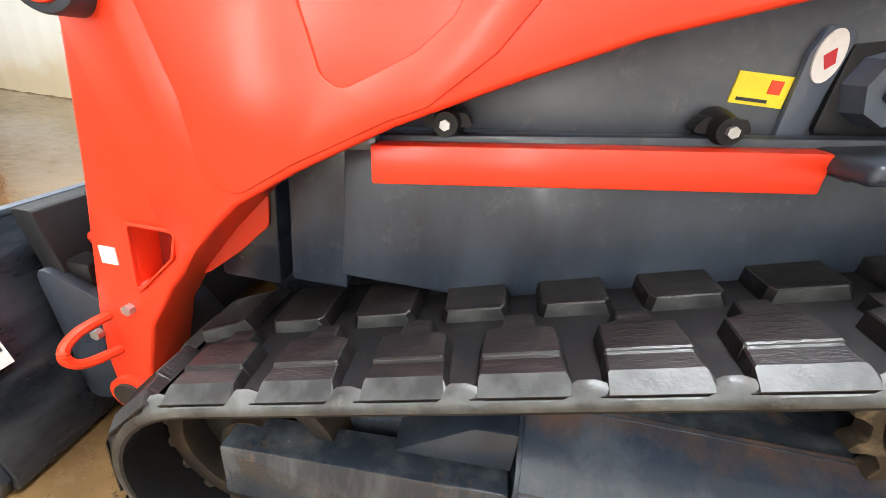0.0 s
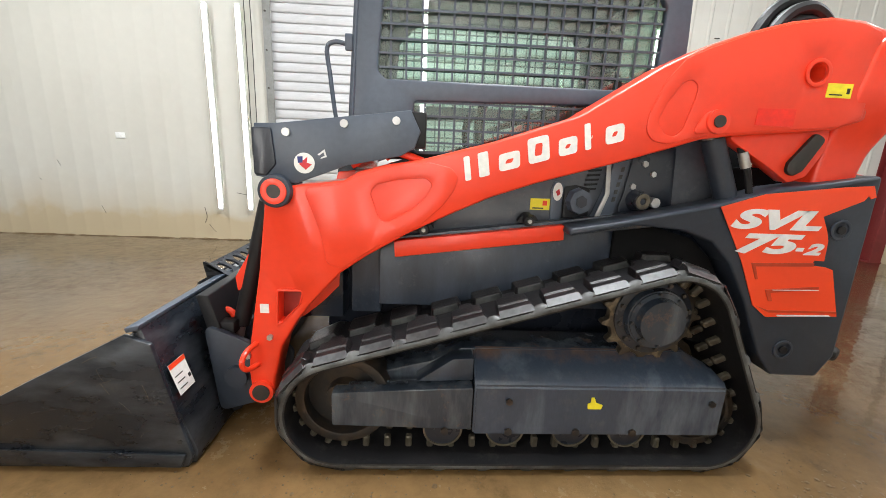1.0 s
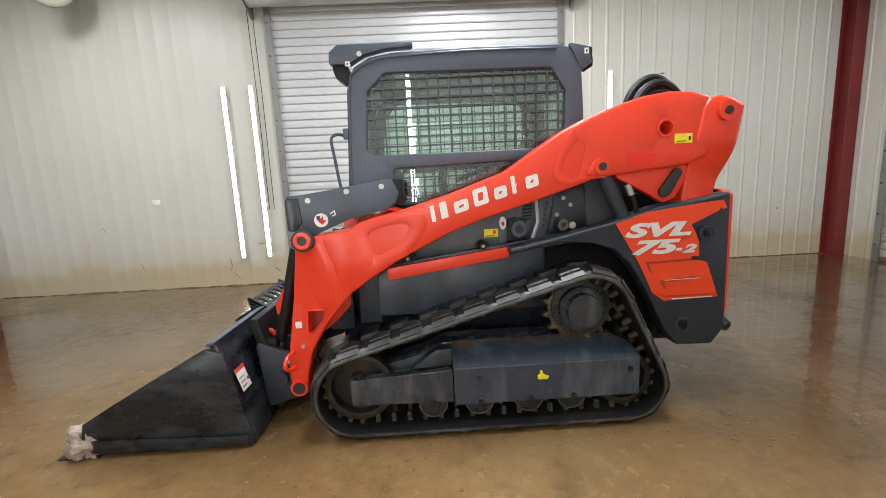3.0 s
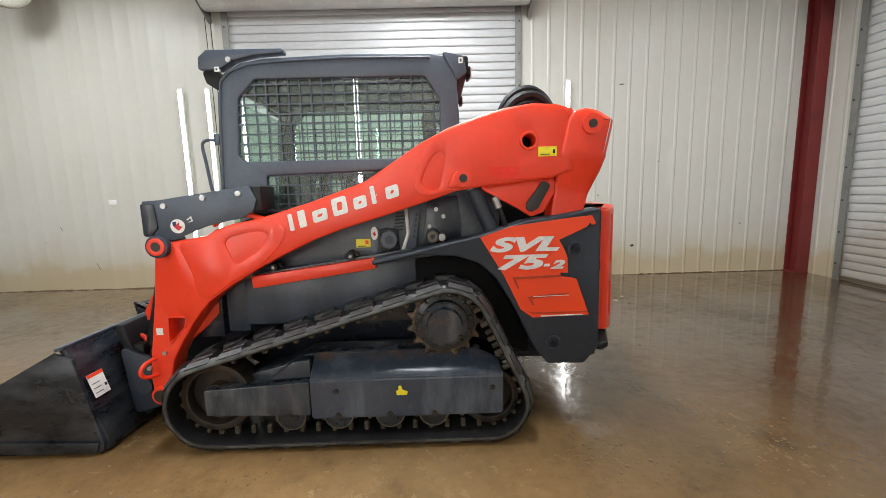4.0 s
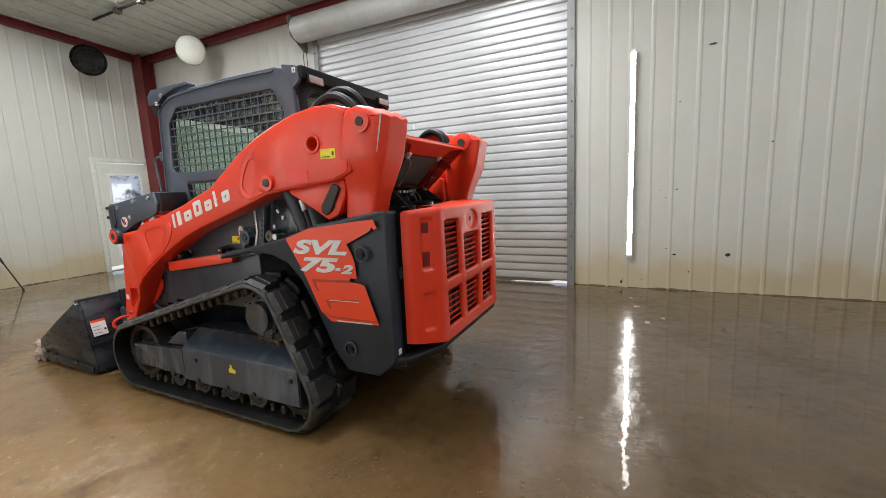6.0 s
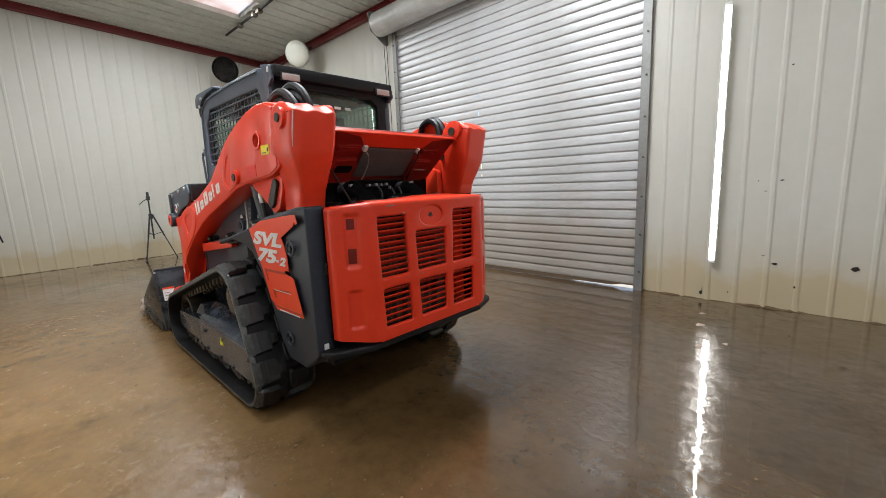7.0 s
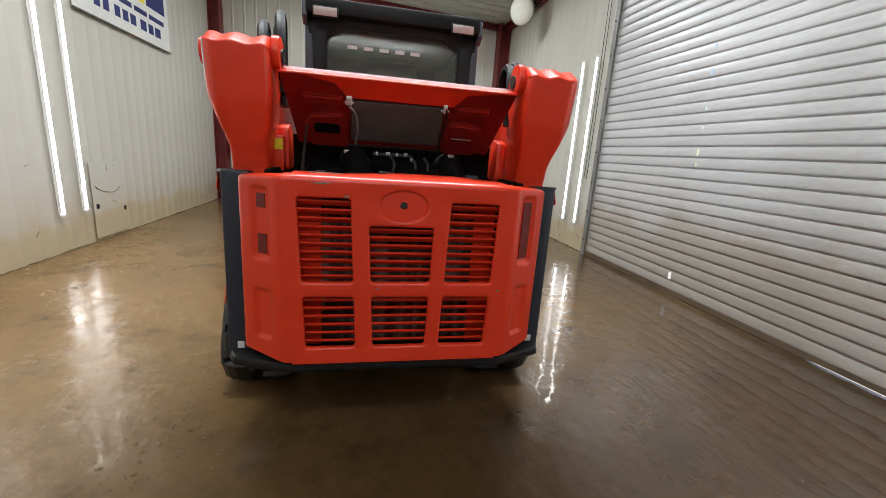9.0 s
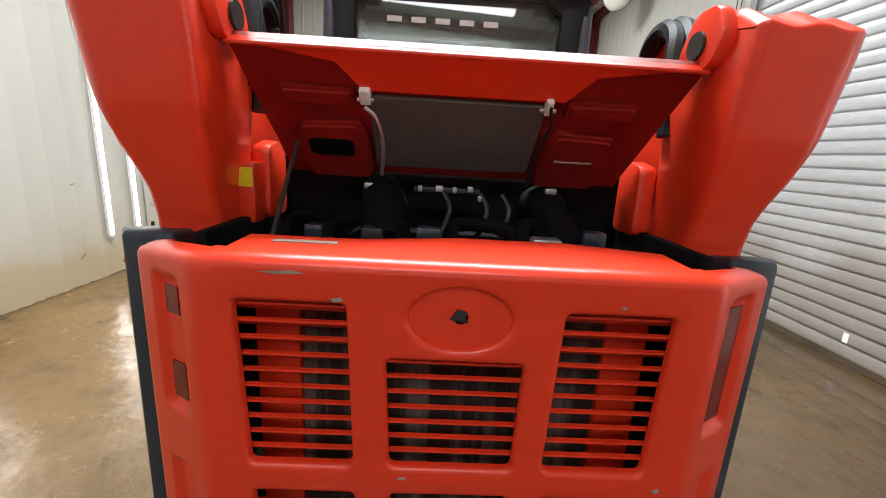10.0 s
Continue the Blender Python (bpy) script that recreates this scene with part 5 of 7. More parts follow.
    part("arm_stop_ring", P(disc_pts(0.124, 1.078, 0.032, 24), 0.164, 0.174, [disc_pts(0.124, 1.078, 0.013, 24)], bevel=0.003), TOOTH, up, "brown worn ring on the stop")
    part("arm_stop_pin", R((0.178, 0.162, 1.075), (0.178, 0.25, 1.075), 0.02, seg=18), STEEL, up, "bright round stop pin")
    # black plate paints the shadow round the plug; no housing stands there
    part("plug_housing", P(rounded([(-0.198, 0.99), (-0.2, 1.12), (-0.15, 1.13), (-0.085, 1.118), (-0.08, 0.99)], 0.012), 0.236, 0.25, bevel=0.004), BLACK, up, "black moulded housing round the plug")
    # highlight on the channel's flange, put in as a strip of bright steel
    part("channel_flange", P(rounded([(-0.075, 0.988), (-0.05, 0.99), (-0.012, 1.1), (-0.022, 1.235), (-0.042, 1.235), (-0.032, 1.1)], 0.006), 0.198, 0.206, bevel=0.002), STEEL, up, "bright worn flange of the channel")
    # the panel stands close behind the arm
    close = 0.065 if Side.mirror else -0.065
    up.location.y = close
    for o in up.children:
        for v_ in o.data.vertices:
            v_.co.x -= 0.01 + 0.08 * (v_.co.x + 0.3)
            v_.co.z -= 0.012
    for x in (-0.79, -0.37):
        z = 0.924 + (x + 0.79) * 0.115
        kb = part("clamp_knob", R((x, 0.1, z), (x, 0.165, z), 0.02, 0.03, seg=14), BLACK, up, "black clamp knob with a bright bolt")
        part("clamp_strap", P(rounded([(x - 0.045, z - 0.012), (x + 0.045, z - 0.002), (x + 0.03, z + 0.018), (x - 0.03, z + 0.014)], 0.008, 3), 0.125, 0.16), BLACK, kb)
        part("bolt", R((x, 0.09, z), (x, 0.1, z), 0.009, seg=6), STEEL, kb, smooth=0)
        kb.location.y = -close
    part("wheel_liner", P(rounded([(-0.02, 0.62), (-0.02, 0.955), (0.15, 0.965), (0.3, 0.925), (0.4, 0.84), (0.49, 0.69), (0.6, 0.46), (0.6, 0.4), (0.3, 0.5)], 0.02), 0.1, 0.118, bevel=0.003), SHADE_BLACK, loader, "black liner behind the track")
    part("hull_strip", P([(-0.98, 0.883), (-0.90, 0.893), (-0.90, 0.868), (-0.98, 0.858)], 0.09, 0.12, bevel=0.002), FRAME, loader)
    part("hull_strip", P([(-0.225, 0.958), (0.1, 0.998), (0.1, 0.972), (-0.225, 0.932)], 0.05, 0.12, bevel=0.003), FRAME, loader)
    # grey bracket on the front of the arm
    br = part("front_bracket", P([(-1.385, 1.298), (-1.31, 1.300), (-0.845, 1.362), (-0.81, 1.29), (-0.83, 1.235), (-0.88, 1.205), (-1.07, 1.165), (-1.25, 1.095), (-1.39, 1.118)], 0.005, 0.02, bevel=0.003), CABGREY, loader, "grey sheet-steel bracket with three bolts")
    part("bracket_top", P([(-1.385, 1.298), (-1.31, 1.302), (-0.845, 1.364), (-0.845, 1.352), (-1.31, 1.288), (-1.385, 1.284)], 0.02, 0.17, bevel=0.002), CABGREY, br)
    part("bracket_front", P(rounded([(-1.392, 1.285), (-1.325, 1.285), (-1.315, 1.16), (-1.35, 1.12), (-1.392, 1.122)], 0.01), -0.004, 0.17, bevel=0.006), BODY, br, "darker folded front of the bracket")
    part("bracket_box", B(-0.85, -0.79, 0.02, 0.2, 1.235, 1.36, bevel=0.008), BLACK, br, "black plastic box")
    for x, z in ((-1.275, 1.272), (-1.075, 1.308), (-0.895, 1.325)):
        part("bolt", R((x, -0.006, z), (x, 0.006, z), 0.014, seg=12), STEEL, br)
    part("round_sticker", P(disc_pts(-1.217, 1.168, 0.036, 30), 0.0015, 0.005), WHITE, br, "round white sticker with a red and blue emblem", smooth=0)
    part("sticker_mark", P([(-1.235, 1.165), (-1.205, 1.19), (-1.208, 1.17), (-1.19, 1.165), (-1.212, 1.145)], -0.0005, 0.0015), REDINK, br, smooth=0)
    part("sticker_mark", P([(-1.24, 1.19), (-1.222, 1.192), (-1.222, 1.17), (-1.238, 1.168)], -0.001, 0.0015), BLUEINK, br, smooth=0)
    part("sticker_mark", P([(-1.17, 1.20), (-1.145, 1.218), (-1.138, 1.192), (-1.16, 1.185), (-1.158, 1.19), (-1.145, 1.196), (-1.149, 1.208), (-1.165, 1.196)], 0.002, 0.005), SILVER, br, smooth=0)
    part("handle_bar", sweep(bmesh.new(), bend([(-1.06, 0.05, 1.165), (-1.0, 0.05, 1.2), (-0.93, 0.05, 1.222), (-0.86, 0.05, 1.21), (-0.8, 0.05, 1.19)]), 0.014), RED, loader, "red bar behind the bracket")
    part("tilt_link", P(rounded([(-1.08, 1.12), (-0.86, 1.2), (-0.84, 1.17), (-1.06, 1.08)], 0.015), 0.06, 0.12, bevel=0.004), BLACK, loader)


def lettering(text, x0, x1, z0, z1, shear, mat, parent):
    """Flat letters on the left fender, facing -y, filling a width and a height."""
    cu = bpy.data.curves.new("letters", "FONT")
    cu.body = text
    cu.shear = shear
    cu.offset = 0.05
    tmp = bpy.data.objects.new("letters", cu)
    scene.collection.objects.link(tmp)
    bpy.context.view_layer.update()
    me = bpy.data.meshes.new_from_object(tmp.evaluated_get(bpy.context.evaluated_depsgraph_get()))
    bpy.data.objects.remove(tmp)
    bm = bmesh.new()
    bm.from_mesh(me)
    bpy.data.meshes.remove(me)
    us, vs = [v.co.x for v in bm.verts], [v.co.y for v in bm.verts]
    for v in bm.verts:
        u, w = (v.co.x - min(us)) / (max(us) - min(us)), (v.co.y - min(vs)) / (max(vs) - min(vs))
        v.co = Vector((x0 + (x1 - x0) * u, -0.0032, z0 + (z1 - z0) * w))
    for f in bm.faces:
        f.smooth = False
    r = bmesh.ops.extrude_face_region(bm, geom=bm.faces[:])
    bmesh.ops.translate(bm, vec=(0, -0.0025, 0), verts=[g for g in r["geom"] if isinstance(g, bmesh.types.BMVert)])
    bmesh.ops.recalc_face_normals(bm, faces=bm.faces)
    return part("lettering", bm, mat, parent, "bold silver lettering", smooth=0)


undercarriage()
arm()
fender = next(o for o in loader.children if o.name.startswith("side_fender"))
for text, x0, x1, z0, z1 in (("SVL", 0.375, 0.738, 0.988, 1.066), ("75", 0.412, 0.68, 0.892, 0.972), ("-", 0.655, 0.689, 0.907, 0.921), ("2", 0.69, 0.768, 0.893, 0.94)):
    lettering(text, x0, x1, z0, z1, 0.3, SILVER, fender)
Side.mirror = True
undercarriage()
arm()
Side.mirror = False

# ---- hull, engine bay, tailgate ----
mid = lambda y: 2 * YC - y
part("hull", P(rounded([(-1.22, 0.42), (-1.18, 0.92), (-1.0, 1.1), (-0.3, 1.2), (0.46, 1.2), (0.46, 1.05), (0.96, 0.95), (0.96, 0.42), (0.7, 0.30), (-1.0, 0.30)], 0.03), 0.29, mid(0.29), bevel=0.008), BODY, loader, "dark grey hull between the tracks")
part("front_crossmember", B(-1.26, -1.12, 0.16, mid(0.16), 0.52, 0.86, bevel=0.01), BODY, loader)
eng = part("engine_block", B(0.46, 0.88, 0.42, 1.0, 0.95, 1.17, bevel=0.03), SHADE_BLACK, loader, "dirty black engine in the open bay")
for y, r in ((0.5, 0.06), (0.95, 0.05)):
    part("air_duct", sweep(bmesh.new(), bend([(0.52, y, 1.1), (0.55, y, 1.24), (0.66, y + 0.02, 1.26), (0.8, y + 0.04, 1.16)]), r, 12), SHADE_BLACK, eng)
part("engine_rail", B(0.66, 0.675, 0.60, 0.78, 1.285, 1.3, bevel=0.003), PIN, eng, "worn metal rail over the engine")
for y, w, z in ((0.612, 0.012, 1.3), (0.66, 0.02, 1.302), (0.705, 0.012, 1.3), (0.745, 0.016, 1.303), (0.775, 0.01, 1.28), (0.955, 0.03, 1.31), (0.985, 0.014, 1.29), (0.47, 0.025, 1.3)):
    part("rail_clip", B(0.672, 0.69, y, y + w, z - 0.012, z + 0.004, bevel=0.002), STEEL, eng, "bright metal clip")
for y in (0.56, 0.68, 0.78, 0.84):
    part("engine_pipe", sweep(bmesh.new(), bend([(0.68, y, 1.29), (0.7, y + 0.02, 1.24), (0.74, y - 0.02, 1.15)]), 0.007), PIN, eng)
rng_e = random.Random(3)
for i in range(7):
    y = 0.34 + i * 0.11
    part("engine_hose", sweep(bmesh.new(), bend([(0.62, y, 1.05 + rng_e.uniform(0, 0.1)), (0.7, y + rng_e.uniform(-0.08, 0.08), 1.2), (0.82, y + rng_e.uniform(-0.1, 0.1), 1.21 + rng_e.uniform(-0.02, 0.02)), (0.93, y + rng_e.uniform(-0.05, 0.05), 1.1)]), rng_e.uniform(0.008, 0.02)), SHADE_BLACK, eng)
for i in range(6):
    y = 0.36 + i * 0.13
    x = 0.72 + rng_e.uniform(0, 0.15)
    part("engine_fitting", B(x, x + 0.04, y, y + rng_e.uniform(0.03, 0.07), 1.17, 1.2 + rng_e.uniform(0, 0.03), bevel=0.006), rng_e.choice((PIN, FRAME, STEEL)), eng)
part("bay_wall", B(0.55, 0.57, 0.2, mid(0.2), 1.1, 1.36, bevel=0.004), SHADE_BLACK, loader)
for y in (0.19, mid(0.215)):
    part("bay_side", B(0.46, 0.99, y, y + 0.025, 0.9, 1.215, bevel=0.004), SHADE_BLACK, loader)
part("gas_strut", R((0.74, 0.315, 1.40), (0.93, 0.318, 1.2), 0.0055, seg=10), PIN, loader, "thin steel gas strut holding the lid")

# tailgate: a shell with bevelled corners and two rows of three louvred openings
def tailgate():
    tg_top, tg_bot, xr = 1.19, 0.475, 1.132
    outer = [(0.30, tg_top), (mid(0.30), tg_top), (mid(0.30), tg_bot), (0.30, tg_bot)]
    cols = [((0.323, 0.514), (0.35, 0.539)), ((0.579, 0.834), (0.609, 0.82)), ((0.896, 1.091), (0.878, 1.07))]
    holes, spans = [], []
    for i, ((a0, a1), (b0, b1)) in enumerate(cols):
        top = 1.132 if i != 1 else 1.032
        def edge(z, a0=a0, a1=a1, b0=b0, b1=b1):
            f = (1.132 - z) / (1.132 - 0.542)
            return a0 + (b0 - a0) * f, a1 + (b1 - a1) * f
        for zt, zb in ((top, 0.812), (0.75, 0.542)):
            (l0, r0), (l1, r1) = edge(zt), edge(zb)
            holes.append(rounded([(l0, zt), (r0, zt), (r1, zb), (l1, zb)], 0.014, 4))
            spans.append((edge, zt, zb))
    logo = disc_pts(YC, 1.113, 0.09, 32, 0.056)
    bm = P(outer, xr - 0.02, xr, holes + [logo], axis="x")
    es = [e for e in bm.edges if len(e.link_faces) == 2 and e.calc_face_angle(0) > 0.9 and all(v.co.x > xr - 0.001 and 0.305 < v.co.y < mid(0.305) and v.co.z < 1.186 and v.co.z > tg_bot + 0.01 for v in e.verts)]
    bmesh.ops.bevel(bm, geom=es, offset=0.012, segments=3, affect="EDGES", profile=0.5)
    tg = part("tailgate", bm, RED, loader, "orange-red moulded tailgate with six louvred openings", smooth=45)
    crown = [(0.0, 1.19), (-0.0015, 1.197), (-0.006, 1.204), (-0.014, 1.21), (-0.026, 1.213), (-0.145, 1.216), (-0.147, 1.203)]
    bm = bmesh.new()
    rows = [[bm.verts.new((xr + dx, y, z + (0.012 if y > 0.5 and y < 0.95 and dx < -0.03 else 0.0))) for dx, z in crown] for y in (0.30, 0.5, YC, mid(0.5), mid(0.30))]
    for a, b in zip(rows, rows[1:]):
        for j in range(len(crown) - 1):
            bm.faces.new((a[j], b[j], b[j + 1], a[j + 1]))
    bmesh.ops.recalc_face_normals(bm, faces=bm.faces)
    part("tailgate_crown", bm, RED, tg, smooth=60)
    part("logo_recess", P(logo, xr - 0.03, xr - 0.012, [disc_pts(YC, 1.115, 0.014, 12)], axis="x"), RED, tg)
    part("logo_hole", P(rounded([(YC - 0.022, 1.111), (YC + 0.018, 1.105), (YC + 0.006, 1.115), (YC + 0.014, 1.125), (YC - 0.008, 1.131), (YC - 0.01, 1.121)], 0.004), xr - 0.012, xr - 0.0095, axis="x"), INK, tg, "dark ragged mark where the emblem is missing", smooth=0)
    for edge, zt, zb in spans:
        n = max(3, round((zt - zb) / 0.033))
        for i in range(n):
            z = zb + (zt - zb) * (i + 0.5) / n
            l, r = edge(z)
            bm = bmesh.new()
            sec = [(xr - 0.031, z + 0.0075), (xr - 0.0215, z + 0.0065), (xr - 0.0215, z + 0.003), (xr - 0.054, z - 0.018), (xr - 0.057, z - 0.015)]
            e = [[bm.verts.new((x, y, zz)) for x, zz in sec] for y in (l - 0.02, r + 0.02)]
            for j in range(5):
                bm.faces.new((e[0][j - 1], e[0][j], e[1][j], e[1][j - 1]))
            bm.faces.new(e[0][::-1])
            bm.faces.new(e[1])
            bmesh.ops.recalc_face_normals(bm, faces=bm.faces)
            part("louvre", bm, RED, tg, smooth=0)
    # bevelled corner wings
    for s in (0, 1):
        Side.mirror = bool(s)
        wing = bmesh.new()
        plan = rounded([(1.132, 0.30), (1.132, 0.262), (1.066, 0.150), (1.040, 0.108), (0.994, 0.104)], [0, 0.09, 0.0, 0.04, 0.0], 6)
        fine = [plan[0]]
        for (ax, ay), (bx, by) in zip(plan, plan[1:]):
            steps = max(1, math.ceil(math.hypot(bx - ax, by - ay) / 0.008))
            fine += [(ax + (bx - ax) * q / steps, ay + (by - ay) * q / steps) for q in range(1, steps + 1)]
        plan = fine
        p0, p1 = Vector((1.132, 0.262)), Vector((1.066, 0.150))
        pockets = ((0.30, 0.93, 0.885, 1.162), (0.30, 0.95, 0.568, 0.775)) if s == 0 else ((0.22, 0.94, 0.885, 1.17), (0.28, 0.93, 0.568, 0.79))

        def sunk(x, y, z):
            """How deep the moulded pockets of the corner go here."""
            u = (Vector((x, y)) - p0).dot(p1 - p0) / (p1 - p0).length
            depth = 0.0
            for u0, u1, z0, z1 in pockets:
                u0, u1, r = u0 * 0.13, u1 * 0.13, 0.016
                du = max(0.0, abs(u - (u0 + u1) / 2) - (u1 - u0) / 2 + r)
                dz = max(0.0, abs(z - (z0 + z1) / 2) - (z1 - z0) / 2 + r)
                f = max(0.0, min(1.0, (r - math.hypot(du, dz)) / 0.013))
                depth = max(depth, 0.013 * f * f * (3 - 2 * f))
            return depth
        rows = []
        for i, (x, y) in enumerate(plan):
            q = plan[max(0, i - 1)], plan[min(len(plan) - 1, i + 1)]
            t = Vector((q[1][0] - q[0][0], q[1][1] - q[0][1]))
            n = Vector((t.y, -t.x)).normalized()
            if n.y > 0 or i == 0:
                n = Vector((-1.0, 0.0)) if i == 0 else -n
            inward = -n if n.x > 0 else n
            if inward.x > 0:
                inward = -inward
            inward = Vector((-abs(inward.x), abs(inward.y)))
            f = max(0.0, min(1.0, (0.28 - y) / 0.17))
            low = 0.475 + 0.035 * f
            prof = [(0.03, low), (0.0, low + 0.008), *[(sunk(x, y, 0.53 + 0.008 * q), 0.53 + 0.008 * q) for q in range(81)], (0.0, 1.187 - 0.01 * f), (0.0015, 1.195 - 0.01 * f), (0.006, 1.203 - 0.012 * f), (0.014, 1.209 - 0.014 * f), (0.05, 1.213 - 0.014 * f), (0.05, 1.195 - 0.014 * f)]
            rows.append([wing.verts.new((x + inward.x * d, y + inward.y * d, z)) for d, z in prof])
        for a_, c_ in zip(rows, rows[1:]):
            for j in range(len(rows[0]) - 1):
                wing.faces.new((a_[j], a_[j + 1], c_[j + 1], c_[j]))
        bmesh.ops.recalc_face_normals(wing, faces=wing.faces)
        if sum(fc.normal.x for fc in wing.faces) < 0:
            bmesh.ops.reverse_faces(wing, faces=wing.faces)
        bmesh.ops.solidify(wing, geom=wing.faces[:], thickness=0.004)
        # dark strip fills the gap beside the tailgate with painted shade
        part("gate_seal", B(0.955, 0.997, 0.114, 0.13, 0.48, 1.19), SHADE_BLACK, tg, "black gap beside the tailgate", smooth=0)
        part("corner_wing", wing, RED, tg, "rounded corner of the tailgate", smooth=60)

        def on_wing(u0, u1, z0, z1, lift, mat, name, label=""):
            """A low block on the sloping corner face; u runs from its inner to its outer edge."""
            d = p1 - p0
            nrm = Vector((-d.y, d.x)).normalized()
            if nrm.x < 0:
                nrm = -nrm
            bm = bmesh.new()
            a, b = p0 + d * u0, p0 + d * u1
            vs = [bm.verts.new((q.x + nrm.x * o, q.y + nrm.y * o, z)) for o in (lift - 0.008, lift) for q, z in ((a, z0), (b, z0), (b, z1), (a, z1))]
            for f in ((0, 3, 2, 1), (4, 5, 6, 7), (0, 1, 5, 4), (1, 2, 6, 5), (2, 3, 7, 6), (3, 0, 4, 7)):
                bm.faces.new([vs[j] for j in f])
            bmesh.ops.recalc_face_normals(bm, faces=bm.faces)
            part(name, bm, mat, tg, label, smooth=0)
        if s == 0:
            on_wing(0.5, 0.8, 1.082, 1.135, -0.010, REDLENS, "tail_lamp_hole", "dark empty tail lamp opening")
            on_wing(0.48, 0.8, 0.91, 0.985, -0.010, REDLENS, "tail_lamp_hole", "dark empty tail lamp opening")
        else:
            on_wing(0.4, 0.8, 0.91, 1.145, -0.009, REDLENS, "tail_lamp", "long dark red tail lamp")
    Side.mirror = False
    part("bare_patch", B(1.02, 1.04, 0.36, 0.48, 1.2145, 1.2165), MUD, tg, "scuffed pale strip on the lip", smooth=0)
    for y, z, w, h in ((0.41, 1.186, 0.04, 0.0035), (0.50, 1.142, 0.012, 0.005), (1.11, 0.78, 0.008, 0.006), (0.62, 0.79, 0.01, 0.004), (0.99, 1.15, 0.006, 0.004)):
        part("paint_chip", P([(y - w, z), (y - w * 0.3, z - h), (y + w, z - h * 0.4), (y + w * 0.5, z + h)], xr, xr + 0.0012, axis="x"), MUD, tg, "small pale chip in the paint", smooth=0)
    part("cooler", B(0.965, 1.0, 0.40, mid(0.40), 0.5, 1.16), COOLER, loader, "dusty oil cooler behind the louvres", smooth=0)
    for y in (0.31, mid(0.40)):
        part("cooler_shroud", B(0.975, 1.012, y, y + 0.088, 0.5, 1.16, bevel=0.004), RED, tg, "red shroud beside the cooler")
    part("latch_gap", B(0.975, 0.992, 0.095, 0.101, 0.86, 0.92), INK, tg, smooth=0)
    bm = P(rounded([(0.035, 0.99), (0.06, 1.035), (0.27, 1.112), (mid(0.27), 1.112), (mid(0.06), 1.035), (mid(0.035), 0.99), (mid(0.035), 0.9), (0.035, 0.9)], 0.02), 0.425, 0.466, axis="z", bevel=0.012)
    bmesh.ops.rotate(bm, cent=(0, 0, 0), matrix=Matrix.Identity(3), verts=bm.verts)
    for v in bm.verts:
        v.co.x, v.co.y = v.co.y, v.co.x
    bmesh.ops.reverse_faces(bm, faces=bm.faces)
    bp_ = part("rear_bumper", bm, BLACK, loader, "black steel rear bumper bar", smooth=50)
    for y in (0.055, mid(0.055)):
        part("tow_eye", P(disc_pts(0.995, 0.437, 0.022, 20), y - 0.008, y + 0.012, [disc_pts(0.995, 0.437, 0.011, 20)], bevel=0.003), PIN, bp_)
    part("belly_plate", B(0.5, 0.98, 0.1, mid(0.1), 0.37, 0.405, bevel=0.006), BLACK, loader)


tailgate()

# raised engine lid
def lid():
    hinge, tip = Vector((0.63, 0, 1.325)), Vector((0.905, 0, 1.592))
    d = (tip - hinge)
    n = Vector((-d.z, 0, d.x)).normalized()
    a, b = 0.232, mid(0.225)
    bm = bmesh.new()
    vs = []
    for off in (0.0, 0.014):
        for p, y in ((hinge, a + 0.035), (tip, a), (tip, b), (hinge, b - 0.04)):
            vs.append(bm.verts.new((p.x + n.x * off, y, p.z + n.z * off)))
    for f in ((0, 1, 2, 3), (7, 6, 5, 4), (0, 4, 5, 1), (1, 5, 6, 2), (2, 6, 7, 3), (3, 7, 4, 0)):
        bm.faces.new([vs[j] for j in f])
    bmesh.ops.recalc_face_normals(bm, faces=bm.faces)
    ld = part("engine_lid", bm, RED_SHADED, loader, "raised orange-red engine lid, seen from beneath", smooth=0)

    def under(name, f0, f1, y0, y1, t, mat, label="", base=0.0):
        bm = bmesh.new()
        vs = [bm.verts.new((hinge.x + d.x * f - n.x * o, y, hinge.z + d.z * f - n.z * o)) for o in (base, base + t) for f, y in ((f0, y0), (f1, y0), (f1, y1), (f0, y1))]
        for q in ((0, 1, 2, 3), (7, 6, 5, 4), (0, 4, 5, 1), (1, 5, 6, 2), (2, 6, 7, 3), (3, 7, 4, 0)):
            bm.faces.new([vs[j] for j in q])
        bmesh.ops.recalc_face_normals(bm, faces=bm.faces)
        bmesh.ops.bevel(bm, geom=bm.edges[:], offset=min(0.003, t * 0.3), segments=1, affect="EDGES")
        return part(name, bm, mat, ld, label, smooth=0)
    def pressed(name, pts, t, mat, label="", base=0.0, r=0.0, bevel=0.003):
        """A raised shape on the underside; pts: share of the way from hinge to tip, and y."""
        bm = bmesh.new()
        pts = rounded([(f * d.length, y) for f, y in pts], r, 4) if r else [(f * d.length, y) for f, y in pts]
        lo, hi = [[bm.verts.new(hinge + d.normalized() * f - n * o + Vector((0, y, 0))) for f, y in pts] for o in (base, base + t)]
        bm.faces.new(lo)
        top = bm.faces.new(hi)
        for j in range(len(pts)):
            bm.faces.new((lo[j - 1], lo[j], hi[j], hi[j - 1]))
        bmesh.ops.recalc_face_normals(bm, faces=bm.faces)
        if bevel:
            bmesh.ops.bevel(bm, geom=list(top.edges), offset=bevel, segments=2, affect="EDGES")
        return part(name, bm, mat, ld, label, smooth=40)
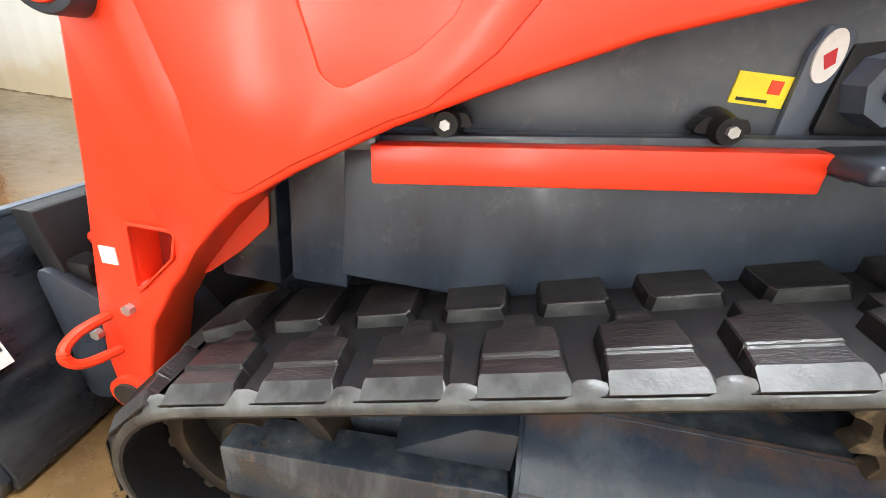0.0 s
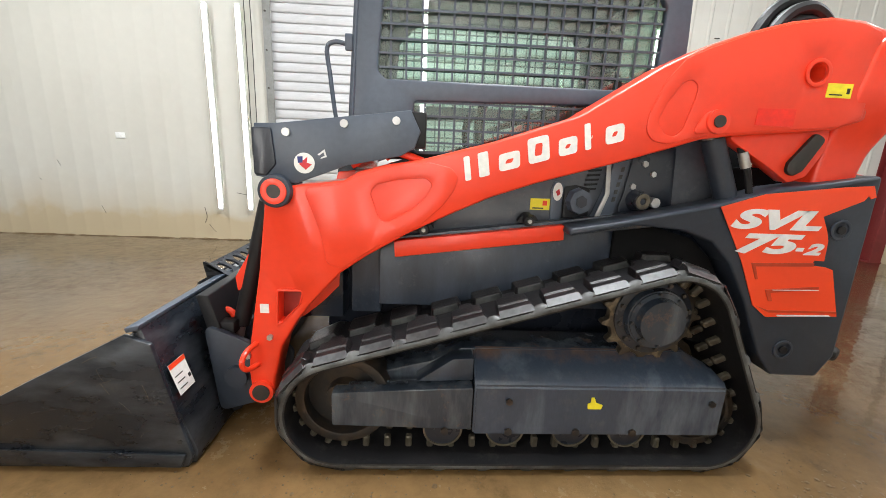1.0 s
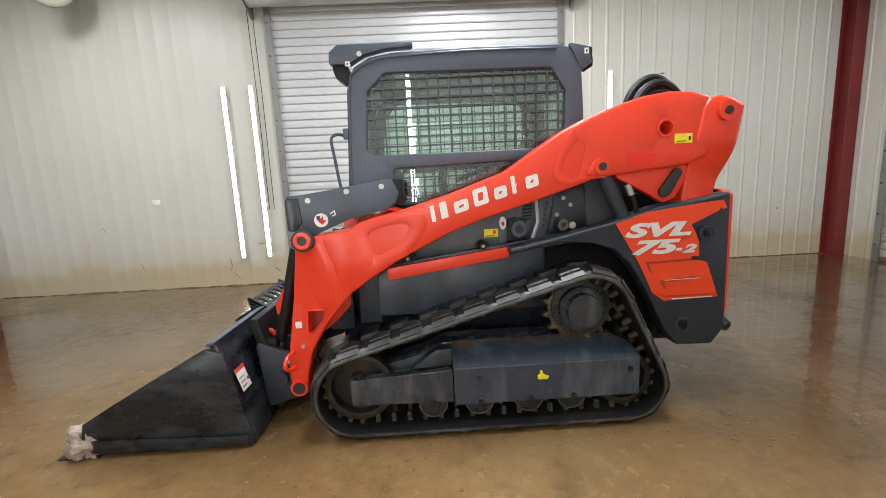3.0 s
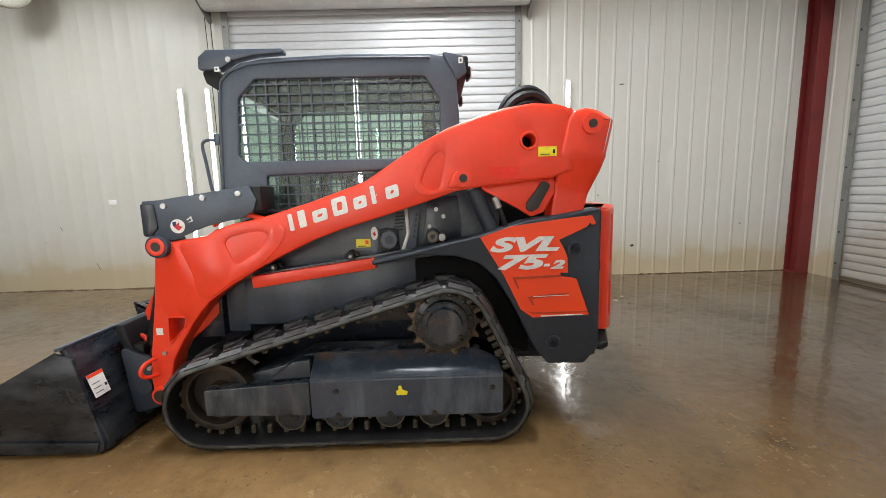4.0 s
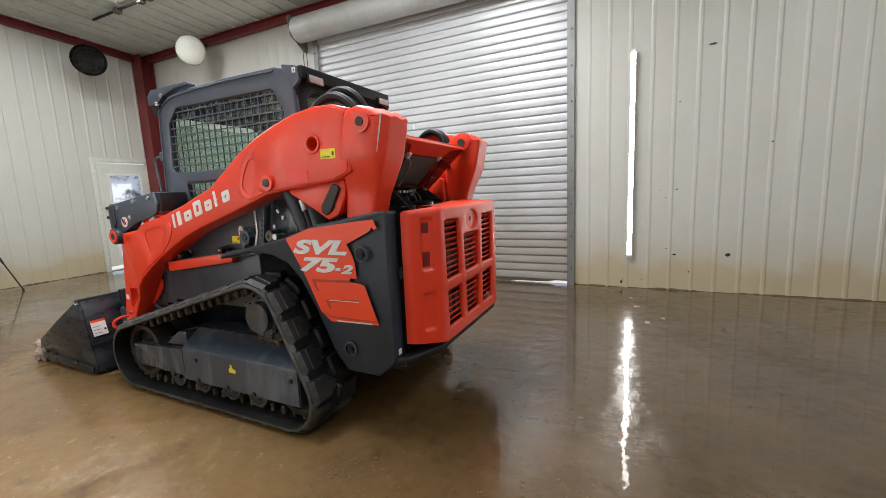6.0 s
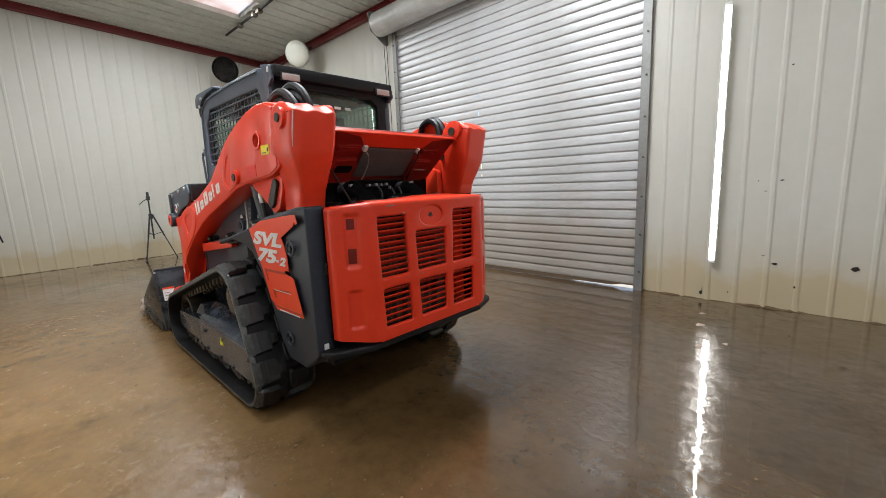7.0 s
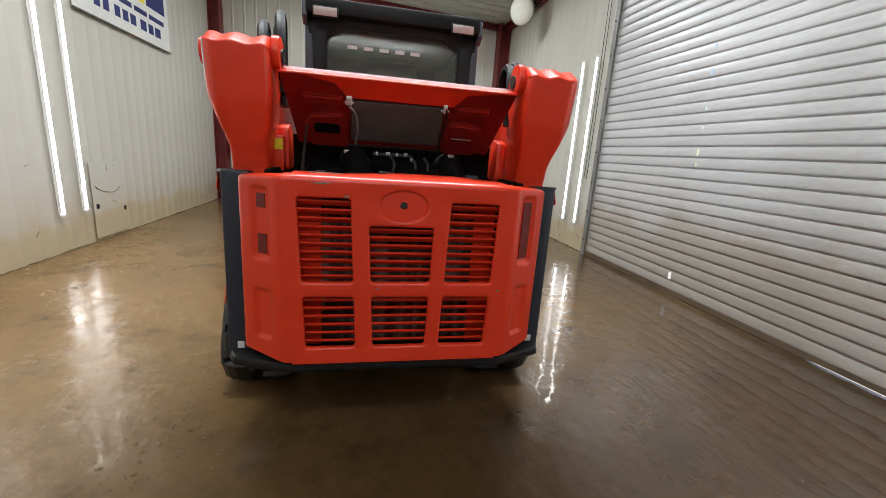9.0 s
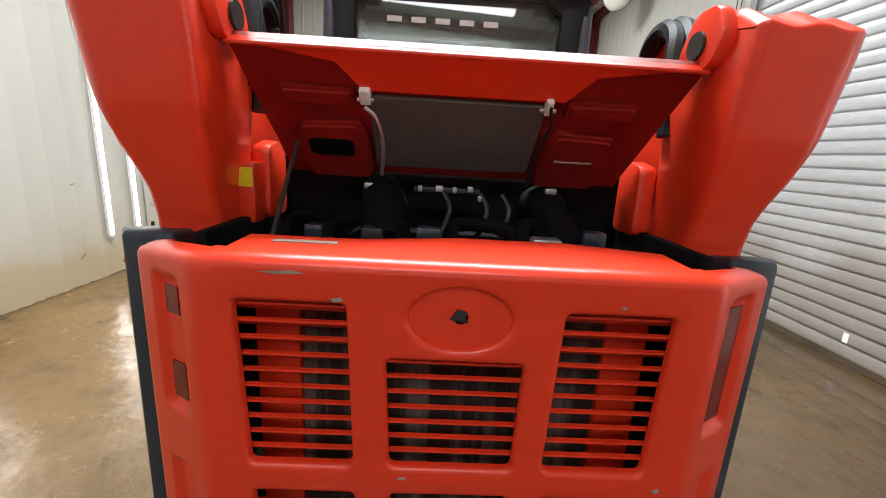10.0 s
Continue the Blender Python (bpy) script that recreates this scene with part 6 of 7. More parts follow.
    pressed("rear_lip", [(0.73, 0.49), (0.73, 0.935), (0.80, 0.955), (0.9, 0.985), (1.0, b), (1.0, a), (0.9, 0.44), (0.80, 0.47)], 0.012, RED)
    under("rim", 0.975, 1.0, a, b, 0.018, RED)
    under("insulation_pad", 0.12, 0.70, 0.50, 0.90, 0.012, FOAM, "grey foam insulation pad")
    for m_ in (0, 1):
        w = (lambda y: y) if m_ == 0 else (lambda y: 2 * 0.706 - y)
        pressed("stiffener", [(0.03, w(0.33)), (0.30, w(0.30)), (0.50, w(0.335)), (0.52, w(0.47)), (0.40, w(0.488)), (0.03, w(0.488))], 0.03, RED_SHADED, r=0.02, bevel=0.008)
        pressed("ledge", [(0.62, w(0.31)), (0.62, w(0.465)), (0.74, w(0.47)), (0.74, w(0.31))], 0.02, RED_SHADED, r=0.008, bevel=0.008)
    # flat black patch: the slot's inner shade put into the colour
    pressed("slot", [(0.26, 0.345), (0.26, 0.455), (0.40, 0.455), (0.40, 0.345)], 0.002, SHADE_BLACK, base=0.0302, r=0.018, bevel=0)
    under("lid_edge", 0.0, 0.03, 0.32, 1.1, 0.006, PIN)
    # edge highlight of the right stiffener, painted as a pale strip
    under("worn_line", 0.3, 0.315, 0.955, 1.05, 0.003, MUD, "pale scuffed edge", base=0.03)
    for y, h in ((0.495, 0.012), (0.9, 0.008)):
        lt = under("latch", 0.66, 0.76, y - h, y + h, 0.026, WHITE, "small pale lid latch")
        part("latch_pin", R((0.83, y - 0.018, 1.495), (0.83, y + 0.018, 1.495), 0.005, seg=8), STEEL, lt)
    part("lid_stay", sweep(bmesh.new(), bend([(0.845, 0.495, 1.478), (0.832, 0.515, 1.462), (0.81, 0.527, 1.43), (0.78, 0.53, 1.385), (0.74, 0.522, 1.33)]), 0.005), STEEL, ld, "bent bright stay rod")
    part("cable", sweep(bmesh.new(), bend([(0.85, 0.90, 1.51), (0.82, 0.912, 1.46), (0.78, 0.90, 1.41), (0.72, 0.895, 1.32)]), 0.004), BLACK, ld)


lid()

# ---- cab ----
def cab():
    prof = [(-1.115, 1.22), (-1.075, 1.86), (-1.03, 1.975), (-0.94, 2.025), (-0.81, 2.045), (-0.36, 2.06), (0.09, 2.055), (0.195, 2.03), (0.23, 1.97), (0.245, 1.70), (0.25, 1.22)]
    win = rounded([(-0.99, 1.53), (-0.965, 1.84), (-0.865, 1.94), (0.06, 1.935), (0.14, 1.81), (0.13, 1.50), (-0.96, 1.50)], [0.03, 0.02, 0.03, 0.03, 0.03, 0.02, 0.03])
    low = rounded([(-0.84, 1.225), (-0.845, 1.42), (0.10, 1.44), (0.10, 1.225)], 0.02)
    cb = part("cab_frame", P(rounded(prof, 0.03), 0.245, 0.285, [win, low], bevel=0.008), CABGREY, loader, "slate grey steel cab frame with barred windows", smooth=50)
    part("cab_side", P(rounded(prof, 0.03), mid(0.285), mid(0.245), [win, low], bevel=0.008), CABGREY, cb, smooth=50)
    roof_prof = [(-1.06, 1.93), (-1.03, 1.978), (-0.94, 2.028), (-0.81, 2.048), (-0.36, 2.063), (0.09, 2.058), (0.20, 2.035), (0.235, 1.99), (0.20, 1.98), (0.08, 2.02), (-0.36, 2.03), (-0.8, 2.015), (-0.93, 1.99), (-1.02, 1.92)]
    part("roof", P(roof_prof, 0.285, mid(0.285)), CABGREY, cb, smooth=50)
    part("headliner", B(-0.98, 0.17, 0.29, mid(0.29), 1.965, 1.985, bevel=0.005), BLACK, cb)
    # rear frame with window
    rear = [(0.26, 1.2), (mid(0.26), 1.2), (mid(0.26), 2.035), (0.26, 2.035)]
    rw = rounded([(0.355, 1.36), (mid(0.355), 1.36), (mid(0.355), 1.88), (mid(0.42), 1.925), (0.42, 1.925), (0.355, 1.88)], 0.02)
    part("rear_frame", P(rear, 0.2, 0.235, [rw], axis="x", bevel=0.005), BLACK, cb, "dark rear cab frame")
    bm = P([(0.345, 1.35), (mid(0.345), 1.35), (mid(0.345), 1.935), (0.345, 1.935)], 0.212, 0.218, axis="x")
    for v in bm.verts:
        v.co.x -= (v.co.z - 1.6) * 0.09
    part("rear_window", bm, DARKGLASS, cb, "dark tinted rear window", smooth=0)
    part("rear_header", B(0.2, 0.30, 0.255, mid(0.255), 1.965, 2.04, bevel=0.012), BLACK, cb)
    for i in range(5):
        y = 0.487 + i * 0.0855
        bm = B(0.0, 0.002, y - 0.026, y + 0.026, 1.834, 1.853, bevel=0.0006)
        for v in bm.verts:
            v.co.x += 0.2205 - (v.co.z - 1.6) * 0.09
        part("window_mark", bm, WHITE, cb, "pale dash on the rear window", smooth=0)
    for y in (0.29, mid(0.42)):
        part("rear_lamp", B(0.295, 0.315, y, y + 0.13, 1.943, 1.995, bevel=0.006), BLACK, cb)
        part("lamp_lens", B(0.313, 0.32, y + 0.008, y + 0.122, 1.949, 1.989, bevel=0.003), LENS, cb, "milky work lamp lens")
    for s in (0, 1):
        Side.mirror = bool(s)
        part("lamp_bracket", P(rounded([(0.15, 2.06), (0.27, 2.035), (0.29, 1.95), (0.235, 1.91), (0.2, 1.98)], 0.012), 0.238, 0.262, bevel=0.004), CABGREY, cb)
        part("bracket_hole", P([(0.245, 1.995), (0.268, 1.995), (0.268, 2.025), (0.245, 2.025)], 0.236, 0.2385, [[(0.252, 2.002), (0.262, 2.002), (0.262, 2.018), (0.252, 2.018)]]), WHITE, cb, smooth=0)
        # front visor with lamp
        vs = part("visor", P(rounded([(-1.16, 1.99), (-1.155, 2.055), (-1.11, 2.092), (-0.70, 2.092), (-0.70, 2.07), (-0.85, 2.062), (-0.97, 2.035), (-1.05, 1.99)], 0.015), 0.235, 0.30, bevel=0.006), CABGREY, cb, "grey visor bracket over the windscreen")
        part("visor_lamp", P(rounded([(-1.15, 1.99), (-1.13, 1.925), (-1.07, 1.885), (-1.05, 1.92), (-1.06, 1.99)], 0.02), 0.25, 0.36, bevel=0.006), BLACK, cb)
        part("bolt", R((-0.99, 0.226, 2.038), (-0.99, 0.236, 2.038), 0.014, seg=12), STEEL, cb)
        part("bolt", R((-1.05, 0.238, 1.985), (-1.05, 0.246, 1.985), 0.009, seg=12), STEEL, cb)
        part("bracket_hole", P([(-1.07, 1.978), (-1.045, 1.978), (-1.045, 2.003), (-1.07, 2.003)], 0.232, 0.2355, [[(-1.063, 1.985), (-1.052, 1.985), (-1.052, 1.996), (-1.063, 1.996)]]), WHITE, cb, smooth=0)
        part("seam_strip", sweep(bmesh.new(), bend([(-1.095, 0.243, 1.24), (-1.06, 0.243, 1.85), (-1.02, 0.243, 1.955), (-0.92, 0.243, 2.005), (-0.8, 0.243, 2.022), (-0.36, 0.243, 2.038), (0.09, 0.243, 2.032)]), 0.006), CABGREY, cb)
        # wire guard: flat bars both ways
        gd = part("window_guard", P(rounded([(-1.0, 1.52), (-0.975, 1.845), (-0.87, 1.95), (0.065, 1.945), (0.15, 1.815), (0.14, 1.49), (-0.965, 1.49)], 0.02), 0.262, 0.27, [win], bevel=0.001), CABGREY, cb, "welded bar guard over the window", smooth=0)
        for i in range(18):
            x = -0.94 + i * 0.0615
            top = 1.94
            if x < -0.865:
                top = 1.84 + (x + 0.965)
            if x > 0.06:
                top = 1.93 - (x - 0.06) * 1.5
            part("guard_bar", B(x - 0.004, x + 0.004, 0.262, 0.268, 1.498, top), CABGREY, gd, smooth=0)
        for i in range(8):
            z = 1.545 + i * 0.0525
            l = -0.985 if z < 1.84 else -0.965 + (z - 1.84)
            r = 0.135 if z < 1.81 else 0.135 - (z - 1.81) * 0.6
            part("guard_bar", B(l, r, 0.256, 0.262, z - 0.004, z + 0.004), CABGREY, gd, smooth=0)
        g2 = part("lower_guard", P(rounded([(-0.85, 1.215), (-0.855, 1.43), (0.11, 1.45), (0.11, 1.215)], 0.02), 0.262, 0.27, [low], bevel=0.001), CABGREY, cb, "welded bar guard over the low window", smooth=0)
        for i in range(15):
            x = -0.80 + i * 0.0615
            part("guard_bar", B(x - 0.004, x + 0.004, 0.262, 0.268, 1.22, 1.435), CABGREY, g2, smooth=0)
        for i in range(4):
            part("guard_bar", B(-0.845, 0.10, 0.256, 0.262, 1.258 + i * 0.0525, 1.266 + i * 0.0525), CABGREY, g2, smooth=0)
        part("side_glass", P(rounded([(-1.0, 1.52), (-0.975, 1.845), (-0.87, 1.95), (0.065, 1.945), (0.15, 1.815), (0.14, 1.49), (-0.965, 1.49)], 0.02), 0.274, 0.279), GLASS, cb, "clear side window", smooth=0)
        part("low_glass", P([(-0.85, 1.215), (-0.855, 1.43), (0.11, 1.45), (0.11, 1.215)], 0.274, 0.279), GLASS, cb, smooth=0)
    Side.mirror = False
    # front posts and windscreen
    for y in (0.285, mid(0.335)):
        part("front_post", P([(-1.115, 1.22), (-1.075, 1.86), (-1.03, 1.975), (-0.985, 1.96), (-1.03, 1.85), (-1.07, 1.22)], y, y + 0.05), BODY, cb)
    part("windscreen", P([(-1.10, 1.0), (-1.058, 1.86), (-1.052, 1.86), (-1.094, 1.0)], 0.33, mid(0.33)), GLASS, cb, "clear front windscreen", smooth=0)
    slots = [[(0.43 + i * 0.118, 1.925), (0.52 + i * 0.118, 1.925), (0.52 + i * 0.118, 1.95), (0.43 + i * 0.118, 1.95)] for i in range(5)]
    part("front_header", P([(0.335, 1.9), (mid(0.335), 1.9), (mid(0.335), 1.985), (0.335, 1.985)], -1.03, -1.01, slots, axis="x"), BODY, cb, "front header with five light slots", smooth=0)
    part("grab_handle", sweep(bmesh.new(), bend([(-1.10, 0.25, 1.615), (-1.15, 0.25, 1.625), (-1.185, 0.25, 1.60), (-1.175, 0.25, 1.5), (-1.16, 0.25, 1.37), (-1.15, 0.25, 1.32)]), 0.009), CABGREY, cb, "grey bent grab handle")
    part("handle_mount", B(-1.115, -1.085, 0.238, 0.262, 1.595, 1.655, bevel=0.005), CABGREY, cb)
    # seat and controls
    st = part("seat", P(rounded([(-0.55, 1.0), (-0.55, 1.12), (-0.5, 1.16), (-0.12, 1.14), (-0.06, 1.2), (0.04, 1.62), (0.10, 1.63), (0.12, 1.55), (0.06, 1.05), (0.0, 1.0)], 0.05, 5), 0.48, mid(0.48), bevel=0.03), SEAT, cb, "black vinyl operator seat")
    part("headrest", P(rounded([(0.03, 1.63), (0.02, 1.78), (0.06, 1.82), (0.12, 1.80), (0.12, 1.64)], 0.03, 5), 0.57, mid(0.57), bevel=0.02), SEAT, cb)
    for y in (0.37, mid(0.43)):
        part("control_console", B(-0.62, 0.0, y, y + 0.06, 1.0, 1.26, bevel=0.02), BLACK, cb)
        part("joystick", sweep(bmesh.new(), bend([(-0.55, y + 0.03, 1.26), (-0.56, y + 0.03, 1.36), (-0.54, y + 0.03, 1.44)]), 0.022, 10), BLACK, cb)
    part("lap_bar", sweep(bmesh.new(), bend([(0.02, 0.42, 1.5), (-0.25, 0.42, 1.42), (-0.42, 0.45, 1.36), (-0.45, YC, 1.35), (-0.42, mid(0.45), 1.36), (-0.25, mid(0.42), 1.42), (0.02, mid(0.42), 1.5)]), 0.016), BLACK, cb)
    part("cab_floor", B(-1.1, 0.22, 0.27, mid(0.27), 1.19, 1.215), BLACK, cb)


cab()

# ---- bucket and coupler ----
def bucket():
    y0, y1 = -0.125, mid(-0.125)
    side = [(-1.832, 0.556), (-1.742, 0.522), (-1.642, 0.06), (-1.66, 0.012), (-2.44, 0.012), (-2.53, 0.06), (-2.50, 0.19), (-2.2, 0.36)]
    bm = P(side, y0, y0 + 0.02, bevel=0.004)
    bk = part("bucket", bm, BUCKET, loader, "scratched dark steel bucket resting on the floor", smooth=30)
    part("side_plate", P(side, y1 - 0.02, y1, bevel=0.004), BUCKET, bk, smooth=30)
    shell = [(-1.815, 0.575), (-1.78, 0.575), (-1.63, 0.07), (-1.64, 0.02), (-1.70, 0.0), (-2.50, 0.0), (-2.50, 0.018), (-1.72, 0.022), (-1.68, 0.06), (-1.80, 0.50)]
    part("shell", P(shell, y0 + 0.02, y1 - 0.02, bevel=0.003), BUCKET, bk, "worn bucket floor and back", smooth=30)
    part("cutting_edge", P([(-2.66, 0.004), (-2.44, 0.02), (-2.44, -0.0), (-2.64, 0.0)], y0 - 0.004, y1 + 0.004), BUCKET, bk, "thin worn cutting edge")
    part("rim_bar", P([(-1.822, 0.562), (-1.778, 0.574), (-1.772, 0.594), (-1.828, 0.58)], y0 + 0.004, y1 - 0.004, bevel=0.004), CABGREY, bk, "bent grey rim along the top")
    part("side_stiffener", P([(-2.48, 0.03), (-1.68, 0.02), (-1.66, 0.075), (-2.46, 0.10)], y0 - 0.012, y0, bevel=0.003), BUCKET, bk)
    # paper sticker on the back
    p = Vector((-1.722, 0, 0.385))
    d = Vector((-0.15, 0, 0.505)).normalized()
    n = Vector((0.505, 0, 0.15)).normalized()
    def tag(u0, u1, a, b, lift, mat, nm, label=""):
        bm = bmesh.new()
        vs = [bm.verts.new(Vector((p.x, y, p.z)) + d * u + n * o) for o in (lift, lift + 0.002) for u, y in ((u0, a), (u1, a), (u1, b), (u0, b))]
        for q in ((0, 1, 2, 3), (7, 6, 5, 4), (0, 4, 5, 1), (1, 5, 6, 2), (2, 6, 7, 3), (3, 7, 4, 0)):
            bm.faces.new([vs[j] for j in q])
        bmesh.ops.recalc_face_normals(bm, faces=bm.faces)
        part(nm, bm, mat, bk, label, smooth=0)
    tag(-0.095, 0.03, -0.09, 0.005, 0.016, WHITE, "paper_label", "white label with a red top band")
    tag(0.012, 0.03, -0.09, 0.005, 0.0185, DECAL, "label_band")
    tag(-0.06, -0.045, -0.015, -0.002, 0.0185, INK, "label_mark")
    for i in range(3):
        tag(-0.075 + i * 0.025, -0.071 + i * 0.025, -0.08, -0.035, 0.0185, FOAM, "label_line")
    # stepping plate with round grip holes on the rim
    holes = [disc_pts(0.51 + i * 0.085, -1.805, 0.030, 10, 0.042) for i in range(6)]
    outer = [(0.45, -1.87), (1.0, -1.87), (1.0, -1.74), (0.45, -1.74)]
    bm = bmesh.new()
    plate(bm, [(x, y) for y, x in outer], 0.0, 0.01, [[(x, y) for y, x in h] for h in holes], axis="z")
    bmesh.ops.rotate(bm, cent=(-1.80, 0, 0), matrix=Matrix.Rotation(radians(28), 3, "Y"), verts=bm.verts)
    bmesh.ops.translate(bm, vec=(0.0, 0.05, 0.597), verts=bm.verts)
    st = part("step_plate", bm, BUCKET, bk, "perforated step plate above the rim", smooth=0)
    for y in (0.50, 1.04):
        part("step_bracket", P(rounded([(-1.88, 0.66), (-1.78, 0.60), (-1.80, 0.56), (-1.86, 0.56)], 0.01), y, y + 0.012), BUCKET, bk)
    part("side_hole", R((-1.876, y0 - 0.0015, 0.446), (-1.876, y0 + 0.004, 0.446), 0.009, seg=12), INK, bk, smooth=0)
    part("side_hole", R((-1.681, y0 - 0.0015, 0.125), (-1.681, y0 + 0.004, 0.125), 0.009, seg=12), INK, bk, smooth=0)
    rs = random.Random(41)
    for x, z, l, a in ((-1.93, 0.40, 0.05, -70), (-1.91, 0.375, 0.035, 20), (-1.92, 0.345, 0.05, -60), (-1.955, 0.46, 0.06, 25), (-2.05, 0.36, 0.08, 28), (-2.15, 0.25, 0.09, 12), (-1.86, 0.27, 0.06, -50), (-2.3, 0.2, 0.1, 20), (-1.78, 0.33, 0.07, -75), (-2.02, 0.18, 0.07, 8), (-1.8, 0.16, 0.05, 35), (-2.22, 0.32, 0.05, 27)):
        c_, s_ = math.cos(radians(a)) * l / 2, math.sin(radians(a)) * l / 2
        path = [(x - c_, y0 - 0.0004, z - s_), (x + rs.uniform(-0.006, 0.006), y0 - 0.0008, z + rs.uniform(-0.006, 0.006)), (x + c_, y0 - 0.0004, z + s_)]
        part("scratch", sweep(bmesh.new(), bend(path, 4), rs.uniform(0.0009, 0.0018), 5), PIN, bk, "pale scratch in the black paint")
    for x, z in ((-2.49, 0.165), (-2.44, 0.185), (-2.50, 0.115), (-2.43, 0.13), (-2.48, 0.07)):
        part("bolt", R((x, y1 - 0.028, z), (x, y1 - 0.018, z), 0.012, seg=6), STEEL, bk, smooth=0)
    # dried mud on the corner of the edge
    rng = random.Random(5)
    bm = bmesh.new()
    bmesh.ops.create_icosphere(bm, subdivisions=4, radius=1.0)
    for v in bm.verts:
        q = v.co.copy()
        k = 1 + 0.45 * noise.noise(q * 1.6 + Vector((3, 1, 5))) + 0.25 * noise.noise(q * 4.5)
        v.co = Vector((-2.53 + q.x * 0.085 * k, -0.085 + q.y * 0.075 * k, max(0.001, 0.06 + q.z * 0.11 * k)))
    part("mud_lump", bm, MUD, bk, "lump of pale dried mud on the corner", smooth=0)
    # coupler frame
    cp = part("coupler_frame", P(rounded([(-1.60, 0.08), (-1.56, 0.10), (-1.60, 0.40), (-1.66, 0.62), (-1.71, 0.62), (-1.66, 0.40)], 0.01), 0.12, mid(0.12), bevel=0.005), BLACK, loader, "dark quick coupler frame behind the bucket")
    for y in (0.10, 0.30, mid(0.16), mid(0.36)):
        part("coupler_ear", P(rounded([(-1.64, 0.10), (-1.40, 0.17), (-1.39, 0.28), (-1.50, 0.42), (-1.68, 0.50)], 0.03), y, y + 0.03, bevel=0.004), GREY, cp)
        part("ear_hub", R((-1.555, y - 0.025, 0.275), (-1.555, y + 0.055, 0.275), 0.046, seg=24), GREY, cp)
    for y in (0.16, mid(0.22)):
        part("lock_lever", sweep(bmesh.new(), bend([(-1.665, y + 0.06, 0.44), (-1.675, y + 0.06, 0.5), (-1.655, y + 0.055, 0.525), (-1.62, y + 0.055, 0.515), (-1.605, y + 0.055, 0.49)]), 0.014), RED, cp, "red coupler lock lever")
        part("lock_block", B(-1.64, -1.57, y - 0.03, y + 0.03, 0.44, 0.5, bevel=0.01), BLACK, cp)
        part("tilt_cylinder", R((-1.43, y + 0.05, 1.0), (-1.575, y + 0.05, 0.46), 0.034, seg=20), BLACK, cp, "black tilt cylinder")
        part("tilt_rod", R((-1.545, y + 0.05, 0.57), (-1.60, y + 0.05, 0.36), 0.02, seg=16), STEEL, cp)
    part("cross_tube", R((-1.33, 0.1, 0.74), (-1.33, mid(0.1), 0.74), 0.055, seg=24), RED, loader, "red cross tube between the arms")
    part("knee_web", P(rounded([(-1.35, 0.49), (-1.318, 0.58), (-1.235, 0.678), (-1.13, 0.74), (-1.135, 0.665), (-1.205, 0.592), (-1.28, 0.53)], 0.012), 0.15, 0.158, bevel=0.002), RED, loader, "red inner web at the knee of the arm")
    for y in (0.185, mid(0.2)):
        part("arm_front_plate", P(rounded([(-1.36, 1.03), (-1.43, 0.92), (-1.575, 0.68), (-1.568, 0.61), (-1.545, 0.645), (-1.47, 0.8), (-1.40, 0.95)], 0.008), y, y + 0.015, bevel=0.003), RED, loader, "thin red plate in front of the tilt cylinder")
        part("plate_spacer", R((-1.37, y - 0.03, 1.0), (-1.37, y + 0.045, 1.0), 0.014, seg=12), PIN, loader)


bucket()


# ---- things along the walls ----
def dish(name, centre, aim, r, depth, mat, label, category, bars=0):
    th = thing(name, centre, label, category)
    c = Vector(centre)
    m = Matrix.Translation(c) @ (Vector(aim) - c).to_track_quat("Z", "Y").to_matrix().to_4x4()
    bm = bmesh.new()
    rings = []
    for i in range(9):
        a = i / 8 * math.pi / 2
        rr, z = r * math.sin(a), depth * (1 - math.cos(a))
        rings.append([bm.verts.new((rr * math.cos(q), rr * math.sin(q), z)) for q in (2 * math.pi * j / 36 for j in range(36))] if i else [bm.verts.new((0, 0, 0))])
    for i in range(1, 9):
        for j in range(36):
            if i == 1:
                bm.faces.new((rings[0][0], rings[1][j], rings[1][(j + 1) % 36]))
            else:
                bm.faces.new((rings[i - 1][j], rings[i][j], rings[i][(j + 1) % 36], rings[i - 1][(j + 1) % 36]))
    bmesh.ops.solidify(bm, geom=bm.faces[:], thickness=0.012)
    bmesh.ops.transform(bm, matrix=m, verts=bm.verts)
    bmesh.ops.recalc_face_normals(bm, faces=bm.faces)
    part("bowl", bm, mat, th)
    bm = bmesh.new()
    rod(bm, (0, 0, -0.16), (0, 0, 0.02), r * 0.28, seg=20)
    bmesh.ops.transform(bm, matrix=m, verts=bm.verts)
    part("housing", bm, DARKMETAL, th)
    if bars:
        for q in (0.3, 0.55, 0.8, 1.0):
            bm = bmesh.new()
            pts = [m @ Vector((r * q * math.cos(2 * math.pi * j / 28), r * q * math.sin(2 * math.pi * j / 28), depth + 0.01)) for j in range(29)]
            part("grille_ring", sweep(bm, pts, 0.006, 6), DARKMETAL, th)
        for i in range(bars):
            a = math.pi * i / bars
            bm = sweep(bmesh.new(), [m @ Vector((s * r * math.cos(a), s * r * math.sin(a), depth + 0.01)) for s in (-1, 0, 1)], 0.005, 6)
            part("grille_spoke", bm, DARKMETAL, th)
        bm = bmesh.new()
        for i in range(4):
            a = math.pi / 2 * i
            vs = [bm.verts.new(m @ Vector((u * math.cos(a) - v * math.sin(a), u * math.sin(a) + v * math.cos(a), z))) for u, v, z in ((0.03, -0.03, 0.06), (r * 0.85, -0.08, 0.09), (r * 0.85, 0.06, 0.05), (0.03, 0.03, 0.05))]
            bm.faces.new(vs)
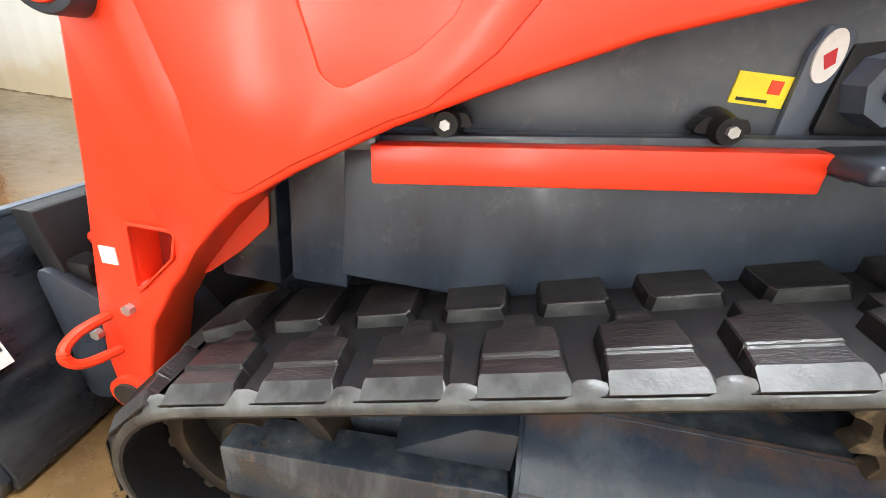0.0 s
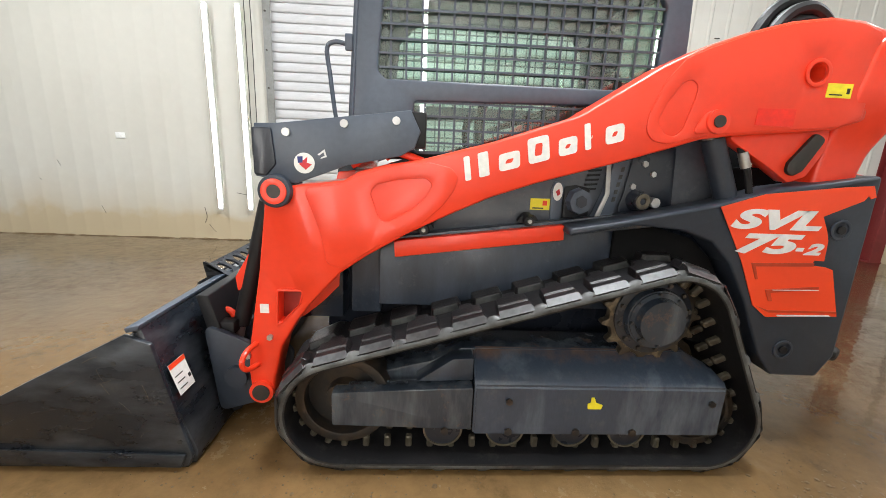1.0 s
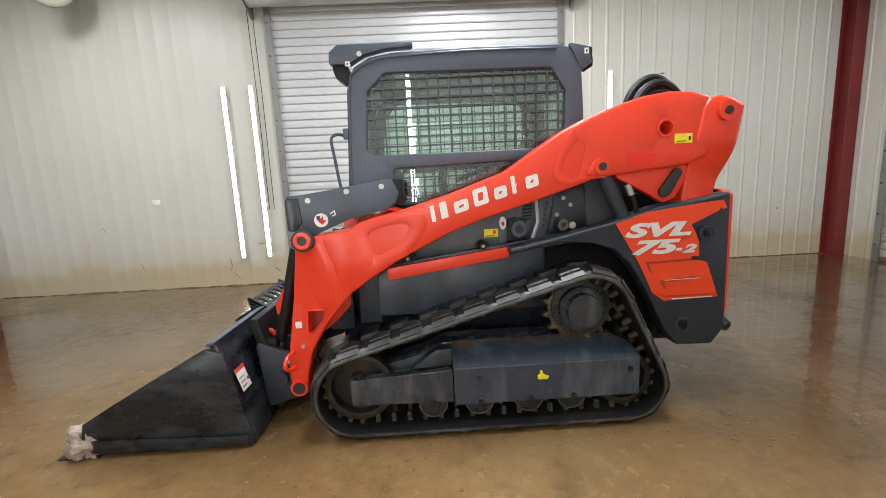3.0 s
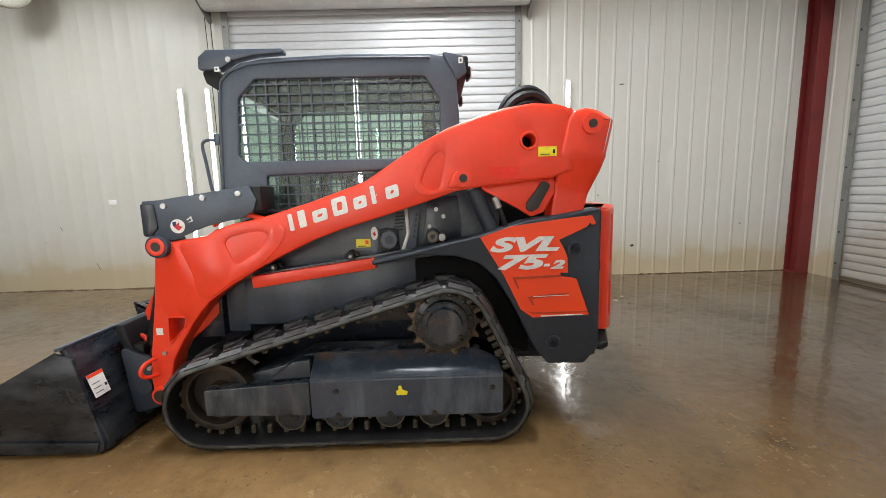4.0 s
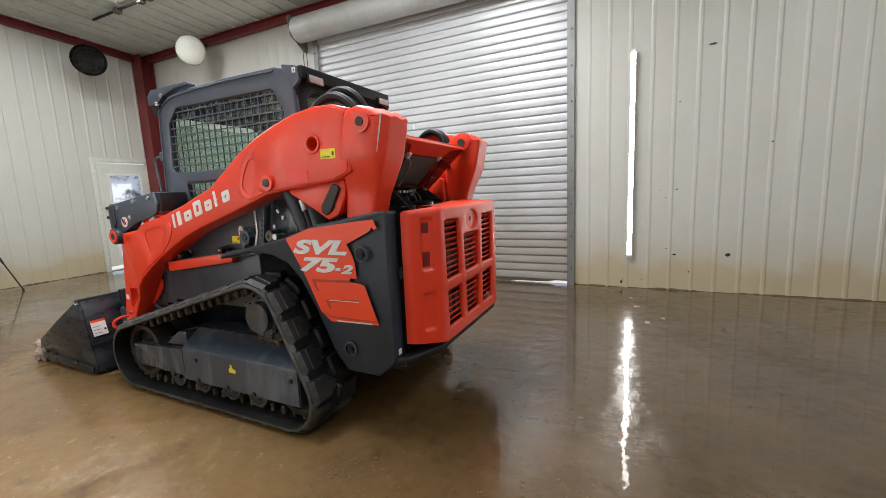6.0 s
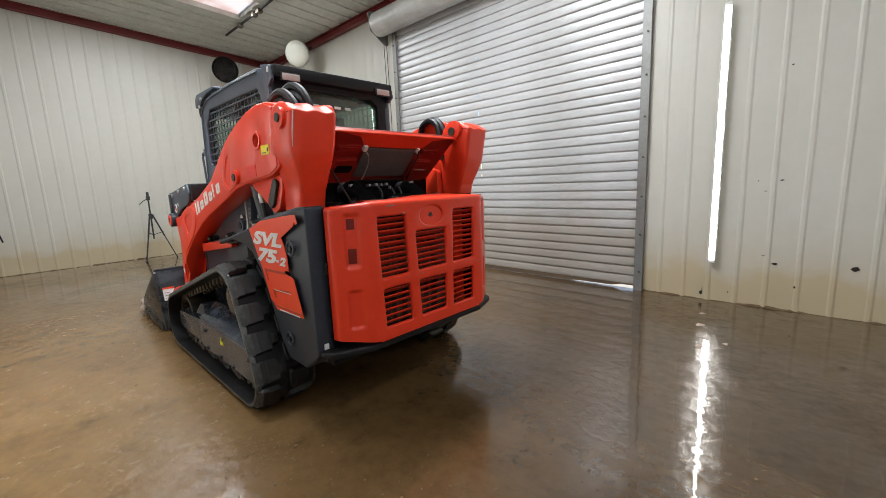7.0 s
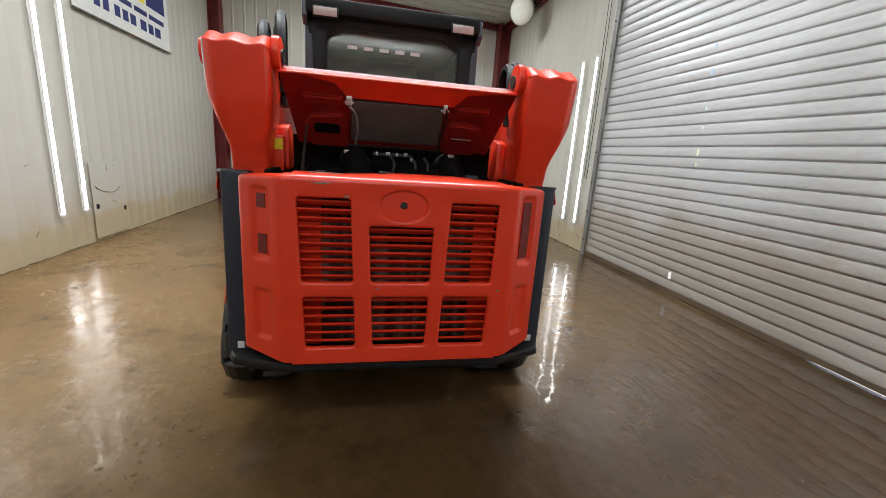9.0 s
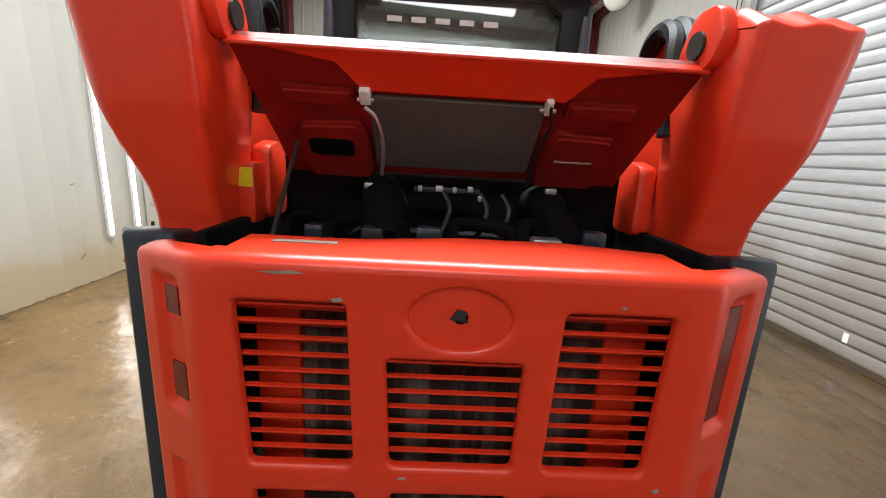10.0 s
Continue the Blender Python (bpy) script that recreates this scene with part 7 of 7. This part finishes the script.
        bmesh.ops.solidify(bm, geom=bm.faces[:], thickness=0.004)
        part("blades", bm, DARKMETAL, th)
    else:
        bm = bmesh.new()
        bmesh.ops.create_uvsphere(bm, u_segments=28, v_segments=12, radius=r * 0.96)
        bmesh.ops.scale(bm, vec=(1, 1, 0.34), verts=bm.verts)
        bmesh.ops.translate(bm, vec=(0, 0, depth), verts=bm.verts)
        bmesh.ops.transform(bm, matrix=m, verts=bm.verts)
        part("diffuser", bm, BOWL, th, "off-white round diffuser")
    return th


lamp_th = dish("high_bay_lamp", (-5.15, 3.42, 3.96), (-3.4, 1.0, 3.1), 0.25, 0.13, BOWL, "round off-white high bay lamp on a wall bracket, unlit", "lamp")
part("bracket", sweep(bmesh.new(), bend([(-5.2, 3.5, 4.02), (-5.3, 3.62, 4.16), (-5.5, 3.74, 4.2)]), 0.022), DARKMETAL, lamp_th)
part("bracket", B(-5.9, -5.2, 3.70, 3.735, 4.13, 4.17, bevel=0.006), DARKMETAL, lamp_th)
fan_th = dish("wall_fan", (-6.72, 2.55, 3.84), (-4.5, 1.2, 3.2), 0.25, 0.1, DARKMETAL, "round dark wall fan with a wire grille", "fan", bars=6)
part("arm", sweep(bmesh.new(), bend([(-6.8, 2.6, 3.86), (-7.0, 2.62, 3.95), (-7.2, 2.62, 4.1), (-7.33, 2.62, 4.15)]), 0.022), DARKMETAL, fan_th)

# tripod
def tripod():
    c = Vector((-6.93, 0.87, 0))
    th = thing("tripod", c, "black folding camera tripod standing by the end wall", "tripod")
    part("centre_column", R((c.x, c.y, 0.42), (c.x, c.y, 1.2), 0.014, seg=12), TRIPODM, th)
    part("head", B(c.x - 0.03, c.x + 0.03, c.y - 0.03, c.y + 0.03, 1.18, 1.265, bevel=0.01), TRIPODM, th)
    part("phone_clamp", B(c.x - 0.012, c.x + 0.012, c.y - 0.022, c.y + 0.022, 1.265, 1.345, bevel=0.005), TRIPODM, th)
    part("pan_handle", sweep(bmesh.new(), [(c.x, c.y, 1.22), (c.x + 0.06, c.y - 0.1, 1.17), (c.x + 0.1, c.y - 0.17, 1.11)], 0.008), TRIPODM, th)
    part("collar", R((c.x, c.y, 0.82), (c.x, c.y, 0.92), 0.035, seg=14), TRIPODM, th)
    for a in (80, 200, 320):
        d = Vector((math.cos(radians(a)), math.sin(radians(a)), 0))
        top, mid_, foot = c + d * 0.03 + Vector((0, 0, 0.9)), c + d * 0.18 + Vector((0, 0, 0.46)), c + d * 0.34 + Vector((0, 0, 0.012))
        lg = part("leg", rod(R(top, mid_, 0.014, seg=10), mid_, foot, 0.0095, seg=10), TRIPODM, th)
        part("rubber_foot", R(foot + Vector((0, 0, -0.012)), foot + Vector((0, 0, 0.02)), 0.015, 0.011, seg=10), RUBBER, lg)
        part("brace", R(c + Vector((0, 0, 0.5)), c + d * 0.17 + Vector((0, 0, 0.55)), 0.006, seg=8), TRIPODM, th)


tripod()

# rail with charger, hanging bag
def tool_rail():
    x = XL + 0.03
    th = thing("tool_rail", (x, -1.95, 1.6), "black tool rail with a charger, screwed to the wall", "tool rail")
    part("rail", B(x, x + 0.05, -2.33, -1.64, 1.64, 1.77, bevel=0.01), BLACK, th)
    part("charger", B(x, x + 0.12, -1.86, -1.60, 1.62, 1.8, bevel=0.015), BLACK, th)
    part("charger_top", B(x, x + 0.1, -1.84, -1.64, 1.8, 1.86, bevel=0.01), DARKMETAL, th)
    part("charger_label", B(x + 0.12, x + 0.123, -1.81, -1.67, 1.67, 1.74), FOAM, th, "grey label", smooth=0)
    for y in (-2.26, -2.12, -1.96):
        part("hook", sweep(bmesh.new(), bend([(x + 0.05, y, 1.66), (x + 0.09, y, 1.62), (x + 0.1, y, 1.58), (x + 0.06, y, 1.55)]), 0.006), PIN, th)


tool_rail()


def soft(name, centre, size, mat, label, category, seed, ripple=0.25):
    bm = bmesh.new()
    bmesh.ops.create_icosphere(bm, subdivisions=4, radius=1.0)
    for v in bm.verts:
        q = v.co.copy()
        k = 1 + ripple * noise.noise(q * 2.2 + Vector((seed, 0, 0))) + 0.3 * ripple * noise.noise(q * 6 + Vector((0, seed, 0)))
        v.co = Vector((q.x * size[0] * k, q.y * size[1] * k, q.z * size[2] * k)) + Vector(centre)
    return solo(name, bm, mat, label, category)


bag = soft("hanging_bag", (XL + 0.13, -2.13, 1.13), (0.09, 0.18, 0.29), REDCLOTH, "red cloth bag hanging from the tool rail", "bag", 3.0, 0.35)
for y in (-2.22, -2.04):
    part("strap", sweep(bmesh.new(), bend([(XL + 0.12, y, 1.38), (XL + 0.11, -2.13, 1.56), (XL + 0.12, y + 0.02, 1.3)]), 0.01), REDCLOTH, bag)
    part("loose_strap", sweep(bmesh.new(), bend([(XL + 0.12, y, 0.9), (XL + 0.11, y - 0.01, 0.75), (XL + 0.12, y + 0.01, 0.62)]), 0.009), BLACK, bag)
soft("padded_hat", (XL + 0.2, -2.0, 1.42), (0.07, 0.13, 0.18), SEAT, "black padded hat hung over the red bag", "hat", 7.0, 0.25)


def wall_shelf():
    x = XL + 0.03
    th = thing("wall_shelf", (x, -1.45, 1.3), "white wall shelf on metal brackets", "shelf")
    part("board", B(x, x + 0.3, -1.80, -1.15, 1.30, 1.325, bevel=0.003), WHITE, th)
    for y in (-1.7, -1.24):
        part("bracket", P([(x, 1.30), (x + 0.25, 1.30), (x + 0.25, 1.28), (x + 0.03, 1.08), (x, 1.08)], y, y + 0.012), RAIL, th)
    part("edge_clip", B(x + 0.28, x + 0.32, -1.27, -1.17, 1.20, 1.31, bevel=0.006), REDCLOTH, th, "red clip on the edge")
    part("hanging_strap", sweep(bmesh.new(), bend([(x + 0.2, -1.24, 1.2), (x + 0.2, -1.22, 0.9), (x + 0.19, -1.17, 0.6)]), 0.012), BLACK, th)


wall_shelf()
bx = thing("cardboard_box", (XL + 0.17, -1.52, 1.325), "shallow beige cardboard box on the wall shelf", "box")
part("tray", B(XL + 0.06, XL + 0.28, -1.68, -1.36, 1.355, 1.47, bevel=0.004), BOWL, bx)
part("folder", B(XL + 0.05, XL + 0.30, -1.74, -1.30, 1.325, 1.355, bevel=0.004), BLACK, bx, "black folder under the box")


def draped_stool():
    x0, x1, y0, y1 = -7.16, -6.8, -2.20, -1.56
    th = thing("work_stool", ((x0 + x1) / 2, -1.9, 0), "small wheeled stand draped with a blue cloth", "stand")
    for x in (x0 + 0.04, x1 - 0.04):
        for y in (y0 + 0.07, y1 - 0.07):
            part("leg", R((x, y, 0.06), (x, y, 0.66), 0.013, seg=10), RAIL, th)
            part("caster", R((x, y - 0.014, 0.032), (x, y + 0.014, 0.032), 0.032, seg=16), BLACK, th)
    part("crossbar", R((x1 - 0.04, y0 + 0.07, 0.14), (x1 - 0.04, y1 - 0.07, 0.14), 0.01, seg=10), RAIL, th)
    part("seat", B(x0, x1, y0, y1, 0.655, 0.685, bevel=0.006), RAIL, th)
    cl = thing("blue_cloth", ((x0 + x1) / 2, -1.9, 0.685), "rumpled blue cloth draped over the stand", "cloth")
    bm = bmesh.new()
    nx, ny = 22, 34
    grid = []
    for i in range(nx + 1):
        row = []
        for j in range(ny + 1):
            u, v = -0.12 + 1.24 * i / nx, -0.32 + 1.64 * j / ny
            x, y = x0 + (x1 - x0) * min(max(u, -0.02), 1.05), y0 + (y1 - y0) * min(max(v, -0.03), 1.03)
            drop = max(0, u - 1.02) * (1.6 + 2.6 * min(1, abs(2 * v - 1)) ** 2) + max(0, -v) * 1.5 + max(0, v - 1) * 1.1
            w = noise.noise(Vector((i * 0.35, j * 0.35, 1.0)))
            row.append(bm.verts.new((x + 0.02 * w * (drop > 0), y + 0.015 * noise.noise(Vector((i * 0.5, j * 0.2, 4))) * (drop > 0), 0.7 - drop + 0.012 * abs(w) - 0.04 * (drop > 0) * noise.noise(Vector((i * 0.2, 0, 9))))))
        grid.append(row)
    for i in range(nx):
        for j in range(ny):
            bm.faces.new((grid[i][j], grid[i + 1][j], grid[i + 1][j + 1], grid[i][j + 1]))
    bmesh.ops.solidify(bm, geom=bm.faces[:], thickness=0.004)
    part("fabric", bm, BLUECLOTH, cl)
    part("spray_can", rod(R((-6.98, -1.92, 0.715), (-6.98, -1.92, 0.86), 0.032, seg=18), (-6.98, -1.92, 0.86), (-6.98, -1.92, 0.885), 0.014, seg=12), BOWL, thing("spray_can", (-6.98, -1.92, 0.71), "pale spray can standing on the blue cloth", "can"))


draped_stool()
for x, y, s in ((-6.85, -2.18, 0.17), (-6.78, -1.52, 0.1)):
    soft("floor_rag", (x, y, 0.04), (0.1, s, 0.045), SEAT, "dark crumpled rag on the floor under the stand", "rag", x + y, 0.4)


# banner on the front wall
def banner():
    y = YF + 0.034
    th = thing("banner_board", (-3.86, y, 2.6), "white banner board with navy and yellow print, on the wall", "sign")
    part("board", B(-5.15, -2.85, y, y + 0.012, 2.59, 3.75, bevel=0.002), WHITE, th, smooth=0)
    part("edge_batten", B(-5.16, -2.84, y, y + 0.02, 2.57, 2.592, bevel=0.003), TOOTH, th)
    f, dx = y + 0.012, -0.13
    def bar(x0, x1, z0, z1, mat):
        part("printed_bar", B(x0 + dx, x1 + dx, f, f + 0.002, z0, z1), mat, th, smooth=0)
    for x0, x1 in ((-4.72, -4.55), (-4.5, -4.36), (-4.3, -4.14), (-4.02, -3.88), (-3.83, -3.7), (-3.64, -3.52), (-3.4, -3.28), (-3.22, -3.1)):
        bar(x0, x1, 2.72, 2.85, BLUEINK)
    for x0, x1 in ((-4.85, -4.4), (-4.34, -4.0), (-3.94, -3.4), (-3.3, -2.95)):
        bar(x0, x1, 2.92, 2.985, BLUEINK)
    bar(-4.9, -4.35, 3.08, 3.5, BLUEINK)
    bar(-4.3, -3.5, 3.08, 3.2, YELLOW)
    bar(-3.45, -2.9, 3.08, 3.5, BLUEINK)


banner()

# conduit and small fittings
bm = sweep(bmesh.new(), [(-6.1, 2.40, roof(2.4) - 0.05), (-4.9, 2.41, roof(2.4) - 0.05), (-3.6, 2.40, roof(2.4) - 0.05)], 0.02)
cond = solo("ceiling_conduit", bm, DARKMETAL, "dark conduit run under the ceiling beside the skylight", "conduit")
for x in (-5.4, -4.75, -4.55):
    part("junction", B(x - 0.05, x + 0.05, 2.36, 2.45, roof(2.4) - 0.1, roof(2.4) - 0.03, bevel=0.01), TOOTH, cond)
sd = thing("smoke_detector", (-6.1, -0.2, roof(-0.2)), "small round white ceiling fitting", "detector")
part("cap", R((-6.1, -0.2, roof(-0.2) - 0.06), (-6.1, -0.2, roof(-0.2) - 0.02), 0.09, 0.11, seg=24), WHITE, sd)
ot = thing("wall_outlet", (-4.55, YB - 0.03, 1.27), "small white outlet cover on the wall", "outlet")
part("cover", B(-4.605, -4.495, YB - 0.016, YB - 0.004, 1.24, 1.31, bevel=0.004), WHITE, ot)
for x, z, w, h in ((2.75, 2.735, 0.09, 0.016), (2.985, 0.443, 0.06, 0.04), (2.46, 1.197, 0.035, 0.012), (2.62, 0.232, 0.035, 0.025), (2.46, 2.174, 0.02, 0.012), (2.46, 0.432, 0.05, 0.02), (1.89, 0.07, 0.03, 0.04), (4.58, 0.73, 0.025, 0.022), (3.77, 0.52, 0.016, 0.012), (2.29, 1.195, 0.014, 0.012), (2.12, 0.108, 0.016, 0.014), (3.32, 1.66, 0.02, 0.02)):
    hd = thing("wall_hole", (x, YB - 0.006, z), "small torn rusty hole in the wall sheet", "hole")
    part("torn_edge", P(rounded([(x - w * 0.5, z - h * 0.2), (x, z - h * 0.6), (x + w * 0.5, z - h * 0.1), (x + w * 0.2, z + h * 0.5), (x - w * 0.3, z + h * 0.3)], 0.004), YB - 0.0135, YB - 0.0105), RUST, hd, smooth=0)
    part("dark_gap", P([(x - w * 0.3, z), (x, z - h * 0.3), (x + w * 0.3, z), (x, z + h * 0.2)], YB - 0.015, YB - 0.0135), INK, hd, smooth=0)
for x, z in ((-3.42, 0.33), (-2.86, 0.42)):
    bxo = thing("outlet_box", (x, YF + 0.02, z), "small dark outlet on the wall", "outlet")
    part("plug", B(x - 0.03, x + 0.03, YF + 0.004, YF + 0.035, z - 0.03, z + 0.03, bevel=0.006), BLACK, bxo)
pat = thing("wall_patch", (-3.1, YF + 0.03, 0.05), "flat cream patch sheet screwed over the wall", "patch")
part("patch_sheet", B(-3.46, -2.78, YF + 0.029, YF + 0.032, 0.04, 0.95, bevel=0.001), WALL, pat, smooth=0)

# chain and cord by the door drum
for x in (-2.95, -2.88):
    cd = thing("pull_cord", (x, YB - 0.06, 1.0), "thin dark pull cord hanging beside the door", "cord")
    part("cord", sweep(bmesh.new(), [(x, YB - 0.06, 3.9), (x + 0.01, YB - 0.05, 2.6), (x, YB - 0.045, 1.1)], 0.005, 6), PIN, cd)

# crumbs of mud on the wet floor
rng = random.Random(11)
bm = bmesh.new()
for i in range(1100):
    if i % 3 == 0:
        x, y = rng.gauss(1.3, 0.55), rng.gauss(-0.3, 0.25)
    elif i % 9 == 1:
        x, y = rng.uniform(-3.5, 4.8), rng.uniform(-2.4, 3.4)
    else:
        x, y = rng.gauss(-1.3, 0.5), rng.gauss(-0.25, 0.25)
    if not (XL + 0.3 < x < XR - 0.3 and YF + 0.1 < y < YB - 0.2):
        continue
    s = rng.choice((0.002, 0.002, 0.003, 0.003, 0.004, 0.005))
    c = Vector((x, y, s * 0.3))
    ps = [c + Vector((s * math.cos(a) * rng.uniform(0.7, 1.4), s * math.sin(a) * rng.uniform(0.7, 1.4), -s * 0.3)) for a in (0.2, 1.5, 2.7, 3.9, 5.2)]
    top = bm.verts.new(c + Vector((0, 0, s * 0.5)))
    vs = [bm.verts.new(p) for p in ps]
    for j in range(5):
        bm.faces.new((vs[j - 1], vs[j], top))
solo("floor_crumbs", bm, CRUMB, "scattered crumbs of dried mud on the wet floor", "mud", kind="stuff", smooth=0)

# pale patches that paint thin reflections onto the standing water
rng = random.Random(23)
bm = bmesh.new()
for x, y, s in ((2.06, 2.97, 0.035), (2.01, 3.31, 0.025), (2.16, 2.46, 0.03), (2.3, 2.62, 0.02)):
    vs = [bm.verts.new((x + s * math.cos(a) * rng.uniform(0.6, 1.2), y + 1.5 * s * math.sin(a) * rng.uniform(0.5, 1.1), 0.003)) for a in (2 * math.pi * q / 11 for q in range(11))]
    lo = [bm.verts.new((v.co.x * 1.0, v.co.y, 0.0005)) for v in vs]
    bm.faces.new(vs)
    for j in range(11):
        bm.faces.new((vs[j - 1], lo[j - 1], lo[j], vs[j]))
bmesh.ops.recalc_face_normals(bm, faces=bm.faces)
solo("puddle_scum", bm, MUD, "small pale patches of scum on the puddles", "scum", kind="stuff", smooth=0)

# line of mud washed up along the foot of the walls
rng = random.Random(31)
bm = bmesh.new()


def mud_line(bm, a, b, inward):
    a, b, inward = Vector(a), Vector(b), Vector(inward)
    n = int((b - a).length / 0.06)
    rows = []
    for i in range(n + 1):
        p = a.lerp(b, i / n)
        w = max(0.004, 0.02 + 0.022 * noise.noise(p * 1.7) + 0.012 * noise.noise(p * 7.0))
        h = max(0.003, 0.012 + 0.012 * noise.noise(p * 2.3 + Vector((5, 0, 0))) + 0.006 * rng.uniform(-1, 1))
        rows.append([bm.verts.new(p + Vector((0, 0, h))), bm.verts.new(p + inward * w * 0.5 + Vector((0, 0, h * 0.6))), bm.verts.new(p + inward * w + Vector((0, 0, 0.0006)))])
    for u, v in zip(rows, rows[1:]):
        for j in (0, 1):
            bm.faces.new((u[j], u[j + 1], v[j + 1], v[j]))


mud_line(bm, (XL + 0.03, YB - 0.005, 0), (DX0 - 0.08, YB - 0.005, 0), (0, -1, 0))
mud_line(bm, (DX1 + 0.08, YB - 0.005, 0), (XR, YB - 0.005, 0), (0, -1, 0))
mud_line(bm, (XL + 0.03, YF + 0.005, 0), (XR, YF + 0.005, 0), (0, 1, 0))
mud_line(bm, (XL + 0.005, YF + 0.03, 0), (XL + 0.005, WD[0] - 0.06, 0), (1, 0, 0))
mud_line(bm, (XR - 0.005, YF + 0.03, 0), (XR - 0.005, RD[0] - 0.08, 0), (-1, 0, 0))
bmesh.ops.recalc_face_normals(bm, faces=bm.faces)
solo("mud_line", bm, CRUMB, "thin line of dark mud along the foot of the walls", "mud", kind="stuff")


def wall_scratch(pts, y, r=0.003):
    """A thin dark scrape on a wall sheet."""
    p = [(x, y, z) for x, z in pts]
    sc = thing("wall_scratch", p[0], "thin dark scrape on the wall sheet", "scratch", "scrapes on the walls")
    part("scrape", sweep(bmesh.new(), bend(p, 3), r, 5), INK, sc)


yb, yf = YB - 0.009, YF + 0.009
for pts in ([(-3.62, 0.42), (-3.6, 0.3), (-3.63, 0.22)], [(-3.58, 0.2), (-3.52, 0.12), (-3.5, 0.1)], [(-3.2, 0.62), (-3.08, 0.6), (-3.02, 0.61)], [(-2.98, 0.24), (-2.9, 0.18)], [(-5.35, 0.95), (-5.32, 0.88)], [(-5.6, 0.72), (-5.58, 0.7)], [(-6.3, 1.05), (-6.28, 1.04)], [(-4.9, 0.4), (-4.86, 0.3)], [(2.34, 1.1), (2.36, 1.1)], [(2.36, 0.5), (2.4, 0.5)], [(1.9, 0.12), (1.9, 0.05)]):
    wall_scratch(pts, yb)
for pts in ([(-3.35, 0.62), (-3.2, 0.56), (-2.95, 0.6), (-2.85, 0.66)], [(-3.25, 0.42), (-3.15, 0.46)], [(-3.1, 0.9), (-3.1, 0.83)], [(-3.25, 0.9), (-3.24, 0.88)], [(-1.95, 0.95), (-1.9, 0.93)], [(-1.95, 0.3), (-1.9, 0.25)], [(-2.3, 0.4), (-2.33, 0.39)], [(-2.3, 0.95), (-2.3, 0.93)]):
    wall_scratch(pts, yf + (0.028 if -3.46 < pts[0][0] < -2.78 else 0))

# wet clods of mud trodden across the floor behind the machine
rng = random.Random(77)
bm = bmesh.new()
for cx, cy, sx, sy, count in ((0.86, -0.27, 0.13, 0.08, 110), (1.68, -0.25, 0.14, 0.13, 110), (2.3, 0.9, 0.8, 0.7, 16), (-1.1, -0.35, 0.3, 0.12, 45)):
    for i in range(count):
        x, y = rng.gauss(cx, sx), rng.gauss(cy, sy)
        s = 0.004 + 0.008 * rng.random() ** 2.5
        if x < 0.55 and y > -0.17:
            continue
        ring = []
        for lift, k in ((0.0004, 1.0), (0.28, 0.75)):
            ring.append([bm.verts.new((x + s * k * math.cos(a) * rng.uniform(0.6, 1.3), y + s * k * math.sin(a) * rng.uniform(0.6, 1.3), s * lift if lift > 0.01 else lift)) for a in (2 * math.pi * q / 7 for q in range(7))])
        top = bm.verts.new((x, y, s * 0.38))
        for j in range(7):
            bm.faces.new((ring[0][j - 1], ring[0][j], ring[1][j], ring[1][j - 1]))
            bm.faces.new((ring[1][j - 1], ring[1][j], top))
bmesh.ops.recalc_face_normals(bm, faces=bm.faces)
solo("mud_clods", bm, WETMUD, "small wet clods of mud on the floor", "mud", kind="stuff")
